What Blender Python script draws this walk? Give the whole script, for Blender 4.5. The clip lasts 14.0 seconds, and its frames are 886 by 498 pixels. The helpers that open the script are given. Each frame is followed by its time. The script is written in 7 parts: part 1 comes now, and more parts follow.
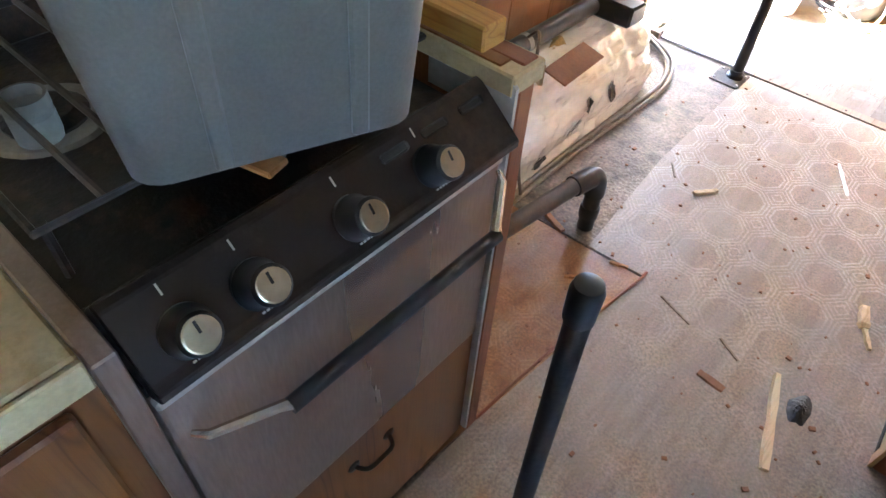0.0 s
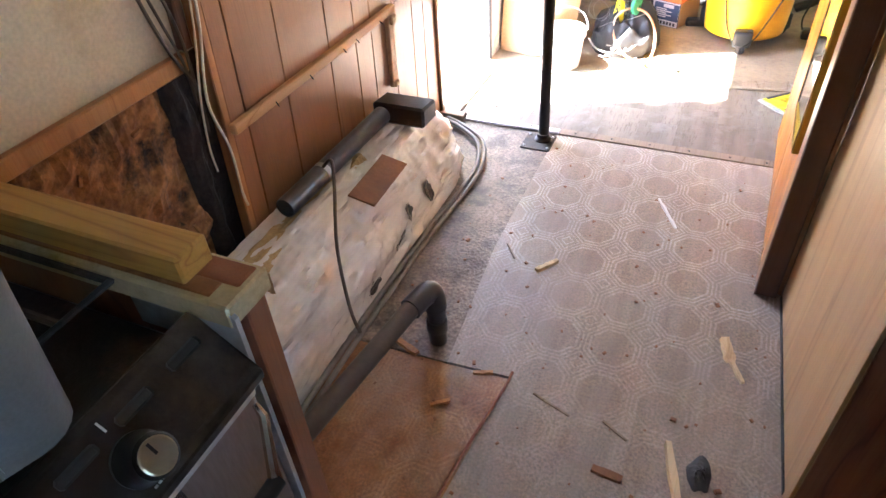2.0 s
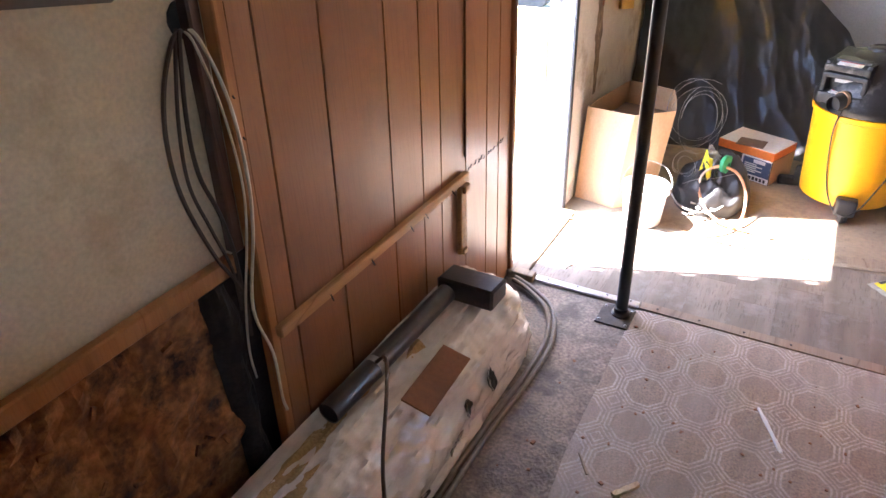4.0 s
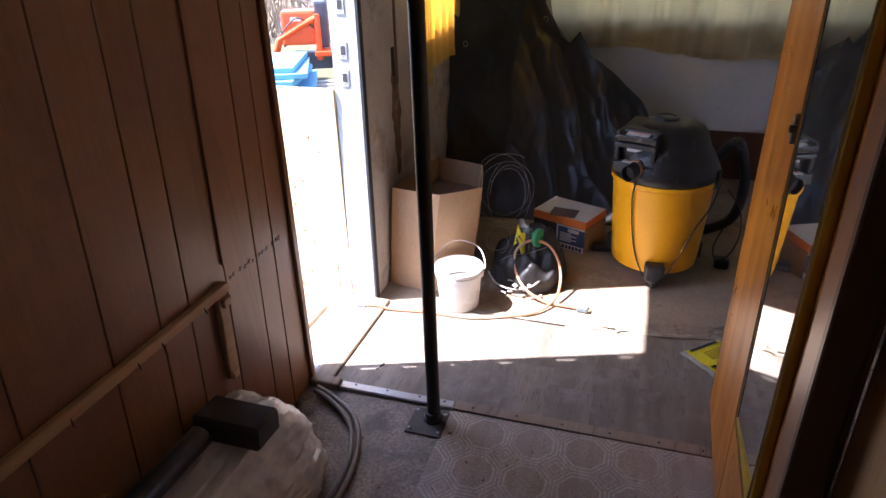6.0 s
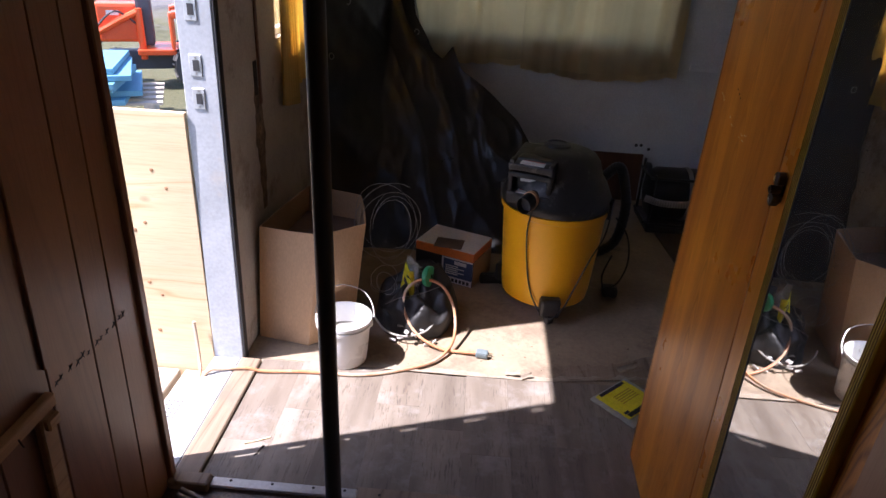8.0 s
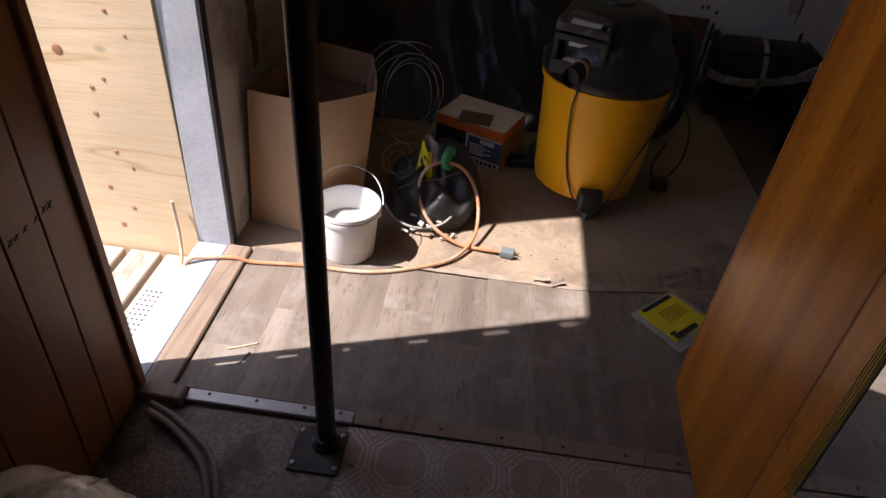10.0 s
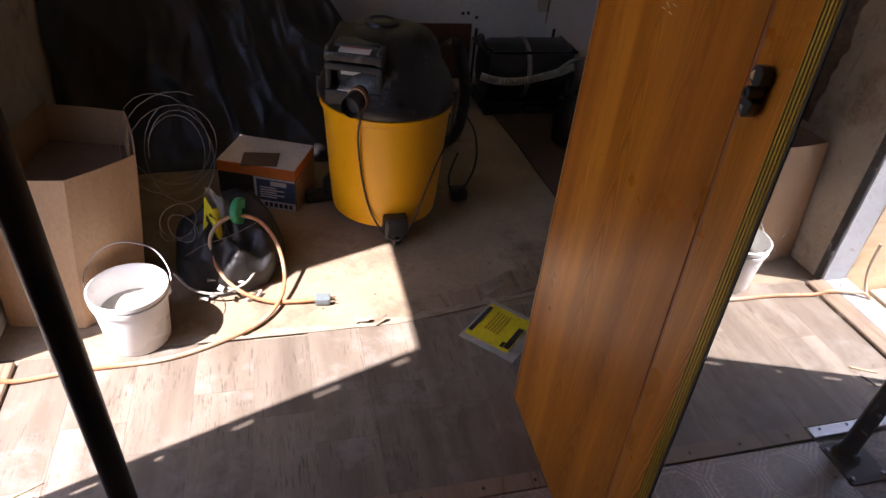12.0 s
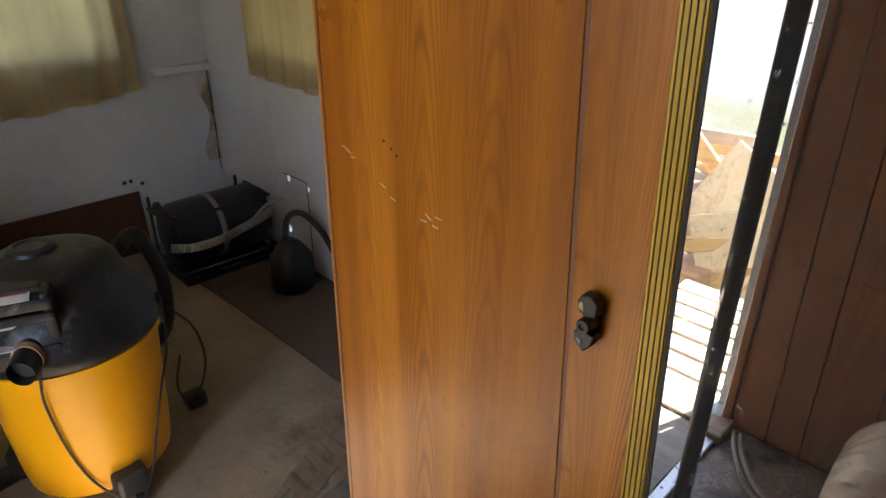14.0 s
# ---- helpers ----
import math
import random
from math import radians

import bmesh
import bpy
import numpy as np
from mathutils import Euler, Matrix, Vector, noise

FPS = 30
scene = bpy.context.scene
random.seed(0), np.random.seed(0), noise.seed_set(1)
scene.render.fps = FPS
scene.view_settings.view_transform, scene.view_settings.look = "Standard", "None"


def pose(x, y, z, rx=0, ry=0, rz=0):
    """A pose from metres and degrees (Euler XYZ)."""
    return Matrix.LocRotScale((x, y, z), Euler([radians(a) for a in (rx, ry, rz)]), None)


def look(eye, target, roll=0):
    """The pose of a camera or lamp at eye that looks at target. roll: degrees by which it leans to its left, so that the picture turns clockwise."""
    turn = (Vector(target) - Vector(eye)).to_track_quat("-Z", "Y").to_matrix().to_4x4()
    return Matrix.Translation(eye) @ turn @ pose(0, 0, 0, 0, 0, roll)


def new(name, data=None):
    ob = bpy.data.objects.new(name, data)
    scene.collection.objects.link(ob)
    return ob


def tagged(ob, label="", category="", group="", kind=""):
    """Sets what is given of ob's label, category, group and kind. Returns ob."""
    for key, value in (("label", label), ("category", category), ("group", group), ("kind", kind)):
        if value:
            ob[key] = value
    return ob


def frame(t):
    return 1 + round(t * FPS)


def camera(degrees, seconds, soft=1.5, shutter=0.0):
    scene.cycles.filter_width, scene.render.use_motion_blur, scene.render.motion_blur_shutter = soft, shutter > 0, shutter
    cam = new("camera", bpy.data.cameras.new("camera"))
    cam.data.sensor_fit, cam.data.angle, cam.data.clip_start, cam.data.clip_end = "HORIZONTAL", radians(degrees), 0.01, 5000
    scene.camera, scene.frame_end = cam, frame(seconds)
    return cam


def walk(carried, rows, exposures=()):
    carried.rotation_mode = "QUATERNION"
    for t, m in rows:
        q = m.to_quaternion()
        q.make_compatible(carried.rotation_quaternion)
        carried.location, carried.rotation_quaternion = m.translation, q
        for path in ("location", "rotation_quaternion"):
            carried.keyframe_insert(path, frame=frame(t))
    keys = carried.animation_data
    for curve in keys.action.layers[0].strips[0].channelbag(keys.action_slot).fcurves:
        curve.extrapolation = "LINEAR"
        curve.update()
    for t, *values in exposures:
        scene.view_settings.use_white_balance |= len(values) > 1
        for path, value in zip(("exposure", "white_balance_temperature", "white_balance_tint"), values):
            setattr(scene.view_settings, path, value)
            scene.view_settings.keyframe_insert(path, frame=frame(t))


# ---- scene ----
cam = camera(69.4, 14.0)
PATH = [
    (0, (1.069, -2.607, 1.352), (0.212, -1.541, -0.107), 4.0),
    (0.5, (1.088, -2.625, 1.349), (0.223, -1.566, -0.111), 2.1),
    (1, (1.095, -2.587, 1.345), (0.3, -1.473, -0.113), 0.7),
    (1.5, (1.107, -2.484, 1.365), (0.413, -1.18, 0.015), -1.9),
    (2, (1.09, -2.345, 1.368), (0.418, -0.964, 0.087), -4.2),
    (4.5, (0.88, -1.967, 1.5), (-0.013, -0.461, 0.532), -1.6),
    (5, (0.91, -1.887, 1.493), (0.255, -0.229, 0.587), -0.6),
    (5.5, (0.988, -1.773, 1.474), (0.428, -0.081, 0.566), -2.4),
    (6, (1.037, -1.648, 1.451), (0.487, 0.057, 0.56), -1.4),
    (6.5, (1.03, -1.543, 1.426), (0.569, 0.185, 0.532), -1.3),
    (7, (0.918, -1.45, 1.418), (0.716, 0.323, 0.515), 1.1),
    (7.5, (0.817, -1.402, 1.451), (0.742, 0.396, 0.579), 2.8),
    (10, (0.764, -0.968, 1.316), (0.678, 0.604, 0.082), 5.7),
    (10.5, (0.754, -0.949, 1.269), (0.937, 0.493, -0.104), 15.5),
    (11, (0.759, -0.938, 1.272), (1.058, 0.491, -0.095), 15.6),
    (11.5, (0.751, -0.904, 1.316), (1.115, 0.605, 0.054), 9.7),
    (12, (0.798, -0.826, 1.333), (1.262, 0.73, 0.164), 5.7),
    (12.5, (0.868, -0.658, 1.313), (1.404, 0.904, 0.185), 5.5),
    (13, (0.936, -0.585, 1.322), (1.623, 0.988, 0.296), -0.3),
    (13.5, (0.914, -0.513, 1.382), (2.02, 0.824, 0.387), 1.1),
    (14, (0.853, -0.501, 1.419), (2.12, 0.77, 0.537), 0.5),
]
EXPOSURES = [(0.0, 6.4, 5850, 9), (0.5, 6.65, 5900, 11), (1.0, 6.6, 5900, 11), (1.5, 6.35, 5900, 12), (2.0, 5.75, 5900, 13), (4.5, 4.42, 5900, 22), (5.0, 3.7, 5800, 24), (6.0, 2.75, 5800, 24), (7.0, 2.15, 5800, 26), (7.5, 1.95, 5800, 26),
             (10.0, 1.1, 6400, 24), (11.0, 1.5, 6400, 26), (12.0, 1.88, 6400, 26), (12.5, 2.15, 6350, 23), (13.0, 2.4, 6200, 16), (13.5, 2.42, 6400, 13), (14.0, 2.92, 6400, 11)]
walk(cam, [(t, look(eye, target, roll)) for t, eye, target, roll in PATH], EXPOSURES)

# ---- world and sun ----
SUN_WAY = Vector((1.0, 0.357, -1.57)).normalized()
world = bpy.data.worlds.new("sky")
scene.world = world
world.use_nodes = True
wn = world.node_tree.nodes
wn.clear()
sky = wn.new("ShaderNodeTexSky")
sky.sky_type = "NISHITA"
sky.sun_disc = False
sky.sun_elevation = math.asin(-SUN_WAY.z)
sky.sun_rotation = math.atan2(-SUN_WAY.x, -SUN_WAY.y)
sky_bg = wn.new("ShaderNodeBackground")
sky_bg.inputs["Strength"].default_value = 0.15
sky_out = wn.new("ShaderNodeOutputWorld")
world.node_tree.links.new(sky.outputs[0], sky_bg.inputs[0])
world.node_tree.links.new(sky_bg.outputs[0], sky_out.inputs[0])
sun_data = bpy.data.lights.new("sun", "SUN")
sun_data.energy, sun_data.angle, sun_data.color = 5.0, radians(0.6), (1.0, 0.95, 0.87)
sun = new("sun", sun_data)
sun.matrix_world = Matrix.Translation((-6, -3, 9)) @ SUN_WAY.to_track_quat("-Z", "Y").to_matrix().to_4x4()

# ---- materials ----
def shader(name):
    m = bpy.data.materials.new(name)
    m.use_nodes = True
    nt = m.node_tree
    return m, nt, nt.nodes["Principled BSDF"]


def node(nt, kind, **inputs):
    n = nt.nodes.new(kind)
    for k, v in inputs.items():
        n.inputs[k.replace("_", " ")].default_value = v
    return n


def coords(nt, stretch=(1, 1, 1), turn=(0, 0, 0)):
    tc = nt.nodes.new("ShaderNodeTexCoord")
    mp = nt.nodes.new("ShaderNodeMapping")
    mp.inputs["Scale"].default_value = stretch
    mp.inputs["Rotation"].default_value = turn
    nt.links.new(tc.outputs["Object"], mp.inputs[0])
    info = nt.nodes.new("ShaderNodeObjectInfo")
    sc = nt.nodes.new("ShaderNodeVectorMath")
    sc.operation = "SCALE"
    sc.inputs[0].default_value = (7.3, 11.1, 5.7)
    nt.links.new(info.outputs["Random"], sc.inputs["Scale"])
    ad = nt.nodes.new("ShaderNodeVectorMath")
    nt.links.new(mp.outputs[0], ad.inputs[0])
    nt.links.new(sc.outputs[0], ad.inputs[1])
    return ad.outputs[0]


def ramp(nt, fac, stops):
    r = nt.nodes.new("ShaderNodeValToRGB")
    e = r.color_ramp.elements
    while len(e) < len(stops):
        e.new(0.5)
    for i, (p, c) in enumerate(stops):
        e[i].position = p
        e[i].color = (*c, 1) if len(c) == 3 else c
    nt.links.new(fac, r.inputs[0])
    return r.outputs[0]


def blend(nt, fac, a, b, how="MIX"):
    x = nt.nodes.new("ShaderNodeMix")
    x.data_type, x.blend_type = "RGBA", how
    for sock, v in ((x.inputs[0], fac), (x.inputs[6], a), (x.inputs[7], b)):
        if isinstance(v, (int, float)):
            sock.default_value = v
        elif isinstance(v, tuple):
            sock.default_value = (*v, 1)
        else:
            nt.links.new(v, sock)
    return x.outputs[2]


def bump(nt, bsdf, height, strength, dist=0.004):
    b = nt.nodes.new("ShaderNodeBump")
    b.inputs["Strength"].default_value, b.inputs["Distance"].default_value = strength, dist
    nt.links.new(height, b.inputs["Height"])
    nt.links.new(b.outputs[0], bsdf.inputs["Normal"])


def surface(name, light, dark, rough=0.6, metal=0.0, scale=6.0, fine=90.0, relief=0.25, stain=None, stain_at=0.62, stretch=(1, 1, 1),
            vary=0.12, spec=0.5, rough_vary=0.15):
    """A plain surface with tone at two scales, stains and fine relief."""
    m, nt, b = shader(name)
    v = coords(nt, stretch)
    big = node(nt, "ShaderNodeTexNoise", Scale=scale, Detail=6.0, Roughness=0.6)
    small = node(nt, "ShaderNodeTexNoise", Scale=fine, Detail=3.0)
    for n in (big, small):
        nt.links.new(v, n.inputs["Vector"])
    col = ramp(nt, big.outputs[0], [(0.32, dark), (0.68, light)])
    grain = ramp(nt, small.outputs[0], [(0.3, (1 - vary,) * 3), (0.7, (1 + vary * 0.4,) * 3)])
    col = blend(nt, 1.0, col, grain, "MULTIPLY")
    if stain:
        s = node(nt, "ShaderNodeTexNoise", Scale=scale * 0.55, Detail=8.0, Roughness=0.7)
        nt.links.new(v, s.inputs["Vector"])
        f = ramp(nt, s.outputs[0], [(stain_at - 0.07, (0, 0, 0)), (stain_at + 0.07, (1, 1, 1))])
        col = blend(nt, f, col, stain)
    nt.links.new(col, b.inputs["Base Color"])
    rr = nt.nodes.new("ShaderNodeMapRange")
    rr.inputs["To Min"].default_value = max(0.03, rough - rough_vary)
    rr.inputs["To Max"].default_value = min(1.0, rough + rough_vary)
    nt.links.new(big.outputs[0], rr.inputs[0])
    nt.links.new(rr.outputs[0], b.inputs["Roughness"])
    b.inputs["Metallic"].default_value = metal
    b.inputs["Specular IOR Level"].default_value = spec
    if relief:
        bump(nt, b, small.outputs[0], relief)
    return m


def wood(name, light, mid, dark, axis=2, rough=0.4, rings=9.0, grain=70.0, relief=0.12, knots=0.0, spec=0.5, dirt=None):
    """Wood whose grain runs along an axis, with long figure, pores and knots."""
    m, nt, b = shader(name)
    st = [1.0, 1.0, 1.0]
    st[axis] = 0.09
    v = coords(nt, st)
    st[axis] = 0.03
    vg = coords(nt, st)
    warp = node(nt, "ShaderNodeTexNoise", Scale=rings * 0.35, Detail=4.0, Roughness=0.55, Distortion=0.6)
    nt.links.new(v, warp.inputs["Vector"])
    mul = nt.nodes.new("ShaderNodeMath")
    mul.operation = "MULTIPLY"
    mul.inputs[1].default_value = rings * 1.6
    nt.links.new(warp.outputs[0], mul.inputs[0])
    fr = nt.nodes.new("ShaderNodeMath")
    fr.operation = "PINGPONG"
    fr.inputs[1].default_value = 1.0
    nt.links.new(mul.outputs[0], fr.inputs[0])
    figure = ramp(nt, fr.outputs[0], [(0.0, mid), (0.55, light), (0.92, mid), (1.0, dark)])
    pores = node(nt, "ShaderNodeTexNoise", Scale=grain * 4.0, Detail=5.0, Roughness=0.65)
    nt.links.new(vg, pores.inputs["Vector"])
    pr = ramp(nt, pores.outputs[0], [(0.34, (0.76, 0.72, 0.69)), (0.52, (1, 1, 1))])
    col = blend(nt, 0.6, figure, pr, "MULTIPLY")
    v2 = coords(nt)
    soft = node(nt, "ShaderNodeTexNoise", Scale=2.3, Detail=3.0)
    nt.links.new(v2, soft.inputs["Vector"])
    tone = ramp(nt, soft.outputs[0], [(0.3, (0.82, 0.80, 0.78)), (0.7, (1.08, 1.06, 1.04))])
    col = blend(nt, 1.0, col, tone, "MULTIPLY")
    oi = nt.nodes.new("ShaderNodeObjectInfo")
    col = blend(nt, 1.0, col, ramp(nt, oi.outputs["Random"], [(0.0, (0.92, 0.925, 0.93)), (1.0, (1.07, 1.05, 1.03))]), "MULTIPLY")
    if knots:
        k = nt.nodes.new("ShaderNodeTexVoronoi")
        k.inputs["Scale"].default_value = knots
        nt.links.new(coords(nt, [1 if i != axis else 0.55 for i in range(3)]), k.inputs["Vector"])
        kf = ramp(nt, k.outputs["Distance"], [(0.02, (1, 1, 1)), (0.085, (0, 0, 0))])
        col = blend(nt, kf, col, tuple(c * 0.4 for c in dark))
    if dirt:
        d = node(nt, "ShaderNodeTexNoise", Scale=5.0, Detail=8.0, Roughness=0.7)
        nt.links.new(v2, d.inputs["Vector"])
        col = blend(nt, ramp(nt, d.outputs[0], [(0.52, (0, 0, 0)), (0.72, (0.75,) * 3)]), col, dirt)
    nt.links.new(col, b.inputs["Base Color"])
    rr = nt.nodes.new("ShaderNodeMapRange")
    rr.inputs["To Min"].default_value, rr.inputs["To Max"].default_value = rough - 0.1, rough + 0.12
    nt.links.new(soft.outputs[0], rr.inputs[0])
    nt.links.new(rr.outputs[0], b.inputs["Roughness"])
    b.inputs["Specular IOR Level"].default_value = spec
    bump(nt, b, pores.outputs[0], relief, 0.002)
    return m


def cloth(name, col, through_share=0.45):
    m, nt, b = shader(name)
    v = coords(nt)
    n = node(nt, "ShaderNodeTexNoise", Scale=3.0, Detail=5.0)
    w = node(nt, "ShaderNodeTexNoise", Scale=420.0, Detail=2.0)
    for x in (n, w):
        nt.links.new(v, x.inputs["Vector"])
    c = ramp(nt, n.outputs[0], [(0.3, tuple(x * 0.78 for x in col)), (0.7, col)])
    nt.links.new(c, b.inputs["Base Color"])
    b.inputs["Roughness"].default_value = 0.9
    bump(nt, b, w.outputs[0], 0.2, 0.001)
    tr = nt.nodes.new("ShaderNodeBsdfTranslucent")
    nt.links.new(c, tr.inputs[0])
    mx = nt.nodes.new("ShaderNodeMixShader")
    mx.inputs[0].default_value = through_share
    nt.links.new(b.outputs[0], mx.inputs[1])
    nt.links.new(tr.outputs[0], mx.inputs[2])
    nt.links.new(mx.outputs[0], nt.nodes["Material Output"].inputs[0])
    return m


def octagon_vinyl(name="octagon_vinyl", rust=False):
    """Sheet vinyl with a printed pattern of octagons and small squares, worn and dusty."""
    m, nt, b = shader(name)
    tc = nt.nodes.new("ShaderNodeTexCoord")
    sep = nt.nodes.new("ShaderNodeSeparateXYZ")
    nt.links.new(tc.outputs["Object"], sep.inputs[0])

    def mth(op, a, c=None):
        n = nt.nodes.new("ShaderNodeMath")
        n.operation = op
        for i, q in enumerate((a, c)):
            if q is None:
                continue
            if isinstance(q, (int, float)):
                n.inputs[i].default_value = q
            else:
                nt.links.new(q, n.inputs[i])
        return n.outputs[0]

    def cell(sock, centre, pitch):
        return mth("ABSOLUTE", mth("SUBTRACT", mth("FRACT", mth("ADD", mth("DIVIDE", mth("SUBTRACT", sock, centre), pitch), 100.5)), 0.5))

    u, w = cell(sep.outputs[0], 0.67, 0.1565), cell(sep.outputs[1], -0.11, 0.166)
    octo = mth("MAXIMUM", mth("MAXIMUM", u, w), mth("MULTIPLY", mth("ADD", u, w), 0.72))
    corner = mth("ADD", mth("SUBTRACT", 0.5, u), mth("SUBTRACT", 0.5, w))

    def line(s, at, wd):
        return mth("LESS_THAN", mth("ABSOLUTE", mth("SUBTRACT", s, at)), wd)

    lines = line(octo, 0.385, 0.020)
    lines = mth("MAXIMUM", lines, mth("MULTIPLY", line(octo, 0.465, 0.016), mth("GREATER_THAN", octo, 0.4)))
    lines = mth("MAXIMUM", lines, line(corner, 0.13, 0.020))
    lines = mth("MAXIMUM", lines, line(corner, 0.25, 0.016))
    v = coords(nt)
    big = node(nt, "ShaderNodeTexNoise", Scale=3.5, Detail=8.0, Roughness=0.65)
    fine = node(nt, "ShaderNodeTexNoise", Scale=140.0, Detail=4.0, Roughness=0.7)
    streak = node(nt, "ShaderNodeTexNoise", Scale=40.0, Detail=4.0)
    nt.links.new(coords(nt, (1, 0.12, 1)), streak.inputs["Vector"])
    for n in (big, fine):
        nt.links.new(v, n.inputs["Vector"])
    patch = node(nt, "ShaderNodeTexNoise", Scale=7.0, Detail=6.0, Roughness=0.65)
    nt.links.new(v, patch.inputs["Vector"])
    inner = mth("LESS_THAN", octo, 0.385)
    field = blend(nt, inner, (0.328, 0.267, 0.214), (0.314, 0.252, 0.200))
    field = blend(nt, 1.0, field, ramp(nt, fine.outputs[0], [(0.33, (0.62,) * 3), (0.66, (1.25, 1.2, 1.15))]), "MULTIPLY")
    wear = ramp(nt, big.outputs[0], [(0.40, (1.0,) * 3), (0.68, (0.35,) * 3)])
    tread = nt.nodes.new("ShaderNodeMapRange")
    for k, q in (("From Min", -1.5), ("From Max", -0.55), ("To Min", 0.13), ("To Max", 0.70)):
        tread.inputs[k].default_value = q
    nt.links.new(sep.outputs[1], tread.inputs[0])
    speck = ramp(nt, fine.outputs[0], [(0.36, (0.25,) * 3), (0.54, (1.0,) * 3)])
    field = blend(nt, ramp(nt, patch.outputs[0], [(0.46, (0, 0, 0)), (0.66, (0.65,) * 3)]), field, (0.215, 0.165, 0.13))
    lf = mth("MULTIPLY", mth("MULTIPLY", mth("MULTIPLY", lines, tread.outputs[0]), wear), speck)
    if rust:
        lf = mth("MULTIPLY", lf, 0.35)
    col = blend(nt, lf, field, (0.58, 0.53, 0.46))
    dust = ramp(nt, big.outputs[0], [(0.42, (0, 0, 0)), (0.75, (0.55,) * 3)])
    col = blend(nt, dust, col, (0.38, 0.33, 0.29))
    col = blend(nt, 0.5, col, ramp(nt, streak.outputs[0], [(0.35, (0.75, 0.72, 0.7)), (0.6, (1.05,) * 3)]), "MULTIPLY")
    if rust:
        soak = node(nt, "ShaderNodeTexNoise", Scale=6.0, Detail=7.0, Roughness=0.65)
        nt.links.new(v, soak.inputs["Vector"])
        tint = ramp(nt, soak.outputs[0], [(0.36, (0.74, 0.36, 0.14)), (0.50, (1.12, 0.70, 0.38)), (0.64, (1.16, 0.90, 0.68))])
        col = blend(nt, 1.0, col, tint, "MULTIPLY")
    nt.links.new(col, b.inputs["Base Color"])
    rr = nt.nodes.new("ShaderNodeMapRange")
    rr.inputs["To Min"].default_value, rr.inputs["To Max"].default_value = 0.24, 0.52
    nt.links.new(big.outputs[0], rr.inputs[0])
    nt.links.new(rr.outputs[0], b.inputs["Roughness"])
    bump(nt, b, fine.outputs[0], 0.35, 0.002)
    return m


def oak_laminate():
    """Orange oak print: soft upright bands, sparse cathedral figure, fine pores."""
    m, nt, b = shader("orange_oak_laminate")
    bands = node(nt, "ShaderNodeTexNoise", Scale=11.0, Detail=3.0, Roughness=0.5)
    nt.links.new(coords(nt, (1, 1, 0.035)), bands.inputs["Vector"])
    col = ramp(nt, bands.outputs[0], [(0.34, (0.37, 0.112, 0.008)), (0.50, (0.50, 0.170, 0.012)), (0.66, (0.62, 0.230, 0.018))])
    streaks = node(nt, "ShaderNodeTexNoise", Scale=30.0, Detail=5.0, Roughness=0.65)
    nt.links.new(coords(nt, (1, 1, 0.045)), streaks.inputs["Vector"])
    col = blend(nt, 1.0, col, ramp(nt, streaks.outputs[0], [(0.34, (0.86, 0.82, 0.76)), (0.50, (0.98, 0.98, 0.97)), (0.66, (1.06, 1.08, 1.10))]), "MULTIPLY")
    tc = nt.nodes.new("ShaderNodeTexCoord")
    sep = nt.nodes.new("ShaderNodeSeparateXYZ")
    nt.links.new(tc.outputs["Object"], sep.inputs[0])

    def mth(op, a, c=None):
        n = nt.nodes.new("ShaderNodeMath")
        n.operation = op
        for i, q in enumerate((a, c)):
            if isinstance(q, (int, float)):
                n.inputs[i].default_value = q
            elif q is not None:
                nt.links.new(q, n.inputs[i])
        return n.outputs[0]

    warp = node(nt, "ShaderNodeTexNoise", Scale=5.0, Detail=4.0, Roughness=0.55)
    nt.links.new(coords(nt, (1, 1, 0.3)), warp.inputs["Vector"])
    strip = mth("ADD", mth("DIVIDE", mth("ADD", sep.outputs[1], mth("MULTIPLY", warp.outputs[0], 0.03)), 0.118), 20.32)
    pick = nt.nodes.new("ShaderNodeTexWhiteNoise")
    pick.noise_dimensions = "1D"
    nt.links.new(mth("FLOOR", strip), pick.inputs["W"])
    u = mth("SUBTRACT", mth("FRACT", strip), 0.5)
    arch = mth("ADD", mth("ADD", sep.outputs[2], mth("MULTIPLY", mth("MULTIPLY", u, u), 3.0)), mth("MULTIPLY", warp.outputs[0], 0.42))
    pp = mth("PINGPONG", mth("MULTIPLY", mth("ADD", arch, mth("MULTIPLY", pick.outputs["Value"], 7.0)), 24.0), 1.0)
    rings = ramp(nt, pp, [(0.0, (0, 0, 0)), (0.45, (0, 0, 0)), (0.92, (1, 1, 1))])
    edge = ramp(nt, mth("ABSOLUTE", u), [(0.30, (1, 1, 1)), (0.5, (0.1,) * 3)])
    where = node(nt, "ShaderNodeTexNoise", Scale=4.0, Detail=3.0)
    nt.links.new(coords(nt, (1, 1, 0.35)), where.inputs["Vector"])
    mask = blend(nt, 1.0, edge, ramp(nt, where.outputs[0], [(0.34, (0.25,) * 3), (0.52, (1.0,) * 3)]), "MULTIPLY")
    mask = blend(nt, 1.0, mask, ramp(nt, pick.outputs["Value"], [(0.25, (0.25,) * 3), (0.5, (1, 1, 1))]), "MULTIPLY")
    col = blend(nt, 1.0, col, ramp(nt, pick.outputs["Value"], [(0.0, (0.86, 0.82, 0.78)), (1.0, (1.08, 1.06, 1.03))]), "MULTIPLY")
    ticks = node(nt, "ShaderNodeTexNoise", Scale=260.0, Detail=3.0, Roughness=0.7)
    nt.links.new(coords(nt, (1, 1, 0.05)), ticks.inputs["Vector"])
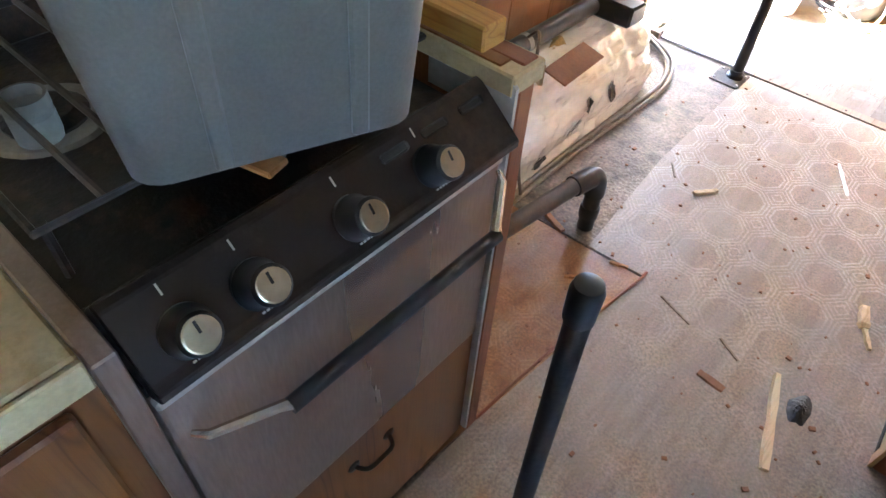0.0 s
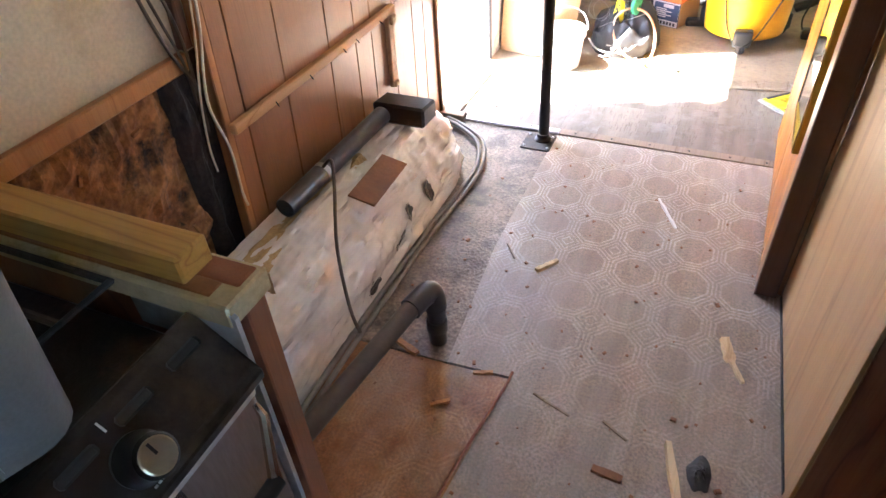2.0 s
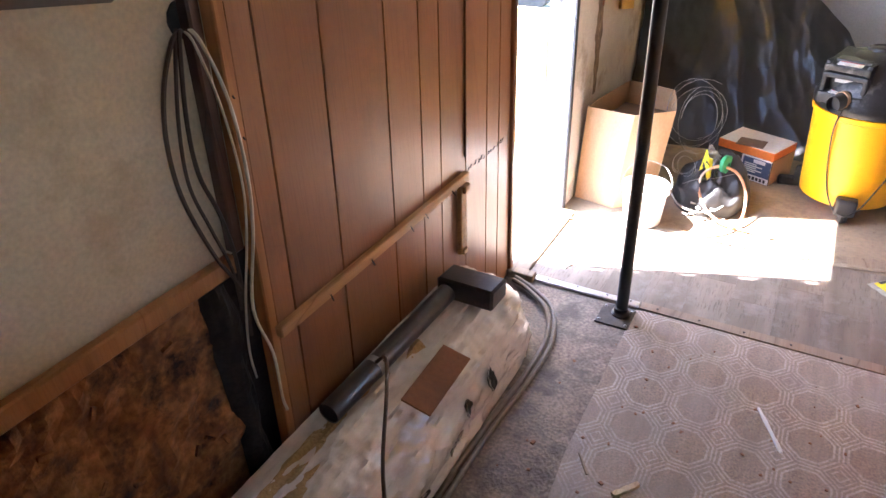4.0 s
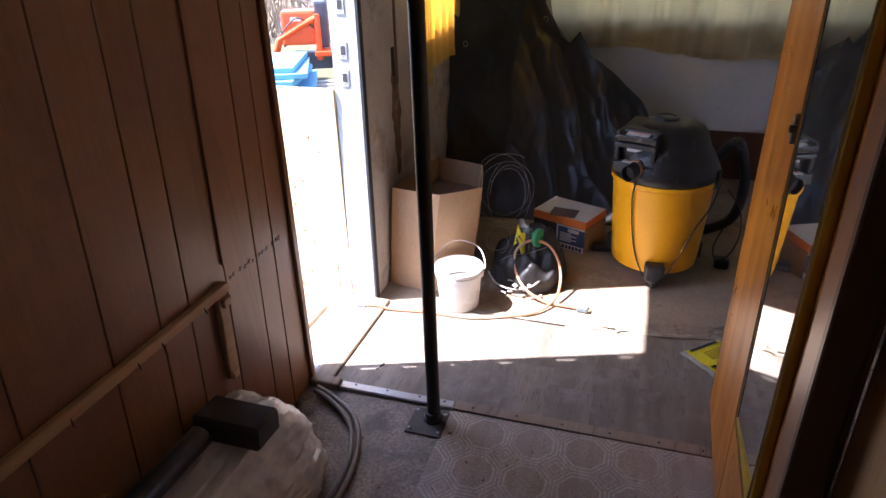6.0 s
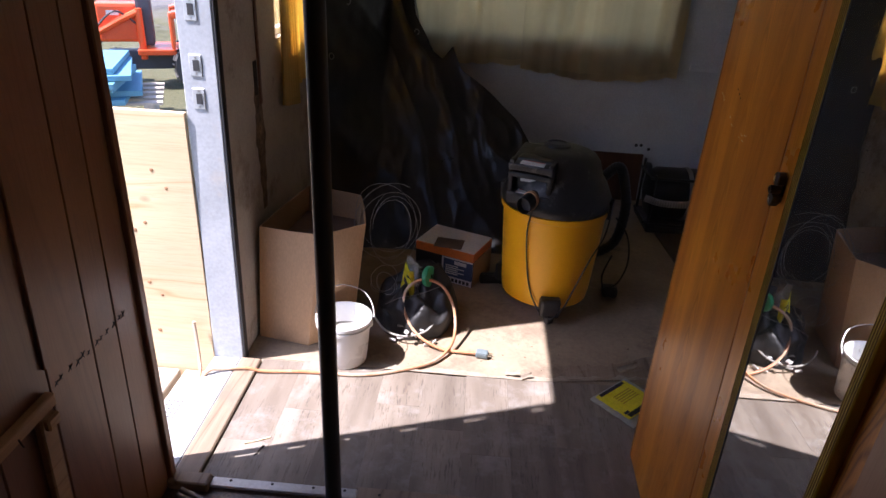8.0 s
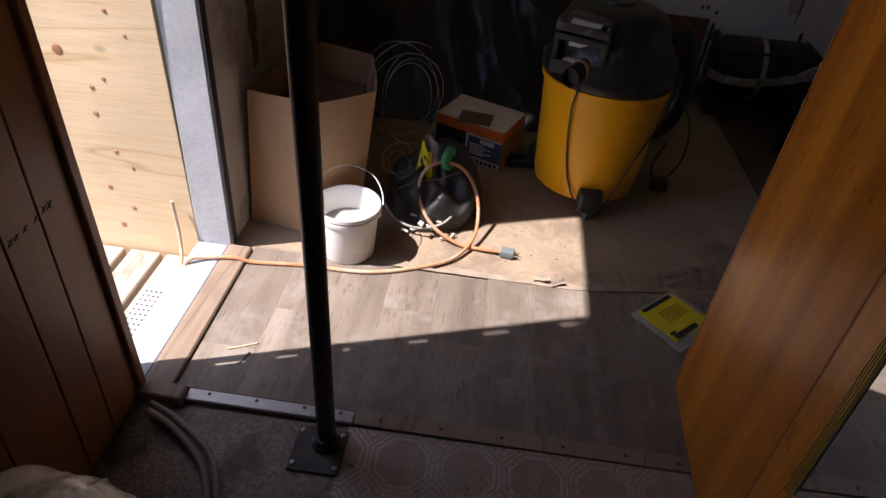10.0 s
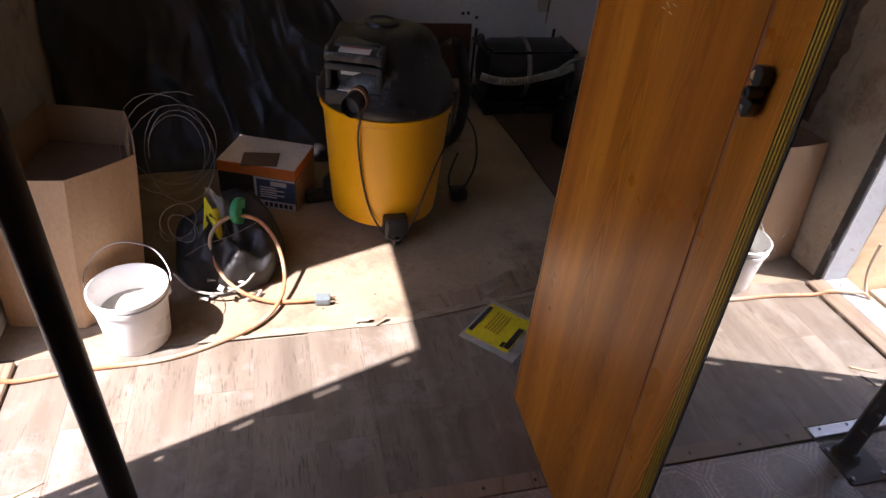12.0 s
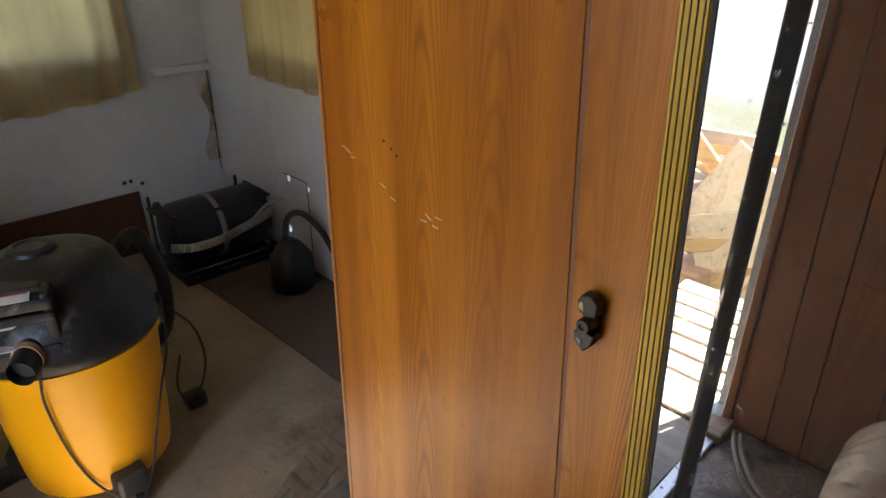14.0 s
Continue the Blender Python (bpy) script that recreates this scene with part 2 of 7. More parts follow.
    broken = ramp(nt, ticks.outputs[0], [(0.36, (0.45,) * 3), (0.55, (1, 1, 1))])
    f = blend(nt, 1.0, blend(nt, 1.0, rings, mask, "MULTIPLY"), broken, "MULTIPLY")
    col = blend(nt, f, col, (0.15, 0.042, 0.005))
    col = blend(nt, 0.55, col, ramp(nt, ticks.outputs[0], [(0.36, (0.74, 0.69, 0.62)), (0.54, (1, 1, 1))]), "MULTIPLY")
    knot = nt.nodes.new("ShaderNodeTexVoronoi")
    knot.inputs["Scale"].default_value = 4.2
    nt.links.new(coords(nt, (1, 1, 0.7)), knot.inputs["Vector"])
    col = blend(nt, ramp(nt, knot.outputs["Distance"], [(0.015, (0.7,) * 3), (0.05, (0, 0, 0))]), col, (0.24, 0.075, 0.012))
    nt.links.new(col, b.inputs["Base Color"])
    smear = node(nt, "ShaderNodeTexNoise", Scale=5.0, Detail=5.0)
    nt.links.new(coords(nt), smear.inputs["Vector"])
    nt.links.new(ramp(nt, smear.outputs[0], [(0.3, (0.24,) * 3), (0.7, (0.44,) * 3)]), b.inputs["Roughness"])
    b.inputs["Specular IOR Level"].default_value = 0.38
    bump(nt, b, ticks.outputs[0], 0.06, 0.002)
    return m


def plank_vinyl():
    """Worn vinyl plank print: tan and grey strips with dark broken grain and dust."""
    m, nt, b = shader("worn_vinyl_plank")
    strip = node(nt, "ShaderNodeTexNoise", Scale=13.0, Detail=2.0)
    nt.links.new(coords(nt, (1, 0.16, 1)), strip.inputs["Vector"])
    col = ramp(nt, strip.outputs[0], [(0.32, (0.155, 0.128, 0.102)), (0.5, (0.200, 0.170, 0.138)), (0.68, (0.25, 0.212, 0.172))])
    oi = nt.nodes.new("ShaderNodeObjectInfo")
    col = blend(nt, 1.0, col, ramp(nt, oi.outputs["Random"], [(0.0, (0.84, 0.83, 0.82)), (0.5, (1.0, 0.98, 0.95)), (1.0, (1.13, 1.11, 1.08))]), "MULTIPLY")
    grain = node(nt, "ShaderNodeTexNoise", Scale=150.0, Detail=5.0, Roughness=0.7, Distortion=0.4)
    nt.links.new(coords(nt, (1, 0.10, 1)), grain.inputs["Vector"])
    worn = node(nt, "ShaderNodeTexNoise", Scale=9.0, Detail=5.0, Roughness=0.65)
    nt.links.new(coords(nt, (1, 0.5, 1)), worn.inputs["Vector"])
    lines = ramp(nt, grain.outputs[0], [(0.39, (1, 1, 1)), (0.47, (0, 0, 0))])
    seen = ramp(nt, worn.outputs[0], [(0.40, (0.08,) * 3), (0.62, (0.85,) * 3)])
    col = blend(nt, blend(nt, 1.0, lines, seen, "MULTIPLY"), col, (0.095, 0.075, 0.06))
    dust = node(nt, "ShaderNodeTexNoise", Scale=6.0, Detail=9.0, Roughness=0.75)
    nt.links.new(coords(nt), dust.inputs["Vector"])
    col = blend(nt, ramp(nt, dust.outputs[0], [(0.50, (0, 0, 0)), (0.66, (0.6,) * 3)]), col, (0.29, 0.27, 0.245))
    col = blend(nt, ramp(nt, dust.outputs[0], [(0.30, (0.45,) * 3), (0.42, (0, 0, 0))]), col, (0.13, 0.105, 0.085))
    nt.links.new(col, b.inputs["Base Color"])
    nt.links.new(ramp(nt, dust.outputs[0], [(0.35, (0.42,) * 3), (0.65, (0.75,) * 3)]), b.inputs["Roughness"])
    b.inputs["Specular IOR Level"].default_value = 0.35
    bump(nt, b, grain.outputs[0], 0.3, 0.001)
    return m


def clear_film():
    """Thin see-through plastic."""
    m, nt, b = shader("clear_film")
    n = node(nt, "ShaderNodeTexNoise", Scale=40.0, Detail=4.0)
    nt.links.new(coords(nt), n.inputs["Vector"])
    b.inputs["Base Color"].default_value = (0.85, 0.85, 0.82, 1)
    b.inputs["Roughness"].default_value = 0.15
    b.inputs["IOR"].default_value = 1.2
    b.inputs["Transmission Weight"].default_value = 0.85
    bump(nt, b, n.outputs[0], 0.4, 0.004)
    return m


M = {
    "vinyl": octagon_vinyl(),
    "panelling": wood("brown_panelling", (0.335, 0.155, 0.070), (0.305, 0.138, 0.061), (0.25, 0.108, 0.047), rough=0.32, rings=4, grain=55, relief=0.06, dirt=(0.20, 0.095, 0.045)),
    "oak": oak_laminate(),
    "pale_oak": wood("pale_oak_laminate", (0.50, 0.30, 0.13), (0.44, 0.25, 0.10), (0.34, 0.18, 0.07), rough=0.36, rings=6, grain=48, relief=0.05),
    "edge_wood": wood("orange_edge", (0.52, 0.25, 0.09), (0.46, 0.21, 0.07), (0.34, 0.14, 0.045), rough=0.5),
    "dark_trim": wood("dark_brown_trim", (0.13, 0.058, 0.034), (0.10, 0.044, 0.026), (0.055, 0.024, 0.014), rough=0.36),
    "red_brown": wood("red_brown_board", (0.30, 0.115, 0.05), (0.25, 0.09, 0.04), (0.16, 0.055, 0.025), rough=0.5),
    "cabinet_wood": wood("stained_cabinet", (0.28, 0.115, 0.04), (0.235, 0.092, 0.031), (0.15, 0.053, 0.018), rough=0.4),
    "pine": wood("raw_pine", (0.60, 0.40, 0.19), (0.54, 0.34, 0.15), (0.40, 0.22, 0.085), axis=1, rough=0.65, knots=3.0),
    "rail_pine": wood("reddish_pine", (0.55, 0.34, 0.165), (0.49, 0.29, 0.13), (0.36, 0.19, 0.08), axis=1, rough=0.6),
    "pine_x": wood("raw_pine_across", (0.62, 0.42, 0.20), (0.56, 0.36, 0.16), (0.42, 0.24, 0.09), axis=0, rough=0.65),
    "yellow_pine": wood("yellowed_pine", (0.62, 0.35, 0.09), (0.56, 0.30, 0.07), (0.42, 0.20, 0.045), axis=0, rough=0.5),
    "sill_wood": wood("worn_sill", (0.29, 0.225, 0.16), (0.25, 0.188, 0.13), (0.16, 0.112, 0.075), axis=1, rough=0.6, dirt=(0.17, 0.125, 0.095)),
    "splinter": wood("splintered_pine", (0.74, 0.61, 0.40), (0.69, 0.55, 0.34), (0.55, 0.40, 0.22), axis=1, rough=0.8),
    "deck": wood("bleached_deck", (0.46, 0.40, 0.32), (0.40, 0.345, 0.275), (0.26, 0.21, 0.16), axis=1, rough=0.75, knots=2.4, dirt=(0.33, 0.29, 0.24)),
    "ply": wood("outdoor_plywood", (0.70, 0.56, 0.36), (0.66, 0.51, 0.31), (0.54, 0.38, 0.2), axis=0, rough=0.7, rings=7, knots=5.0),
    "plyfloor": surface("bare_plywood_floor", (0.36, 0.28, 0.19), (0.24, 0.185, 0.13), rough=0.75, scale=4, fine=60, relief=0.3, stain=(0.14, 0.105, 0.075), stain_at=0.6),
    "dark_sheet": surface("dark_floor_sheet", (0.135, 0.092, 0.066), (0.09, 0.062, 0.046), rough=0.6, scale=4, fine=80, relief=0.3, stain=(0.06, 0.042, 0.032), stain_at=0.6),
    "grey_jar": surface("grey_cream_jar", (0.34, 0.32, 0.28), (0.26, 0.245, 0.215), rough=0.5, scale=20, relief=0.1),
    "subfloor": surface("dirty_subfloor", (0.35, 0.275, 0.215), (0.17, 0.125, 0.095), rough=0.5, scale=11, fine=95, relief=0.9, stain=(0.075, 0.056, 0.043), stain_at=0.58, vary=0.5),
    "rustfloor": octagon_vinyl("orange_stained_vinyl", True),
    "vinyl_plank": plank_vinyl(),
    "clear_film": clear_film(),
    "cream": surface("cream_wall_board", (0.72, 0.62, 0.43), (0.63, 0.53, 0.36), rough=0.6, scale=3, fine=120, relief=0.1, stain=(0.40, 0.31, 0.19), stain_at=0.66),
    "white_wall": surface("white_wall_board", (0.70, 0.71, 0.72), (0.58, 0.585, 0.60), rough=0.55, scale=2.5, fine=150, relief=0.08, stain=(0.40, 0.37, 0.33), stain_at=0.68),
    "dirty_wall": surface("stained_cream_wall", (0.56, 0.50, 0.42), (0.44, 0.38, 0.31), rough=0.6, scale=5, fine=100, relief=0.15, stain=(0.20, 0.125, 0.07), stain_at=0.60),
    "osb": surface("rotten_chipboard", (0.50, 0.235, 0.09), (0.20, 0.085, 0.035), rough=0.85, scale=16, fine=55, relief=1.0, stain=(0.022, 0.015, 0.012), stain_at=0.57, vary=0.4),
    "water_stain": surface("brown_water_stain", (0.30, 0.20, 0.12), (0.06, 0.035, 0.02), rough=0.75, scale=22, fine=80, relief=0.5, vary=0.4),
    "rot": surface("black_rotten_wood", (0.045, 0.03, 0.022), (0.014, 0.01, 0.009), rough=0.8, scale=14, fine=70, relief=0.8, vary=0.4),
    "alu": surface("weathered_aluminium", (0.56, 0.57, 0.58), (0.46, 0.47, 0.48), rough=0.42, metal=0.55, scale=8, relief=0.08),
    "white_paint": surface("white_painted_frame", (0.44, 0.455, 0.47), (0.35, 0.365, 0.375), rough=0.45, scale=7, relief=0.1, stain=(0.42, 0.38, 0.33), stain_at=0.68),
    "steel": surface("dull_steel", (0.48, 0.45, 0.42), (0.34, 0.31, 0.29), rough=0.34, metal=0.9, scale=7, fine=160, relief=0.05),
    "oven_steel": surface("brushed_oven_door", (0.46, 0.35, 0.285), (0.33, 0.245, 0.195), rough=0.30, metal=0.85, scale=3, fine=240, relief=0.04, stretch=(1, 1, 0.15)),
    "chrome": surface("chrome", (0.72, 0.70, 0.66), (0.60, 0.58, 0.55), rough=0.2, metal=1.0, scale=9, relief=0.02, rough_vary=0.08),
    "black_iron": surface("greasy_black_enamel", (0.032, 0.025, 0.021), (0.012, 0.011, 0.011), rough=0.36, scale=12, relief=0.3, stain=(0.11, 0.07, 0.045), stain_at=0.58),
    "panel_brown": surface("brown_black_enamel", (0.034, 0.024, 0.018), (0.020, 0.014, 0.011), rough=0.42, scale=8, fine=200, relief=0.05, spec=0.3, stain=(0.075, 0.055, 0.042), stain_at=0.62),
    "black_plastic": surface("black_plastic", (0.030, 0.030, 0.031), (0.016, 0.016, 0.017), rough=0.4, scale=10, relief=0.08),
    "dusty_black": surface("dusty_black_plastic", (0.020, 0.019, 0.019), (0.012, 0.011, 0.011), rough=0.42, scale=16, relief=0.2, stain=(0.15, 0.14, 0.125), stain_at=0.65),
    "abs_pipe": surface("black_drain_pipe", (0.045, 0.04, 0.038), (0.022, 0.02, 0.02), rough=0.35, scale=9, relief=0.1, stain=(0.10, 0.08, 0.065), stain_at=0.62),
    "dull_pipe": surface("dusty_brown_pipe", (0.13, 0.10, 0.08), (0.08, 0.062, 0.05), rough=0.5, scale=9, relief=0.15),
    "pole": surface("black_painted_post", (0.022, 0.022, 0.023), (0.013, 0.013, 0.014), rough=0.42, scale=16, relief=0.15, stain=(0.06, 0.05, 0.045), stain_at=0.68),
    "grey_tub": surface("grey_tote_plastic", (0.145, 0.140, 0.128), (0.112, 0.109, 0.10), rough=0.4, scale=2, fine=260, relief=0.06),
    "tub_lid": surface("olive_lid_plastic", (0.36, 0.36, 0.28), (0.30, 0.30, 0.23), rough=0.42, scale=3, relief=0.06),
    "laminate": surface("cream_laminate", (0.60, 0.50, 0.30), (0.50, 0.40, 0.22), rough=0.42, scale=22, fine=160, relief=0.05, stain=(0.36, 0.26, 0.12), stain_at=0.62),
    "cardboard": surface("brown_cardboard", (0.48, 0.30, 0.165), (0.41, 0.25, 0.13), rough=0.75, scale=4, fine=180, relief=0.1, stretch=(1, 1, 0.4)),
    "card_dark": surface("cardboard_flap", (0.17, 0.11, 0.075), (0.12, 0.08, 0.055), rough=0.8, scale=9),
    "bucket": surface("white_bucket_plastic", (0.82, 0.82, 0.80), (0.77, 0.77, 0.75), rough=0.3, scale=5, relief=0.0, vary=0.02),
    "wire": surface("grey_wire", (0.42, 0.41, 0.40), (0.30, 0.29, 0.28), rough=0.35, metal=0.9, relief=0),
    "thin_wire": surface("dull_thin_wire", (0.30, 0.29, 0.27), (0.20, 0.19, 0.18), rough=0.45, metal=0.6, relief=0),
    "cord": surface("orange_extension_cord", (0.56, 0.27, 0.13), (0.46, 0.19, 0.085), rough=0.5, scale=9, relief=0.05, stain=(0.52, 0.40, 0.28), stain_at=0.55),
    "plug": surface("grey_plug", (0.16, 0.20, 0.21), (0.11, 0.14, 0.15), rough=0.5, relief=0.05),
    "yellow": surface("yellow_vacuum_tub", (0.98, 0.46, 0.002), (0.92, 0.41, 0.002), rough=0.38, scale=3, fine=220, relief=0.05, vary=0.05),
    "bag_plastic": surface("black_bin_bag", (0.026, 0.025, 0.025), (0.015, 0.014, 0.014), rough=0.52, scale=9, fine=35, relief=0.7),
    "tarp": surface("black_poly_sheet", (0.021, 0.020, 0.020), (0.013, 0.012, 0.012), rough=0.32, scale=5, fine=34, relief=0.22, spec=0.4, rough_vary=0.1),
    "foil": surface("dirty_white_plastic_film", (0.84, 0.81, 0.76), (0.66, 0.62, 0.55), rough=0.2, scale=9, fine=46, relief=1.0, stain=(0.36, 0.26, 0.16), stain_at=0.66, stretch=(1, 0.22, 1)),
    "fibre": surface("matted_yellow_fibre", (0.55, 0.42, 0.22), (0.38, 0.26, 0.12), rough=0.9, scale=14, fine=110, relief=1.0),
    "hose": surface("grey_trim_hose", (0.27, 0.245, 0.22), (0.19, 0.17, 0.15), rough=0.5, scale=7, relief=0.1),
    "ribbed": surface("grey_ribbed_hose", (0.36, 0.36, 0.35), (0.26, 0.26, 0.25), rough=0.5, scale=8, relief=0.1),
    "brown_cable": surface("brown_cable", (0.085, 0.055, 0.036), (0.055, 0.036, 0.024), rough=0.5, relief=0.05),
    "cable": surface("white_cable", (0.74, 0.67, 0.54), (0.64, 0.57, 0.44), rough=0.5, relief=0),
    "gold": surface("gold_moulding", (0.58, 0.38, 0.03), (0.46, 0.29, 0.022), rough=0.38, metal=0.25, scale=9, relief=0.05, stretch=(1, 1, 0.2)),
    "gold_dark": surface("dark_gold_line", (0.26, 0.145, 0.018), (0.20, 0.105, 0.014), rough=0.5),
    "orange_print": surface("orange_print", (0.72, 0.20, 0.03), (0.66, 0.17, 0.025), rough=0.5, relief=0),
    "white_print": surface("white_print", (0.70, 0.69, 0.67), (0.60, 0.59, 0.57), rough=0.5, relief=0),
    "blue_print": surface("blue_print", (0.045, 0.075, 0.15), (0.035, 0.06, 0.12), rough=0.5, relief=0),
    "red_print": surface("red_print", (0.42, 0.07, 0.05), (0.36, 0.055, 0.04), rough=0.5, relief=0),
    "dark_print": surface("dark_print", (0.035, 0.033, 0.033), (0.025, 0.024, 0.024), rough=0.6, relief=0),
    "yellow_print": surface("yellow_print", (0.78, 0.66, 0.02), (0.72, 0.58, 0.015), rough=0.35, relief=0.1),
    "green_print": surface("green_print", (0.03, 0.28, 0.11), (0.02, 0.22, 0.08), rough=0.4, relief=0),
    "clear_bag": surface("clear_plastic_pouch", (0.46, 0.45, 0.41), (0.36, 0.35, 0.32), rough=0.22, relief=0.4, fine=50),
    "curtain_yellow": cloth("yellow_curtain_cloth", (0.80, 0.60, 0.20), 0.55),
    "curtain_cream": cloth("cream_curtain_cloth", (0.86, 0.74, 0.50), 0.75),
    "curtain_gold": cloth("gold_curtain_cloth", (0.74, 0.60, 0.34), 0.6),
    "paper": surface("torn_paper_underlay", (0.36, 0.30, 0.225), (0.24, 0.195, 0.145), rough=0.85, scale=12, relief=0.4),
    "tractor_orange": surface("orange_tractor_paint", (0.72, 0.10, 0.02), (0.66, 0.085, 0.016), rough=0.35, relief=0),
    "tractor_dark": surface("dark_tractor_grey", (0.06, 0.07, 0.085), (0.045, 0.05, 0.06), rough=0.5, relief=0.1),
    "brass": surface("brushed_brass_cap", (0.60, 0.50, 0.34), (0.48, 0.40, 0.27), rough=0.34, metal=0.9, scale=20, relief=0.05),
    "plate": surface("rusty_floor_plate", (0.09, 0.072, 0.06), (0.04, 0.033, 0.028), rough=0.65, scale=20, relief=0.3, stain=(0.16, 0.12, 0.09), stain_at=0.6),
    "bright_metal": surface("worn_bright_metal", (0.74, 0.70, 0.64), (0.60, 0.56, 0.51), rough=0.38, metal=0.35, scale=14, relief=0.05),
    "tyre": surface("tyre_rubber", (0.06, 0.055, 0.05), (0.03, 0.03, 0.03), rough=0.8, scale=9, relief=0.4),
    "foam": surface("blue_foam_board", (0.115, 0.29, 0.385), (0.095, 0.25, 0.345), rough=0.7, scale=3, relief=0.1),
    "crate": wood("brown_crate", (0.42, 0.23, 0.11), (0.36, 0.18, 0.085), (0.25, 0.11, 0.05), axis=1, rough=0.6),
    "twig": surface("dry_brush", (0.33, 0.25, 0.17), (0.20, 0.15, 0.10), rough=0.9, relief=0),
    "mortar": surface("brown_debris", (0.30, 0.14, 0.07), (0.20, 0.09, 0.045), rough=0.8),
}


def ground_material():
    m, nt, b = shader("field_and_gravel")
    v = coords(nt)
    tc = nt.nodes.new("ShaderNodeTexCoord")
    sep = nt.nodes.new("ShaderNodeSeparateXYZ")
    nt.links.new(tc.outputs["Object"], sep.inputs[0])
    big = node(nt, "ShaderNodeTexNoise", Scale=0.5, Detail=8.0, Roughness=0.7)
    fine = node(nt, "ShaderNodeTexNoise", Scale=26.0, Detail=6.0, Roughness=0.75)
    for n in (big, fine):
        nt.links.new(v, n.inputs["Vector"])
    grass = ramp(nt, fine.outputs[0], [(0.36, (0.045, 0.050, 0.018)), (0.52, (0.098, 0.095, 0.040)), (0.66, (0.135, 0.125, 0.068))])
    gravel = ramp(nt, fine.outputs[0], [(0.36, (0.07, 0.066, 0.058)), (0.64, (0.165, 0.153, 0.137))])
    f = ramp(nt, big.outputs[0], [(0.48, (0, 0, 0)), (0.64, (1, 1, 1))])
    road = nt.nodes.new("ShaderNodeMapRange")
    road.inputs["From Min"].default_value, road.inputs["From Max"].default_value = -7.2, -8.6
    nt.links.new(sep.outputs[0], road.inputs[0])
    mx = nt.nodes.new("ShaderNodeMath")
    mx.operation = "MAXIMUM"
    nt.links.new(f, mx.inputs[0])
    nt.links.new(road.outputs[0], mx.inputs[1])
    nt.links.new(blend(nt, mx.outputs[0], grass, gravel), b.inputs["Base Color"])
    b.inputs["Roughness"].default_value = 0.95
    bump(nt, b, fine.outputs[0], 1.0, 0.03)
    return m


def mirror_material():
    m, nt, b = shader("spotted_mirror")
    n = node(nt, "ShaderNodeTexNoise", Scale=130.0, Detail=8.0, Roughness=0.75)
    s = node(nt, "ShaderNodeTexNoise", Scale=55.0, Detail=6.0, Roughness=0.7)
    nt.links.new(coords(nt), n.inputs["Vector"])
    nt.links.new(coords(nt, (1, 1, 0.12), (0.4, 0, 0)), s.inputs["Vector"])
    f = blend(nt, 1.0, ramp(nt, n.outputs[0], [(0.58, (0, 0, 0)), (0.70, (1, 1, 1))]), ramp(nt, s.outputs[0], [(0.62, (0, 0, 0)), (0.72, (0.7,) * 3)]), "ADD")
    nt.links.new(blend(nt, f, (0.70, 0.71, 0.70), (0.50, 0.48, 0.45)), b.inputs["Base Color"])
    nt.links.new(blend(nt, f, (0.012,) * 3, (0.22,) * 3), b.inputs["Roughness"])
    nt.links.new(blend(nt, f, (0.96,) * 3, (0.84,) * 3), b.inputs["Metallic"])
    return m


def glass_material():
    m, nt, b = shader("window_glass")
    b.inputs["Base Color"].default_value = (0.95, 0.97, 0.97, 1)
    b.inputs["Roughness"].default_value = 0.02
    b.inputs["Transmission Weight"].default_value = 1.0
    b.inputs["IOR"].default_value = 1.45
    return m


M["ground"], M["mirror"], M["glass"] = ground_material(), mirror_material(), glass_material()


# ---- building helpers ----
ORIGIN = {}


def mesh_of(name, bm, mat, smooth=False):
    me = bpy.data.meshes.new(name)
    bmesh.ops.recalc_face_normals(bm, faces=bm.faces[:])
    if smooth:
        for f in bm.faces:
            f.smooth = True
        for e in bm.edges:
            if len(e.link_faces) == 2 and e.calc_face_angle(0) > 0.7:
                e.smooth = False
    bm.to_mesh(me)
    bm.free()
    me.materials.append(M[mat] if isinstance(mat, str) else mat)
    return me


def thing(name, label, category, at, group="", kind=""):
    """An empty at the thing's base, which takes its parts."""
    ob = new(name)
    ob.empty_display_size = 0.05
    ob.location = at
    ORIGIN[ob.name] = Vector(at)
    return tagged(ob, label, category, group, kind)


def part(name, bm, mat, parent, label="", smooth=False):
    """A mesh, built in world places, as one part of a thing or of a part."""
    o = ORIGIN[parent.name]
    bmesh.ops.translate(bm, vec=-o, verts=bm.verts[:])
    ob = new(name, mesh_of(name, bm, mat, smooth))
    ob.parent = parent
    ORIGIN[ob.name] = o
    return tagged(ob, label)


def solid(name, bm, mat, label, category, at=None, group="", kind="", smooth=False):
    """A thing, or a piece of the setting, of one mesh."""
    if at is None:
        vs = [v.co for v in bm.verts]
        at = (sum(v.x for v in vs) / len(vs), sum(v.y for v in vs) / len(vs), min(v.z for v in vs))
    at = Vector(at)
    bmesh.ops.translate(bm, vec=-at, verts=bm.verts[:])
    ob = new(name, mesh_of(name, bm, mat, smooth))
    ob.location = at
    ORIGIN[ob.name] = at
    return tagged(ob, label, category, group, kind)


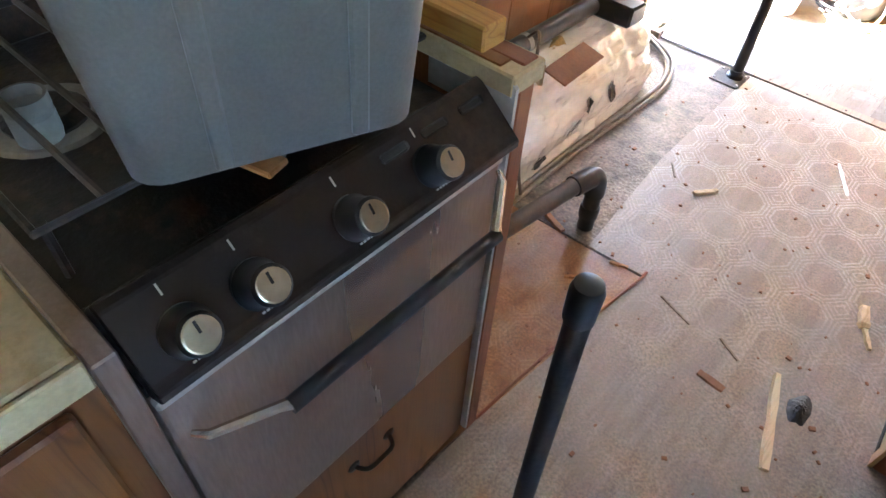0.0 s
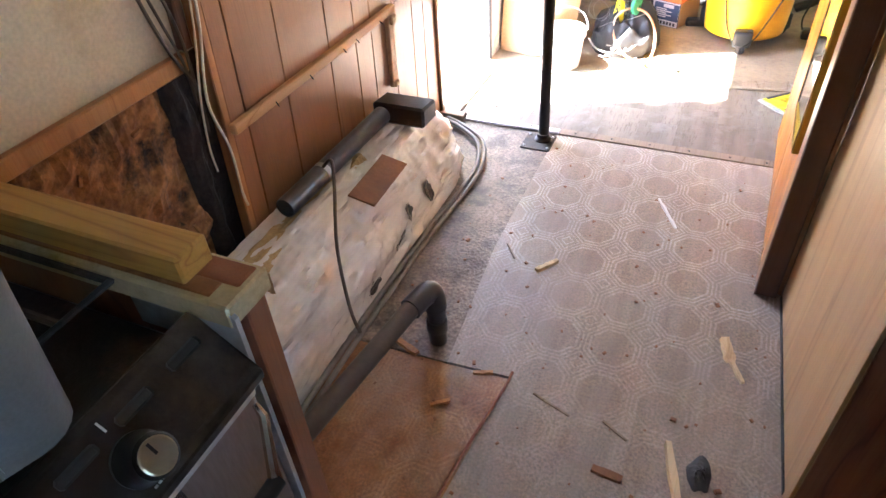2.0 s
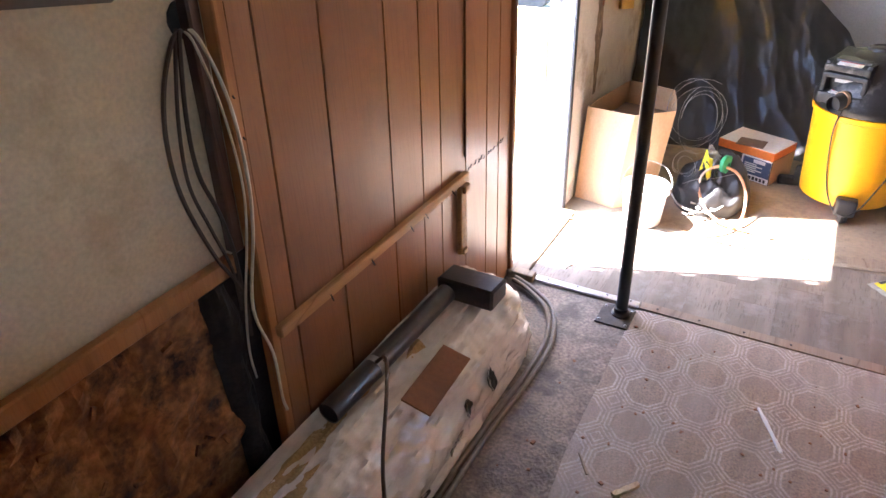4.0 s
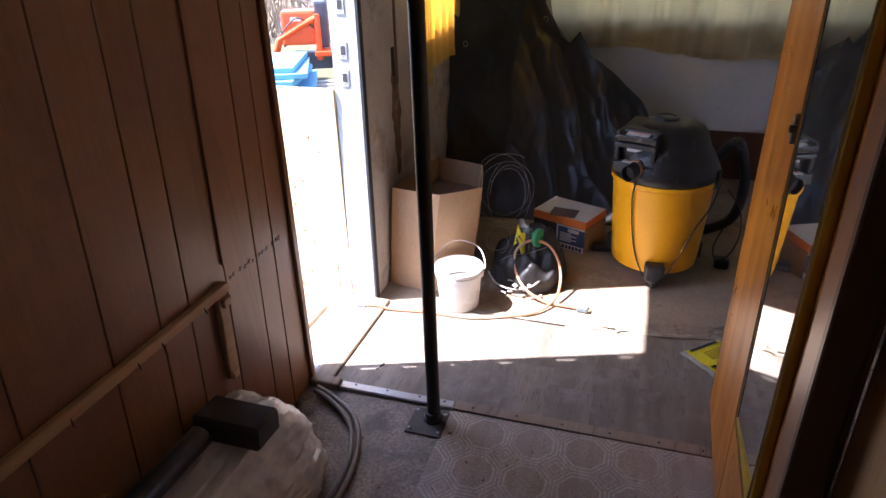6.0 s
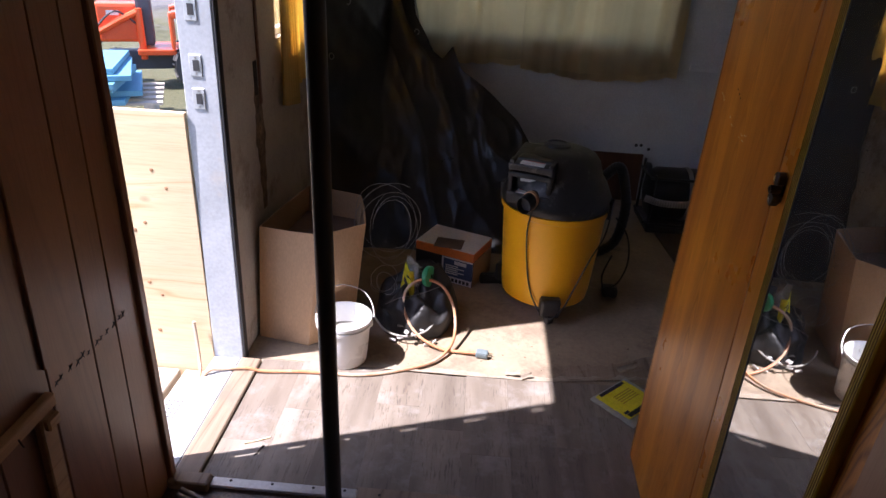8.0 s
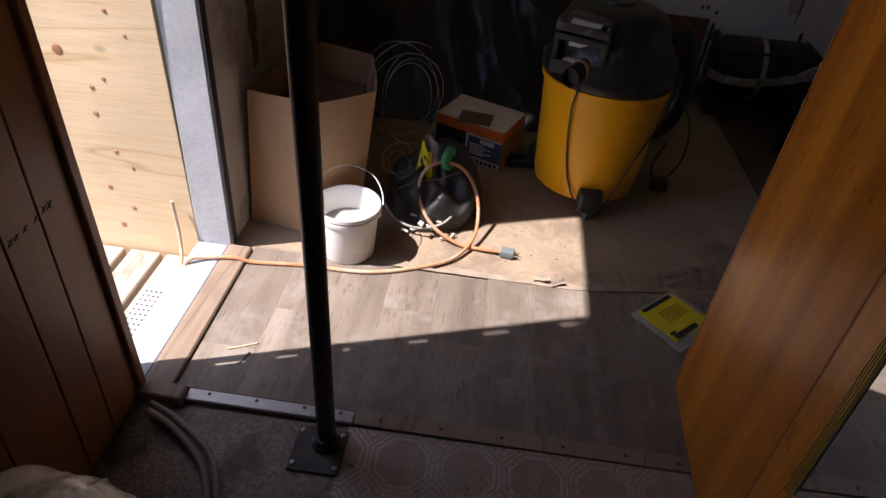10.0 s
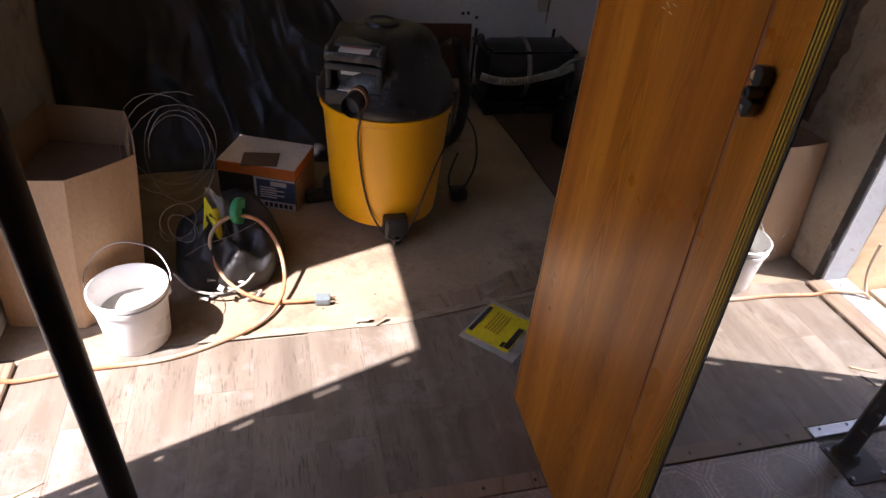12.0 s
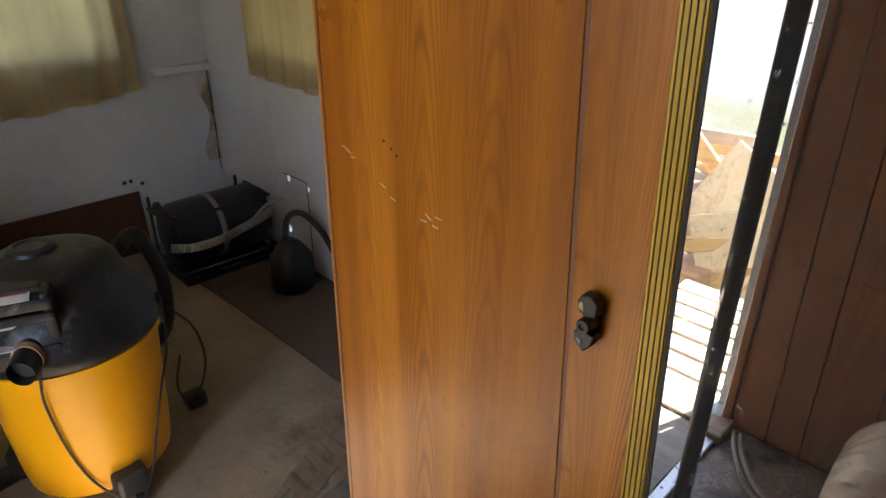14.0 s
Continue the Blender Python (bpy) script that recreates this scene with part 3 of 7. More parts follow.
def box(lo, hi, bevel=0.0, bm=None, m=None, seg=1):
    bm = bm or bmesh.new()
    r = bmesh.ops.create_cube(bm, size=1.0)
    vs = r["verts"]
    lo, hi = Vector(lo), Vector(hi)
    for v in vs:
        v.co = Vector(((lo.x + hi.x) / 2 + v.co.x * (hi.x - lo.x), (lo.y + hi.y) / 2 + v.co.y * (hi.y - lo.y), (lo.z + hi.z) / 2 + v.co.z * (hi.z - lo.z)))
    if bevel:
        es = list({e for v in vs for e in v.link_edges})
        g = bmesh.ops.bevel(bm, geom=es, offset=bevel, segments=seg, affect="EDGES", profile=0.6)
        vs = list({v for f in g["faces"] for v in f.verts} | {v for v in vs if v.is_valid})
    if m is not None:
        bmesh.ops.transform(bm, matrix=m, verts=vs)
    return bm


def spline(pts, k=6):
    pts = [Vector(p) for p in pts]
    out = []
    for i in range(len(pts) - 1):
        a, b, c, d = pts[max(i - 1, 0)], pts[i], pts[i + 1], pts[min(i + 2, len(pts) - 1)]
        for j in range(k):
            t = j / k
            out.append(0.5 * (2 * b + (c - a) * t + (2 * a - 5 * b + 4 * c - d) * t * t + (3 * b - a - 3 * c + d) * t ** 3))
    out.append(pts[-1])
    return out


def tube(pts, r, n=8, bm=None, cap=True):
    """A round bar along points; r may be a number or one radius for each point."""
    bm = bm or bmesh.new()
    pts = [Vector(p) for p in pts]
    rs = r if isinstance(r, (list, tuple)) else [r] * len(pts)
    rings, side = [], None
    for i, p in enumerate(pts):
        d = (pts[min(i + 1, len(pts) - 1)] - pts[max(i - 1, 0)]).normalized()
        if side is None:
            side = d.orthogonal().normalized()
        side = (side - d * side.dot(d)).normalized()
        up = d.cross(side)
        rings.append([bm.verts.new(p + rs[i] * (math.cos(a) * side + math.sin(a) * up)) for a in (2 * math.pi * j / n for j in range(n))])
    for a, b in zip(rings, rings[1:]):
        for j in range(n):
            bm.faces.new((a[j], a[(j + 1) % n], b[(j + 1) % n], b[j]))
    if cap:
        bm.faces.new(rings[0][::-1])
        bm.faces.new(rings[-1])
    return bm


def lathe(centre, profile, n=32, bm=None, m=None, closed=False):
    bm = bm or bmesh.new()
    c = Vector(centre)
    rings = []
    for r, z in profile:
        ring = []
        for j in range(n):
            a = 2 * math.pi * j / n
            p = Vector((r * math.cos(a), r * math.sin(a), z))
            ring.append(bm.verts.new((m @ p if m else p) + c))
        rings.append(ring)
    pairs = list(zip(rings, rings[1:]))
    if closed:
        pairs.append((rings[-1], rings[0]))
    for a, b in pairs:
        for j in range(n):
            bm.faces.new((a[j], a[(j + 1) % n], b[(j + 1) % n], b[j]))
    if not closed:
        bm.faces.new(rings[0][::-1])
        bm.faces.new(rings[-1])
    return bm


def prism(outline, axis, a, b, bm=None, bevel=0.0):
    """An outline, given in the two other axes in order, drawn out along an axis from a to b."""
    bm = bm or bmesh.new()

    def at(p, q):
        c = list(p)
        c.insert(axis, q)
        return Vector(c)

    lo = [bm.verts.new(at(p, a)) for p in outline]
    hi = [bm.verts.new(at(p, b)) for p in outline]
    n = len(outline)
    fs = [bm.faces.new(lo[::-1]), bm.faces.new(hi)]
    for i in range(n):
        fs.append(bm.faces.new((lo[i], lo[(i + 1) % n], hi[(i + 1) % n], hi[i])))
    if bevel:
        es = list({e for f in fs for e in f.edges})
        bmesh.ops.bevel(bm, geom=es, offset=bevel, segments=1, affect="EDGES")
    return bm


def sheet(fn, nu, nv, thick=0.0, bm=None):
    """A surface fn(u, v), with a back face when it has a thickness."""
    bm = bm or bmesh.new()
    g = [[bm.verts.new(fn(i / nu, j / nv)) for j in range(nv + 1)] for i in range(nu + 1)]
    fs = [bm.faces.new((g[i][j], g[i + 1][j], g[i + 1][j + 1], g[i][j + 1])) for i in range(nu) for j in range(nv)]
    if thick:
        bmesh.ops.recalc_face_normals(bm, faces=fs)
        bmesh.ops.solidify(bm, geom=fs, thickness=thick)
    return bm


def wobble(x, y, z, s=1.0, amp=1.0):
    return amp * noise.noise(Vector((x * s, y * s, z * s)))


def flat(poly, z0, z1, bm=None):
    return prism(poly, 2, z0, z1, bm)


STRUCT = "structure"

# ---- floors ----
solid("floor", box((-0.08, -4.0, -0.10), (2.36, 2.66, -0.012)), "subfloor", "dirty brown subfloor of the old trailer", "floor", kind=STRUCT)
solid("floor_vinyl", flat([(0.528, -0.034), (1.46, -0.026), (1.46, -1.45), (2.3, -1.45), (2.3, -4.0), (0.66, -4.0), (0.69, -1.99), (0.755, -1.30), (0.575, -1.31), (0.53, -0.79)], -0.012, 0.0),
      "vinyl", "worn sheet vinyl floor printed with brown octagons", "floor", kind=STRUCT, at=(0, 0, 0))
solid("floor_bare", flat([(0.0, -0.04), (0.527, -0.036), (0.529, -0.79), (0.574, -1.31), (0.0, -1.33)], -0.012, -0.003), "subfloor",
      "dirty grey-brown bare floor where vinyl was torn away", "floor", kind=STRUCT)
solid("floor_stained", flat([(0.0, -1.335), (0.569, -1.315), (0.754, -1.305), (0.689, -1.99), (0.66, -2.3), (0.0, -2.3)], -0.012, -0.004), "rustfloor",
      "orange-brown stained bare floor beside the stove", "floor", kind=STRUCT)
solid("floor_plywood", box((0.0, 0.60, -0.012), (2.3, 2.6, -0.004)), "plyfloor", "dusty bare plywood floor at the front", "floor", kind=STRUCT)
solid("floor_panel", prism([(1.885, 0.75), (2.29, 0.75), (2.29, 2.3), (1.84, 2.3), (1.87, 1.75)], 2, -0.004, 0.003), "dark_sheet", "dark worn floor sheet beside the plywood", "floor", kind=STRUCT)
planks = thing("floor_planks", "grey-brown vinyl plank flooring inside the entrance door", "floor", (0, 0, 0), kind=STRUCT)
part("underlay", box((0.06, 0.0, -0.012), (1.70, 0.60, -0.006)), "paper", planks)
rnd = random.Random(3)
for i in range(11):
    x0 = 0.075 + i * 0.151
    cut = 0.60 * (0.28 + 0.44 * ((i * 0.618) % 1))
    far = 0.588 + 0.012 * math.sin(i * 1.3) + max(0, x0 - 1.1) * 0.12
    for a, b in ((0.012, cut), (cut, far)):
        part("plank", box((x0, a + 0.0002, -0.006), (min(x0 + 0.1507, 1.72), b - 0.0002, 0.001 + rnd.uniform(-0.0002, 0.0002)), 0.0003), "vinyl_plank", planks)
# torn paper along the far edge of the planks
def torn(u, v):
    x = 0.28 + u * 1.35
    w = 0.022 + 0.035 * noise.noise(Vector((x * 7, 0, 0))) + 0.02 * noise.noise(Vector((x * 31, 2, 0)))
    return Vector((x, 0.585 + max(0, x - 1.1) * 0.16 + v * max(0.012, w), 0.0035 + 0.004 * max(0, noise.noise(Vector((x * 12, v * 3, 1))))))
solid("torn_underlay", sheet(torn, 90, 3, 0.001), "paper", "torn grey paper underlay along the edge of the planks", "underlay", kind=STRUCT)
for j, (x, y, l, w, a) in enumerate([(1.00, 0.606, 0.055, 0.022, -12), (1.05, 0.595, 0.04, 0.015, 20), (1.44, 0.70, 0.09, 0.03, 25)]):
    def curl(u, v, l=l, w=w, j=j):
        return Vector(((u - 0.5) * l, (v - 0.5) * w * (1 - 0.5 * u + 0.7 * noise.noise(Vector((u * 5, v * 3, j)))), 0.006 + 0.022 * (v - 0.3) ** 2 + 0.012 * u * u))
    bm = sheet(curl, 8, 4, 0.001)
    bmesh.ops.transform(bm, matrix=pose(x, y, 0.002, 0, 0, a), verts=bm.verts[:])
    solid("paper_scrap", bm, "paper", "curled scrap of torn floor paper", "scrap", group="paper scraps on the floor")

def torn_patch(u, v):
    x = 1.20 + u * 0.55
    e = 0.05 * noise.noise(Vector((x * 9, 4, 0))) + 0.02 * noise.noise(Vector((x * 40, 1, 0)))
    return Vector((x, 0.612 + 0.17 * u * u + v * (0.075 + 0.07 * u + e), 0.0015 + 0.006 * max(0, noise.noise(Vector((x * 15, v * 4, 9))))))
solid("torn_vinyl", sheet(torn_patch, 50, 8, 0.0015), "sill_wood", "ragged brown remnant of torn floor covering", "floor remnant", kind=STRUCT)

thr = thing("threshold_strip", "screwed metal and wood strips between two floors", "trim", (0.3, -0.01, 0), kind=STRUCT)
part("metal_strip", box((0.115, -0.03, 0.0), (0.535, 0.006, 0.010), 0.003), "alu", thr, "bent aluminium strip")
part("wood_strip", box((0.535, -0.027, -0.002), (1.362, 0.018, 0.005), 0.0015), "sill_wood", thr, "flat brown strip")
part("block", box((0.0, -0.045, -0.005), (0.115, 0.0, 0.028), 0.004), "sill_wood", thr)
for x in (0.17, 0.29, 0.41, 0.50, 0.60, 0.75, 0.90, 1.05, 1.20, 1.33):
    part("screw", lathe((x, -0.006, 0.004 if x > 0.53 else 0.009), [(0.0045, 0), (0.0045, 0.002), (0.002, 0.003)], 8), "dark_print", thr)

# ---- shell of the trailer ----
CEIL = 2.02
solid("ceiling", box((-0.08, -4.06, CEIL), (2.36, 2.66, CEIL + 0.05)), "white_wall", "off-white ceiling board of the trailer", "ceiling", kind=STRUCT)
solid("wall_rear", box((-0.08, -4.06, -0.1), (2.36, -4.0, CEIL)), "panelling", "brown panelled rear wall", "wall", kind=STRUCT)


def wall_with_hole(name, axis, a, b, lo, hi, holes, mat, label):
    """A wall between a and b across its axis; lo, hi: its run and height; holes: (run from, run to, z from, z to), in order along the run."""
    bm = bmesh.new()

    def put(r0, r1, z0, z1):
        if r1 - r0 < 1e-4 or z1 - z0 < 1e-4:
            return
        p, q = ([a, r0, z0], [b, r1, z1]) if axis == 0 else ([r0, a, z0], [r1, b, z1])
        box(p, q, bm=bm)

    at = lo[0]
    for r0, r1, z0, z1 in holes:
        put(at, r0, lo[1], hi[1])
        put(r0, r1, lo[1], z0)
        put(r0, r1, z1, hi[1])
        at = r1
    put(at, hi[0], lo[1], hi[1])
    return solid(name, bm, mat, label, "wall", kind=STRUCT)


wall_with_hole("wall_front", 1, 2.60, 2.66, (-0.08, -0.1), (2.36, CEIL), [(0.34, 1.88, 0.93, 1.68)], "white_wall", "scuffed white front wall below the curtained window")
# The opening at -3.3 to -2.75 is unseen, added to light the stove end.
wall_with_hole("wall_right", 0, 2.30, 2.36, (-4.0, -0.1), (2.60, CEIL), [(-3.3, -2.75, 1.15, 1.65), (1.25, 1.72, 0.95, 1.68), (1.72, 2.04, -0.1, 1.68), (2.04, 2.12, 0.95, 1.68)], "white_wall", "white side wall with black mould spots")
wall_with_hole("wall_left_front", 0, -0.08, 0.0, (0.60, -0.1), (2.60, CEIL), [(1.20, 1.83, 1.06, 1.68)], "dirty_wall", "water-stained cream wall between door and window")
wall_with_hole("wall_left_rear", 0, -0.10, -0.055, (-4.0, 0.80), (-1.20, CEIL), [], "cream", "bare cream wall board behind the stove")
solid("wall_above_door", box((-0.08, -0.02, 1.915), (0.0, 0.60, CEIL)), "white_paint", "white door head above the opening", "wall", kind=STRUCT)
solid("wall_core", box((-0.10, -1.20, -0.1), (-0.014, -0.02, CEIL)), "rot", "dark wall core behind the panelling", "wall", kind=STRUCT)
for nm, lo, hi in (("window_front", (0.34, 2.615, 0.93), (1.88, 2.645, 1.68)), ("window_side", (-0.055, 1.20, 1.06), (-0.025, 1.83, 1.68)), ("window_right", (2.315, 1.25, 0.95), (2.345, 2.12, 1.68)),
                   # Unseen window, added so that sky light reaches the stove.
                   ("window_unseen", (2.315, -3.3, 1.15), (2.345, -2.75, 1.65))):
    w = thing(nm, "aluminium framed trailer window with one pane", "window", lo, kind=STRUCT)
    ax = 0 if hi[0] - lo[0] < 0.1 else 1
    r = 1 - ax
    f = 0.028
    for s in range(4):
        p, q = list(lo), list(hi)
        if s == 0:
            q[r] = lo[r] + f
        elif s == 1:
            p[r] = hi[r] - f
        else:
            p[r], q[r] = lo[r] + f, hi[r] - f
            if s == 2:
                q[2] = lo[2] + f
            else:
                p[2] = hi[2] - f
        part("window_frame", box(p, q, 0.003), "alu", w)
    p, q = list(lo), list(hi)
    p[ax], q[ax] = (lo[ax] + hi[ax]) / 2 - 0.002, (lo[ax] + hi[ax]) / 2 + 0.002
    p[r], q[r], p[2], q[2] = p[r] + f, q[r] - f, p[2] + f, q[2] - f
    g = part("pane", box(p, q), "glass", w)
    g.visible_shadow = False

# left wall: brown panelling, board by board
panel = thing("wall_left_panelling", "reddish-brown grooved wood panelling with nail holes", "wall", (0, -0.6, 0), kind=STRUCT)
marks = [-1.262, -1.20, -1.018, -0.786, -0.632, -0.528, -0.372, -0.221, -0.126, -0.03]
LEAN = [(-1.32, 0.055), (-0.8, 0.053), (-0.37, 0.040), (-0.13, 0.025), (-0.03, 0.0), (0.1, 0.0)]


def leaning(bm):
    """The old panelling has racked: its joints lean towards the door, less so beside it."""
    for v in bm.verts:
        for (a, p), (b, q) in zip(LEAN, LEAN[1:]):
            if v.co.y <= b:
                k = min(1.0, max(0.0, (v.co.y - a) / (b - a)))
                v.co.y += (p + (q - p) * k) * (v.co.z - 0.6)
                break
    return bm


for i, (a, b) in enumerate(zip(marks, marks[1:])):
    part("board", leaning(box((-0.012, a + 0.0018, 0.0), (0.0, b - 0.0018, CEIL - 0.01), 0.0015)), "panelling", panel)
part("groove_backing", leaning(box((-0.013, -1.255, 0.0), (-0.006, -0.03, CEIL - 0.01))), "dark_print", panel)
part("batten", leaning(box((0.0, -0.384, 0.66), (0.008, -0.366, CEIL - 0.01), 0.002)), "panelling", panel)
part("corner_trim", box((-0.038, -0.03, 0.0), (0.012, -0.004, 1.915), 0.003), "panelling", panel)
part("edge_strip", leaning(box((-0.03, -1.288, 0.0), (0.004, -1.2625, CEIL - 0.01), 0.003)), "edge_wood", panel, "raw orange edge strip")
for k in range(12):
    y, z, t = -0.355 + k * 0.024 + rnd.uniform(-0.006, 0.006), 0.606 + rnd.uniform(-0.004, 0.006), rnd.uniform(0.004, 0.009)
    part("nail_mark", tube([(0.0006, y - t, z - t * 0.6), (0.0006, y + t, z + t * 0.6)], 0.0009, 4), "dark_print", panel)
    part("nail_mark", tube([(0.0006, y - t * 0.3, z + t), (0.0006, y + t * 0.4, z - t)], 0.0008, 4), "dark_print", panel)
for y, z in ((-1.247, 1.13), (-1.243, 1.05), (-1.256, 0.93)):
    part("nail", tube([(0.0, y, z), (0.012, y - 0.006, z - 0.003)], 0.0016, 6), "dark_print", panel)

rail = thing("wooden_rail", "raw pine ledger strip nailed to the panelling", "rail", (0.012, -0.8, 0.35))
bm = box((0.001, -1.272, 0.589), (0.022, -0.388, 0.618), 0.003)
part("strip", bm, "rail_pine", rail)
part("upright", leaning(box((0.003, -0.440, 0.335), (0.020, -0.400, 0.588), 0.003)), "rail_pine", rail, "short pine upright with nail holes")
part("side_block", box((0.020, -0.438, 0.560), (0.034, -0.402, 0.588), 0.004), "rail_pine", rail)
part("lower_block", box((0.020, -0.452, 0.335), (0.030, -0.420, 0.36), 0.005), "rail_pine", rail)
for y in (-1.1, -0.93, -0.74, -0.66, -0.5):
    part("nail", tube([(0.02, y, 0.60), (0.038, y - 0.012, 0.594)], 0.0016, 6), "dark_print", rail)

# opened wall beside the stove
hole = thing("opened_wall", "rotten wall cavity with exposed chipboard and blackened stud", "wall", (-0.06, -1.6, 0), kind=STRUCT)
part("ledge", box((-0.055, -2.6, 0.770), (-0.030, -1.30, 0.812), 0.004), "edge_wood", hole, "orange wooden ledge under the cream board")
def rotten(u, v):
    y, z = -2.6 + u * 1.25, v * 0.775
    return Vector((-0.060 + 0.020 * noise.noise(Vector((y * 9, z * 9, 0))) + 0.012 * noise.noise(Vector((y * 34, z * 22, 3))), y, z))
part("chipboard", sheet(rotten, 70, 44), "osb", hole, "crumbling orange-brown chipboard")
def stud(u, v):
    z = v * 0.772
    return Vector((-0.056 + 0.03 * math.sin(u * math.pi) + 0.010 * noise.noise(Vector((u * 5, z * 14, 8))), -1.395 + 0.012 * noise.noise(Vector((0, z * 9, 4))) + u * (0.075 + 0.02 * noise.noise(Vector((3, z * 7, 1)))), z))
part("stud", sheet(stud, 8, 50), "rot", hole, "blackened rotten stud")
# Dark strip that fills the line between cream board and panelling.
part("upper_stud", leaning(box((-0.054, -1.316, 0.815), (-0.024, -1.2885, CEIL - 0.01), 0.004)), "dark_trim", hole, "dark strip between cream board and panelling")
part("back_board", box((-0.10, -4.0, -0.05), (-0.085, -1.36, 0.80)), "osb", hole)
part("rotten_backing", box((-0.10, -1.3595, -0.05), (-0.062, -1.2005, 0.80)), "rot", hole, "blackened rotten backing")
for k in range(14):
    y, z = rnd.uniform(-1.9, -1.42), rnd.uniform(0.1, 0.7)
    part("flake", box((-0.055, -0.012, -0.004), (-0.047, 0.012, 0.004), m=pose(0, y, z, rnd.uniform(0, 180), rnd.uniform(-20, 20), 0)), "osb", hole)
wires = thing("wall_cables", "loose cream and brown cables hanging from a wall hole", "cable", (-0.03, -1.3, 0.3))
def cable(pts, r, mat, label=""):
    part("cable", tube(spline(pts, 6), r, 6), mat, wires, label, True)
cable([(-0.05, -1.272, 1.25), (-0.004, -1.284, 1.232), (0.012, -1.266, 1.122), (0.012, -1.262, 0.978), (0.012, -1.279, 0.865), (0.012, -1.323, 0.706), (0.014, -1.301, 0.57), (0.014, -1.304, 0.443), (0.010, -1.295, 0.39)], 0.0034, "cable", "cream cable")
cable([(-0.05, -1.276, 1.245), (-0.006, -1.294, 1.225), (0.006, -1.280, 1.11), (0.008, -1.275, 0.97), (0.006, -1.292, 0.86), (0.002, -1.330, 0.72), (-0.005, -1.345, 0.60), (-0.01, -1.34, 0.52)], 0.0026, "cable", "cream cable")
cable([(-0.05, -1.285, 1.245), (-0.036, -1.317, 1.235), (-0.034, -1.357, 1.167), (-0.034, -1.380, 1.076), (-0.034, -1.379, 0.969), (-0.03, -1.347, 0.832), (-0.02, -1.314, 0.735), (-0.02, -1.318, 0.62)], 0.0045, "brown_cable", "brown cable")
cable([(-0.05, -1.280, 1.245), (-0.034, -1.302, 1.235), (-0.034, -1.328, 1.107), (-0.034, -1.333, 1.003), (-0.03, -1.313, 0.912), (-0.024, -1.306, 0.807), (-0.02, -1.320, 0.663)], 0.0042, "brown_cable", "brown cable")
cable([(-0.05, -1.290, 1.25), (-0.038, -1.312, 1.22), (-0.038, -1.344, 1.10), (-0.038, -1.356, 0.99), (-0.034, -1.338, 0.89), (-0.026, -1.320, 0.79), (-0.024, -1.322, 0.69)], 0.0038, "brown_cable", "brown cable")
part("hole_edge", lathe((-0.056, -1.268, 1.262), [(0.034, 0), (0.032, 0.004), (0.016, 0.006)], 12, m=pose(0, 0, 0, 0, 90, 0)), "dark_print", wires, "ragged black cable hole")
# old cabinet bottom over the cream wall
solid("upper_cabinet", prism([(-1.325, CEIL), (-1.33, 1.41), (-1.37, 1.355), (-1.44, 1.325), (-1.60, 1.345), (-2.5, 1.37), (-2.5, CEIL)], 0, -0.054, 0.02), "dull_pipe", "dusty brown wall cabinet with a rounded lower corner", "cabinet")

# ---- doorway ----
jamb = thing("door_frame", "white painted aluminium door frame with strike plates", "door frame", (-0.05, 0.58, 0), kind=STRUCT)
OUT = Matrix(((1, 0, 0, 0), (0, 1, 0.019, 0), (0, 0, 1, 0), (0, 0, 0, 1)))
part("latch_jamb", box((-0.105, 0.572, -0.03), (0.004, 0.600, 1.915), 0.003, m=OUT), "white_paint", jamb)
part("inner_edge", box((0.0045, 0.574, 0.0), (0.012, 0.606, 1.915), 0.002, m=OUT), "dark_print", jamb, "dark rubber edge")
part("hinge_edge", box((-0.085, 0.019, 0.0), (-0.075, 0.040, 1.915)), "white_paint", jamb, "white hinge strip")
part("jamb_post", box((-0.088, -0.0035, 0.0), (-0.040, 0.010, 1.915), 0.002), "white_paint", jamb)
z = 0.04
while z < 1.88:
    l = rnd.choice((0.10, 0.16, 0.22, 0.30))
    part("hinge_knuckle", box((-0.0875, 0.0098, z), (-0.0725, 0.0194, min(z + l, 1.90))), "alu", jamb)
    z += l + rnd.choice((0.05, 0.08, 0.13, 0.10))
for zz in (0.96, 1.06, 1.22):
    st = part("strike_plate", box((-0.078, 0.5685, zz - 0.032), (-0.040, 0.5725, zz + 0.032), 0.0015, m=OUT), "alu", jamb, "steel strike plate")
    part("slot", box((-0.066, 0.5665, zz - 0.016), (-0.048, 0.5690, zz + 0.016), m=OUT), "dark_print", st)
    for s in (-0.024, 0.024):
        part("screw", lathe((-0.058, 0.5685 + 0.019 * zz, zz + s), [(0.004, 0), (0.003, 0.0015)], 8, m=pose(0, 0, 0, 90, 0, 0)), "wire", st)
sill = thing("door_sill", "worn wooden sill with white aluminium outer lip", "sill", (0, 0.3, 0), kind=STRUCT)
part("board", box((-0.004, 0.002, -0.01), (0.072, 0.575, 0.013), 0.004), "sill_wood", sill)
part("outer_lip", box((-0.105, -0.004, -0.06), (-0.005, 0.571, 0.010), 0.004), "white_paint", sill, "white painted outer lip")
stain = thing("rusted_wall_slot", "rusty slot with brown water stains in the wall", "stain", (0.0, 0.95, 0.7), kind=STRUCT)
part("slot", box((-0.002, 0.918, 0.90), (0.003, 0.952, 1.02), 0.001), "rot", stain)
part("split_edge", box((-0.002, 0.962, 0.86), (0.008, 0.980, 1.78), 0.003), "dark_trim", stain, "dark split window trim")
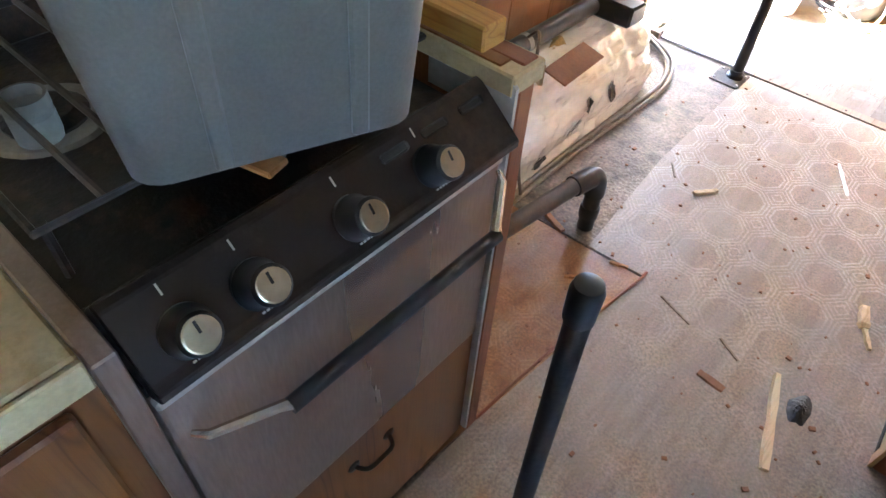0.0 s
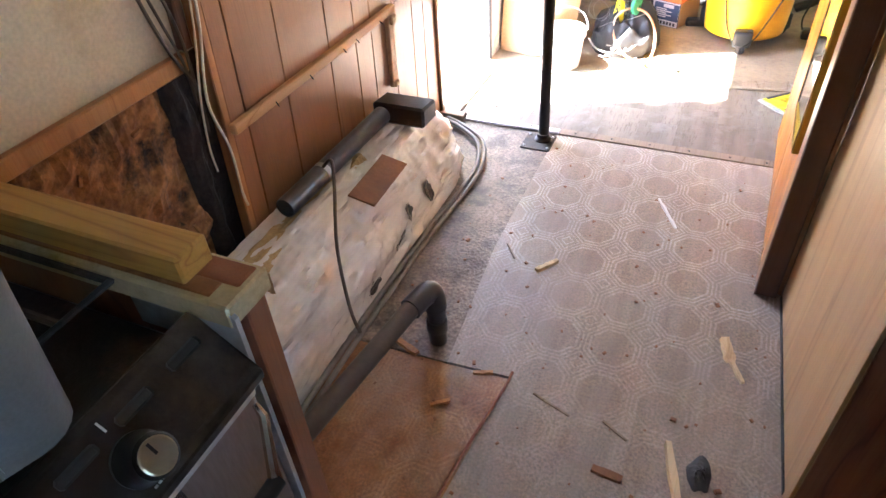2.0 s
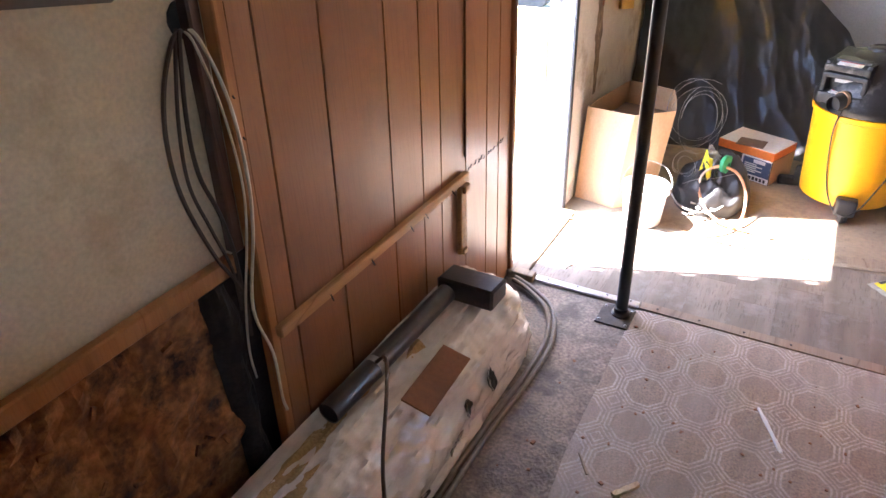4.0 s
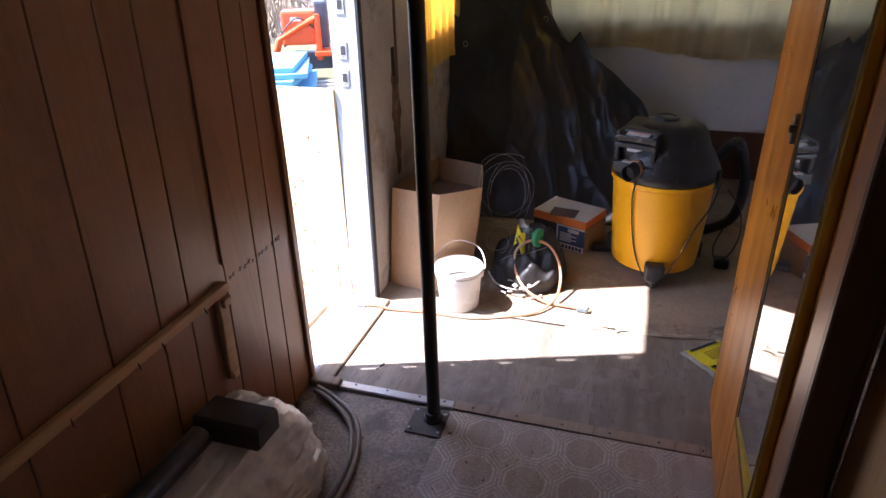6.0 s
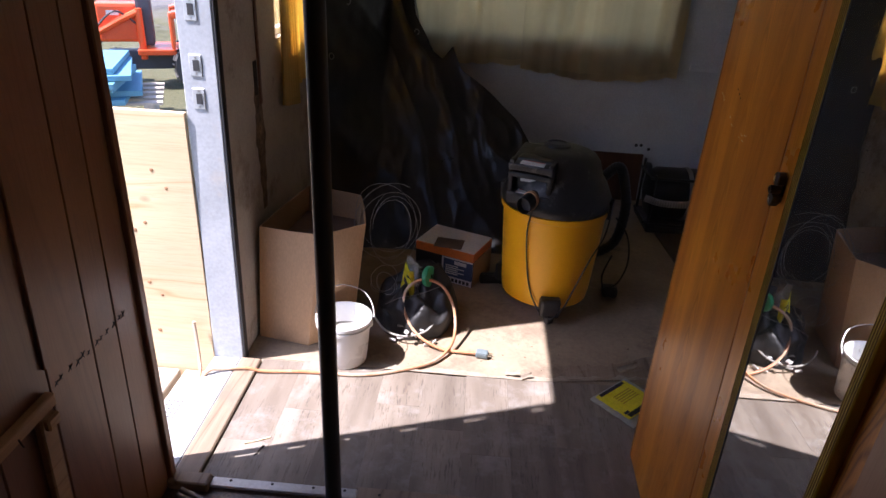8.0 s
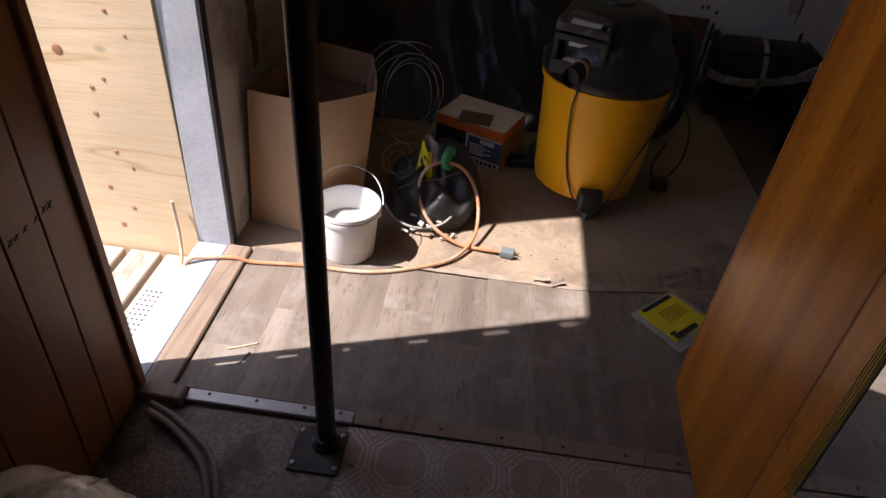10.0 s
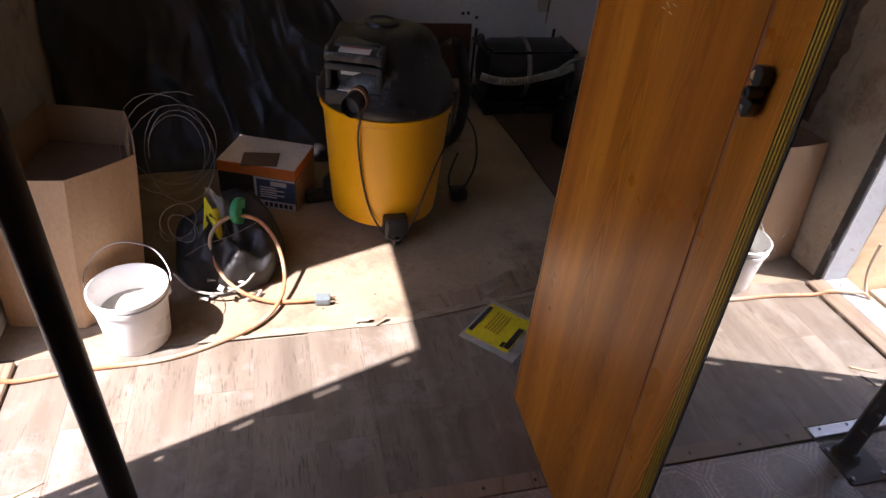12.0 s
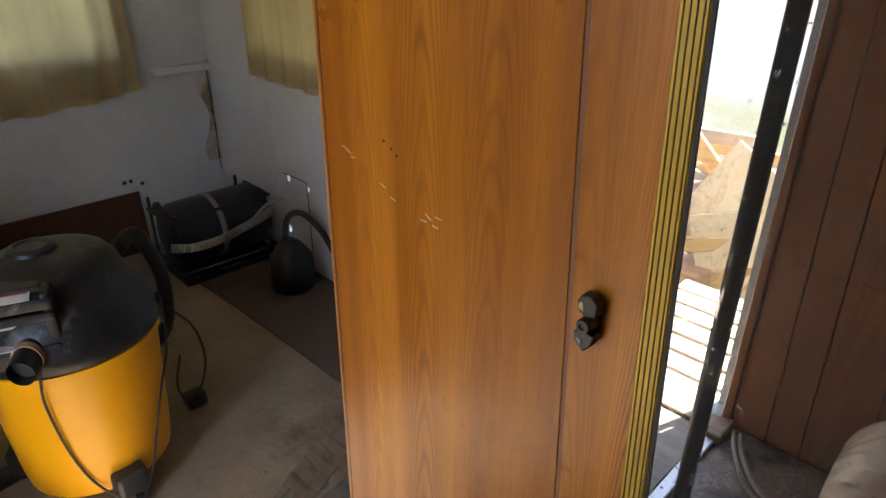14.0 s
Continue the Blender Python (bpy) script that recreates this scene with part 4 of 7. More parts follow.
def run_stain(u, v):
    w = 0.5 + 0.5 * noise.noise(Vector((2.0, v * 9, 0)))
    return Vector((0.0015 + 0.002 * abs(noise.noise(Vector((u * 5, v * 14, 5)))), 0.945 + (u - 0.5) * (0.025 + 0.15 * w * (1 - abs(2 * v - 1.3) * 0.6)), 0.46 + v * 0.46))
part("brown_run", sheet(run_stain, 10, 26), "water_stain", stain, "brown crumbled water damage")

# ---- outside the door ----
deck = thing("porch_deck", "sun-bleached deck of spaced boards outside the door", "deck", (-0.5, 0.2, -0.8), kind=STRUCT)
for i in range(7):
    x1 = -0.118 - i * 0.122
    part("deck_board", box((x1 - 0.098 - rnd.uniform(0, 0.006), -0.75 + rnd.uniform(-0.02, 0.02), -0.095), (x1, 0.568, -0.060 + rnd.uniform(-0.002, 0.002)), 0.004), "deck", deck)
for y in (-0.6, -0.05, 0.50):
    part("joist", box((-0.96, y - 0.02, -0.21), (-0.11, y + 0.02, -0.096)), "deck", deck)
for x in (-0.9, -0.2):
    for y in (-0.6, 0.45):
        part("post", box((x - 0.045, y - 0.045, -0.8), (x + 0.045, y + 0.045, -0.211)), "deck", deck)
grate = thing("step_grate", "perforated aluminium step below the door sill", "step", (-0.16, 0.2, -0.06))
part("plate", box((-0.205, 0.02, -0.058), (-0.125, 0.40, -0.054)), "alu", grate)
for i in range(5):
    for j in range(18):
        part("hole", lathe((-0.195 + i * 0.015, 0.04 + j * 0.02, -0.0538), [(0.004, 0), (0.0035, 0.0004)], 6), "dark_print", grate)
ply = thing("plywood_screen", "knotty pale plywood side panel standing on the deck", "panel", (-0.32, 0.59, -0.8))
part("sheet", box((-0.52, 0.578, -0.80), (-0.108, 0.596, 0.915), 0.002), "ply", ply)
for x, zq, r in ((-0.40, 0.60, 0.016), (-0.33, 0.50, 0.008), (-0.29, 0.53, 0.007), (-0.34, 0.42, 0.009), (-0.31, 0.30, 0.008), (-0.36, 0.17, 0.008), (-0.30, 0.10, 0.008), (-0.35, 0.03, 0.010), (-0.20, 0.66, 0.006), (-0.27, 0.25, 0.006), (-0.24, 0.72, 0.007)):
    part("knot", lathe((x, 0.578, zq), [(r, 0), (r * 0.8, 0.0016), (r * 0.3, 0.0022)], 10, m=pose(0, 0, 0, 90, 0, 0)), "crate", ply, "brown knot")
solid("ground", sheet(lambda u, v: Vector((-250 + 500 * u, -250 + 500 * v, -0.8)), 4, 4), "ground", "sparse grass and gravel yard reaching the horizon", "ground", at=(0, 0, -0.8), kind=STRUCT)

# ---- right-hand partition ----
RIGHT = Matrix(((1, 0.03, 0, 1.355), (0, 1, 0, 0), (0, 0, 1, 0), (0, 0, 0, 1)))


def on_panel(lo, hi, bevel=0.0):
    """A box given by its depth before the panel's face, its run and its height."""
    return box((-hi[0], lo[1], lo[2]), (-lo[0], hi[1], hi[2]), bevel, m=RIGHT)


part_wall = thing("partition_door", "orange oak-grain door panel with black latch and mirror", "door", (1.36, -0.2, 0), kind=STRUCT)
def racked(bm, to=-9.0, upto=9.0):
    """Edges between two runs of the panel lean a little, as the whole door has sagged."""
    for v in bm.verts:
        if to < v.co.y < upto:
            v.co.y += 0.045 * (v.co.z - 1.0)
    return bm


part("panel", racked(on_panel((-0.028, -0.1905, 0.002), (0, 0.256, 1.96), 0.0015), upto=0.1), "oak", part_wall)
part("second_panel", racked(on_panel((-0.028, -0.668, 0.002), (0, -0.1952, 1.96), 0.0015), to=-0.3), "oak", part_wall)
part("far_edge", on_panel((-0.026, 0.2565, 0.002), (-0.002, 0.262, 1.96), 0.001), "edge_wood", part_wall, "raw orange edge")
part("seam_strip", on_panel((-0.002, 0.2475, 0.002), (0.0006, 0.2500, 1.96)), "dark_trim", part_wall, "thin dark seam")
part("groove", racked(on_panel((-0.02, -0.196, 0.002), (-0.0012, -0.1895, 1.96))), "red_brown", part_wall, "red-brown joint strip")
lat = part("latch", on_panel((0, -0.230, 1.052), (0.004, -0.213, 1.100), 0.0015), "black_plastic", part_wall, "worn black turn latch")


def wing(outline, d0, d1, name, mat):
    bm = prism([(-0.221 + (y + 0.221) * 0.72, 1.074 + (z - 1.074) * 0.80) for y, z in outline], 0, -d1 * 0.66, -d0 * 0.66, bevel=0.0012)
    bmesh.ops.transform(bm, matrix=RIGHT, verts=bm.verts[:])
    return part(name, bm, mat, lat)


wing([(-0.236, 1.088), (-0.220, 1.082), (-0.208, 1.088), (-0.204, 1.100), (-0.210, 1.112), (-0.226, 1.114), (-0.236, 1.106)], 0.004, 0.026, "upper_wing", "black_plastic")
wing([(-0.238, 1.062), (-0.216, 1.066), (-0.204, 1.058), (-0.206, 1.046), (-0.222, 1.034), (-0.234, 1.046)], 0.004, 0.028, "lower_wing", "black_plastic")
wing([(-0.217, 1.090), (-0.209, 1.092), (-0.207, 1.099), (-0.212, 1.105), (-0.216, 1.104)], 0.025, 0.0275, "worn_patch", "splinter")
wing([(-0.221, 1.040), (-0.211, 1.048), (-0.209, 1.052), (-0.220, 1.052)], 0.027, 0.0295, "worn_patch", "ribbed")
part("knob", lathe(RIGHT @ Vector((-0.006, -0.222, 1.074)), [(0.008, 0), (0.008, 0.016), (0.007, 0.018), (0.004, 0.018), (0.003, 0.016)], 18, m=pose(0, 0, 0, 0, -90, 0)), "dusty_black", lat)
for y, z, l in ((0.16, 1.145, 0.006), (0.175, 1.152, 0.004), (0.150, 1.138, 0.005)):
    part("screw_hole", lathe(RIGHT @ Vector((0.0008, y - 0.06, z + 0.03)), [(0.0022, 0), (0.0020, 0.0012)], 8, m=pose(0, 0, 0, 0, -90, 0)), "dark_print", part_wall)
for k in range(9):
    y, z = (0.205, 0.195, 0.185, 0.12, 0.10, 0.04, 0.03, 0.018, 0.012)[k], (1.155, 1.15, 1.146, 1.12, 1.108, 1.098, 1.103, 1.096, 1.109)[k]
    part("scuff", tube([RIGHT @ Vector((-0.0002, y - 0.006, z - 0.002)), RIGHT @ Vector((-0.0002, y + 0.005, z + 0.003 * math.sin(k * 2.3)))], 0.0005, 4), "white_print", part_wall, "pale scratch")
MY0, MZ0, MZ1 = -0.612, 0.405, 1.75
mir = thing("wall_mirror", "dusty spotted mirror in a ribbed gold moulding", "mirror", (1.345, -0.45, MZ0))
pane = prism([(MY0 + 0.004, MZ0 + 0.012), (-0.3130 + 0.045 * (MZ0 - 0.988), MZ0 + 0.012), (-0.3130 + 0.045 * (MZ1 - 1.0), MZ1), (MY0 + 0.004, MZ1)], 0, 1.329, 1.333)
bmesh.ops.transform(pane, matrix=Matrix(((1, -0.005, 0, -0.0023), (0, 1, 0, 0), (0, 0, 1, 0), (0, 0, 0, 1))), verts=pane.verts[:])
part("glass", pane, "mirror", mir)


def moulding(lo, hi, run, lean=False):
    shape = racked if lean else (lambda bm: bm)
    p = part("moulding", shape(on_panel((0, *lo), (0.018, *hi), 0.002)), "gold", mir, "ribbed gold moulding")
    # Ribbing is drawn in colour: strips of darker gold on a flat face.
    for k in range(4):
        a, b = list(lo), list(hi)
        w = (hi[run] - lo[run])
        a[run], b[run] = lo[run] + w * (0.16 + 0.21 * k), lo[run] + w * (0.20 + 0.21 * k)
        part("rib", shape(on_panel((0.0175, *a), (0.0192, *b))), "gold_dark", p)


moulding((-0.309, MZ0), (-0.283, MZ1 + 0.03), 0, True)
moulding((MY0 - 0.014, MZ0), (MY0 + 0.010, MZ1 + 0.03), 0)
moulding((MY0 + 0.010, MZ0 - 0.010), (-0.336, MZ0 + 0.014), 1)
part("inner_edge", racked(on_panel((0.004, -0.3135, MZ0 + 0.014), (0.0186, -0.3095, MZ1))), "dark_print", mir)
fr = thing("door_frame_brown", "dark brown door frame post beside the mirror panel", "door frame", (1.38, -0.71, 0), kind=STRUCT)
part("post", box((1.325, -0.756, 0.0), (1.385, -0.7365, 1.98), 0.003), "dark_trim", fr)
part("stop", box((1.327, -0.736, 0.0), (1.40, -0.672, 1.98), 0.003), "panelling", fr, "reddish-brown stop board")
solid("wall_partition", prism([(1.400, -0.743), (1.422, -1.41), (1.47, -1.41), (1.45, -0.743)], 2, 0.0, 1.98), "pale_oak", "pale oak-grain closet wall panel", "wall", kind=STRUCT)
solid("wall_closet_end", box((1.425, -1.447, 0.0), (2.30, -1.412, 1.98), 0.002), "red_brown", "brown end panel of the closet", "wall", kind=STRUCT)
solid("closet_edge", box((1.416, -1.449, 0.0), (1.4245, -1.411, 1.98), 0.001), "pale_oak", "pale edge strip of the closet corner", "trim", kind=STRUCT)
# Black strip put in for the dark gap at the wall's foot.
solid("baseboard", box((1.394, -1.40, 0.0), (1.402, -0.75, 0.012), m=Matrix(((1, -0.033, 0, -0.022), (0, 1, 0, 0), (0, 0, 1, 0), (0, 0, 0, 1)))), "dark_print", "thin black strip standing in for the dark gap under the closet wall", "baseboard", kind=STRUCT)
solid("wall_closet_front", box((1.392, 0.21, 0.0), (1.402, 0.25, 1.98)), "edge_wood", "narrow edge of the partition", "trim", kind=STRUCT)

# ---- pole ----
pole = thing("support_pole", "black painted steel pole on a square floor plate", "pole", (0.484, -0.10, 0))
part("shaft", tube([(0.488, -0.088, 0.004), (0.476, -0.088, CEIL)], 0.0215, 18), "pole", pole, "", True)
pl = part("floor_plate", box((0.413, -0.172, -0.003), (0.534, -0.048, 0.004), 0.002, m=None), "plate", pole, "square dirty plate")
part("collar", lathe((0.486, -0.09, 0.004), [(0.034, 0), (0.034, 0.006), (0.026, 0.014), (0.026, 0.03)], 20), "pole", pole, "", True)
for x, y in ((0.425, -0.155), (0.522, -0.155), (0.522, -0.066), (0.425, -0.066)):
    part("bolt", lathe((x, y, 0.004), [(0.006, 0), (0.006, 0.004), (0.003, 0.005)], 6), "wire", pl)

# ---- stove and counters ----
SY0, SY1 = -2.553, -2.032
stove = thing("gas_stove", "greasy black and steel gas range with four knobs", "stove", (0.4, -2.29, 0))
part("body", box((0.06, SY0 + 0.004, 0.43), (0.655, SY1 - 0.004, 0.80)), "black_iron", stove)
part("cooktop", box((0.06, SY0 + 0.004, 0.80), (0.60, SY1 - 0.004, 0.868), 0.004), "black_iron", stove, "sunken black cooktop")
part("rear_ledge", box((0.06, SY0 + 0.004, 0.868), (0.10, SY1 - 0.004, 0.93), 0.004), "black_iron", stove)
cp = part("control_panel", prism([(0.60, 0.868), (0.632, 0.903), (0.645, 0.917), (0.656, 0.913), (0.712, 0.861), (0.722, 0.858), (0.722, 0.846), (0.655, 0.80), (0.60, 0.80)], 1, SY0 + 0.008, SY1 - 0.003, bevel=0.002), "panel_brown", stove, "sloping dark control panel")
for k in range(3):
    y = -2.075 - k * 0.066
    part("vent_slot", box((-0.006, y - 0.021, 0.0), (0.006, y + 0.021, 0.0015), 0.003, m=pose(0.668, 0, 0.9022, 0, 43, 0)), "dark_print", cp)
for y in (-2.172, -2.292, -2.418, -2.493):
    k = part("knob", lathe((0.692, y, 0.876), [(0.026, 0), (0.026, 0.006), (0.0225, 0.010), (0.0205, 0.038), (0.0180, 0.0405)], 24, m=pose(0, 0, 0, 0, 52, 0)), "black_plastic", stove, "black knob with brushed cap", True)
    cap_c = Vector((0.692, y, 0.876)) + pose(0, 0, 0, 0, 52, 0) @ Vector((0, 0, 0.0405))
    part("cap", lathe(cap_c, [(0.0170, 0), (0.0170, 0.0015), (0.0155, 0.002)], 24, m=pose(0, 0, 0, 0, 52, 0)), "brass", k)
    part("pointer", box((-0.014, -0.0014, 0.002), (-0.002, 0.0014, 0.0026), m=Matrix.Translation(cap_c) @ pose(0, 0, 0, 0, 52, 0)), "dark_print", k)
    part("index_mark", box((-0.045, -0.001, 0.0006), (-0.033, 0.001, 0.0012), m=Matrix.Translation((0.6905, y, 0.8815)) @ pose(0, 0, 0, 0, 43, 0)), "white_print", cp)
    for j in range(5):
        part("lettering", box((0.034, -0.012 + j * 0.005, 0.0006), (0.038, -0.0085 + j * 0.005, 0.0012), m=Matrix.Translation((0.6875, y, 0.8840)) @ pose(0, 0, 0, 0, 43, 0)), "white_print", cp)
od = part("oven_door", box((0.655, SY0 + 0.006, 0.425), (0.700, SY1 - 0.006, 0.818), 0.006, seg=2), "oven_steel", stove, "brushed steel oven door")
part("top_edge", box((0.690, SY0 + 0.006, 0.812), (0.7045, SY1 - 0.006, 0.824), 0.003), "bright_metal", od)
part("door_shadow_gap", box((0.62, SY0 + 0.006, 0.824), (0.69, SY1 - 0.006, 0.84)), "dark_print", stove)
hb = part("handle", tube([(0.742, -2.44, 0.735), (0.742, -2.085, 0.735)], 0.0105, 12), "black_plastic", od, "black bar handle", True)
for p, q in (((0.703, -2.530, 0.750), (0.742, -2.434, 0.735)), ((0.703, -2.046, 0.802), (0.742, -2.088, 0.736))):
    p, q = Vector(p), Vector(q)
    part("handle_arm", tube([p, p.lerp(q, 0.12) + Vector((0.008, 0, 0)), p.lerp(q, 0.85), q], [0.004, 0.0060, 0.0070, 0.0085], 8), "chrome", od, "bright metal handle arm", True)
for y in (-2.43, -2.16):
    bn = part("burner", lathe((0.30, y, 0.868), [(0.05, 0), (0.05, 0.012), (0.035, 0.02), (0.015, 0.022)], 20), "black_iron", stove)
    part("ring", lathe((0.30, y, 0.868), [(0.072, 0.0), (0.078, 0.004), (0.072, 0.008)], 24), "steel", bn)
for y0, y1 in ((-2.54, -2.30), (-2.285, -2.045)):
    gr = part("grate", tube([(0.13, y0, 0.9385), (0.56, y0, 0.9385), (0.56, y1, 0.9385), (0.13, y1, 0.9385), (0.13, y0, 0.9385)], 0.005, 6), "black_iron", stove)
    for q in (0.27, 0.5, 0.73):
        part("bar", tube([(0.13, y0 + (y1 - y0) * q, 0.9385), (0.56, y0 + (y1 - y0) * q, 0.9385)], 0.0045, 6), "dull_pipe", gr)
    for qx in (0.14, 0.55):
        part("foot", tube([(qx, y0 + 0.01, 0.868), (qx, y0 + 0.01, 0.9385)], 0.005, 6), "black_iron", gr)
dr = thing("drawer_cabinet", "reddish-brown wooden drawer front below the oven", "drawer", (0.68, -2.29, 0.04))
part("front", box((0.665, SY0 + 0.004, 0.045), (0.690, SY1 - 0.002, 0.418), 0.003), "cabinet_wood", dr)
hd = part("pull", tube(spline([(0.690, -2.33, 0.33), (0.712, -2.318, 0.335), (0.716, -2.29, 0.338), (0.712, -2.262, 0.335), (0.690, -2.25, 0.33)], 4), 0.004, 8), "black_iron", dr, "black curved pull", True)
for y in (-2.33, -2.25):
    part("rosette", lathe((0.690, y, 0.33), [(0.013, 0), (0.011, 0.003), (0.004, 0.005)], 12, m=pose(0, 0, 0, 0, 90, 0)), "black_iron", hd)
endp = thing("stove_end_panel", "brown wooden end panel with a cream laminate top", "panel", (0.35, -2.0, 0))
part("board", box((0.0, -2.004, 0.0), (0.692, -1.972, 0.9385), 0.002), "red_brown", endp)
part("inner_board", box((0.0, -2.026, 0.0), (0.672, -2.0045, 0.9385), 0.001), "cabinet_wood", endp)
part("laminate_top", box((-0.03, -2.034, 0.9055), (0.700, -1.966, 0.936), 0.003), "laminate", endp, "broken cream laminate strip")
part("splintered_edge", sheet(lambda u, v: Vector((0.60 + 0.1 * u, -1.9655 + 0.003 * noise.noise(Vector((u * 20, v * 6, 0))), 0.925 - v * (0.030 + 0.016 * noise.noise(Vector((u * 16, 0, 4)))))), 14, 4), "splinter", endp, "splintered edge")
part("steel_flange", prism([(0.56, 0.868), (0.56, 0.930), (0.694, 0.930), (0.704, 0.920), (0.704, 0.06), (0.69, 0.06), (0.69, 0.868)], 1, -2.0325, -2.0265), "alu", endp, "bent steel flange")
blk = thing("pine_block", "short yellowed pine offcut lying on the laminate", "wood offcut", (0.4, -2.0, 0.937))
part("block", box((0.13, -2.022, 0.9365), (0.640, -1.976, 0.972), 0.003), "yellow_pine", blk)
part("splinter", box((0.0, -0.008, 0.0), (0.10, 0.008, 0.014), 0.003, m=pose(0.03, -1.97, 0.940, 0, 0, -12)), "splinter", blk)
cab = thing("base_cabinet", "stained wooden kitchen base cabinet beside the stove", "cabinet", (0.35, -3.1, 0))
part("carcass", box((0.0, -3.9, 0.08), (0.66, SY0 - 0.012, 0.885)), "cabinet_wood", cab)
for y0, y1 in ((-3.05, -2.60), (-3.52, -3.08)):
    d = part("door", box((0.6605, y0, 0.14), (0.678, y1, 0.84), 0.004), "cabinet_wood", cab)
    part("recess", box((0.6785, y0 + 0.06, 0.20), (0.682, y1 - 0.06, 0.78), 0.004), "red_brown", d)
    part("handle", tube([(0.68, y1 - 0.03, 0.70), (0.70, y1 - 0.03, 0.70), (0.70, y1 - 0.03, 0.60), (0.68, y1 - 0.03, 0.60)], 0.004, 8), "black_iron", d)
ct = thing("countertop", "worn speckled cream laminate worktop", "worktop", (0.35, -3.1, 0.885))
part("slab", box((0.0, -3.9, 0.892), (0.690, SY0 - 0.022, 0.924), 0.003), "laminate", ct)
part("front_edge", box((0.6905, -3.9, 0.886), (0.698, SY0 - 0.022, 0.922), 0.002), "laminate", ct)
part("metal_trim", prism([(0.05, 0.925), (0.66, 0.925), (0.702, 0.915), (0.706, 0.44), (0.690, 0.44), (0.688, 0.895), (0.05, 0.895)], 1, SY0 - 0.021, SY0 + 0.002, bevel=0.002), "oven_steel", ct, "grey metal edge trim")

# grey tote on the stove
tote = thing("storage_tote", "grey plastic storage tote standing on the stove", "storage box", (0.45, -2.25, 0.91))
TM = pose(0.4405, -2.2485, 0.9445, 0, 0, -21)


def ring_loop(hx, hy, z, r, n=5):
    out = []
    for cx, cy, a0 in ((hx - r, hy - r, 0), (-hx + r, hy - r, 90), (-hx + r, -hy + r, 180), (hx - r, -hy + r, 270)):
        for k in range(n + 1):
            a = radians(a0 + 90 * k / n)
            out.append(Vector((cx + r * math.cos(a), cy + r * math.sin(a), z)))
    return out


def rounded_shell(levels, m, bm=None, cap=True):
    bm = bm or bmesh.new()
    rings = [[bm.verts.new(m @ p) for p in ring_loop(*lv)] for lv in levels]
    n = len(rings[0])
    for a, b in zip(rings, rings[1:]):
        for j in range(n):
            bm.faces.new((a[j], a[(j + 1) % n], b[(j + 1) % n], b[j]))
    if cap:
        bm.faces.new(rings[0][::-1])
        bm.faces.new(rings[-1])
    return bm


part("tub", rounded_shell([(0.205, 0.135, 0.0, 0.03), (0.215, 0.143, 0.008, 0.035), (0.232, 0.158, 0.20, 0.04), (0.240, 0.166, 0.205, 0.04), (0.248, 0.174, 0.29, 0.045)], TM), "grey_tub", tote, "", True)
part("rim", rounded_shell([(0.250, 0.176, 0.255, 0.05), (0.262, 0.188, 0.258, 0.055), (0.262, 0.188, 0.300, 0.055), (0.250, 0.178, 0.303, 0.05)], TM), "grey_tub", tote, "", True)
part("lid", rounded_shell([(0.258, 0.184, 0.3035, 0.055), (0.266, 0.192, 0.306, 0.055), (0.264, 0.190, 0.326, 0.055), (0.235, 0.162, 0.332, 0.045), (0.230, 0.157, 0.326, 0.045)], TM), "tub_lid", tote, "olive lid", True)
for yy in (-0.06, 0.075):
    bm = prism([(yy - 0.009, 0.012), (yy + 0.009, 0.012), (yy + 0.010, 0.20), (yy - 0.010, 0.20)], 0, -0.012, 0.008, bevel=0.003)
    bmesh.ops.transform(bm, matrix=TM @ Matrix(((1, 0, 0.085, 0.213), (0, 1, 0, 0), (0, 0, 1, 0), (0, 0, 0, 1))), verts=bm.verts[:])
    part("rib", bm, "grey_tub", tote)
part("latch", box((0.262, -0.03, 0.25), (0.270, 0.03, 0.315), 0.004, m=TM), "grey_tub", tote)
cup = thing("regulator_jar", "small cream jar with a perforated collar on the stove", "jar", (0.33, -2.46, 0.87))
part("jar", lathe((0.335, -2.452, 0.869), [(0.024, 0), (0.026, 0.01), (0.026, 0.040), (0.022, 0.044)], 20), "grey_jar", cup, "", True)
part("collar", lathe((0.335, -2.452, 0.913), [(0.021, 0), (0.026, 0.003), (0.026, 0.020), (0.022, 0.020), (0.022, 0.006)], 20), "grey_jar", cup, "", True)
solid("wood_slip", box((-0.05, -0.015, 0), (0.05, 0.015, 0.008), 0.002, m=pose(0.600, -2.355, 0.9435, 0, 0, 14)), "edge_wood", "small orange wood slip under the tote", "wood slip")
cane = thing("black_bar", "upright black tube with a rounded rubber cap", "bar", (0.925, -2.19, 0))
part("tube", tube([(0.945, -2.215, 0.0), (0.92, -2.18, 0.835)], 0.0155, 14), "pole", cane, "", True)
part("cap", lathe((0.9197, -2.1797, 0.80), [(0.0165, 0), (0.0185, 0.004), (0.0195, 0.05), (0.0165, 0.060), (0.008, 0.064)], 16), "black_plastic", cane, "", True)

# ---- wheel box under plastic film, pipes ----
wb = thing("wheel_box", "wheel box wrapped in torn dirty plastic film", "wheel box", (0.15, -0.9, 0))


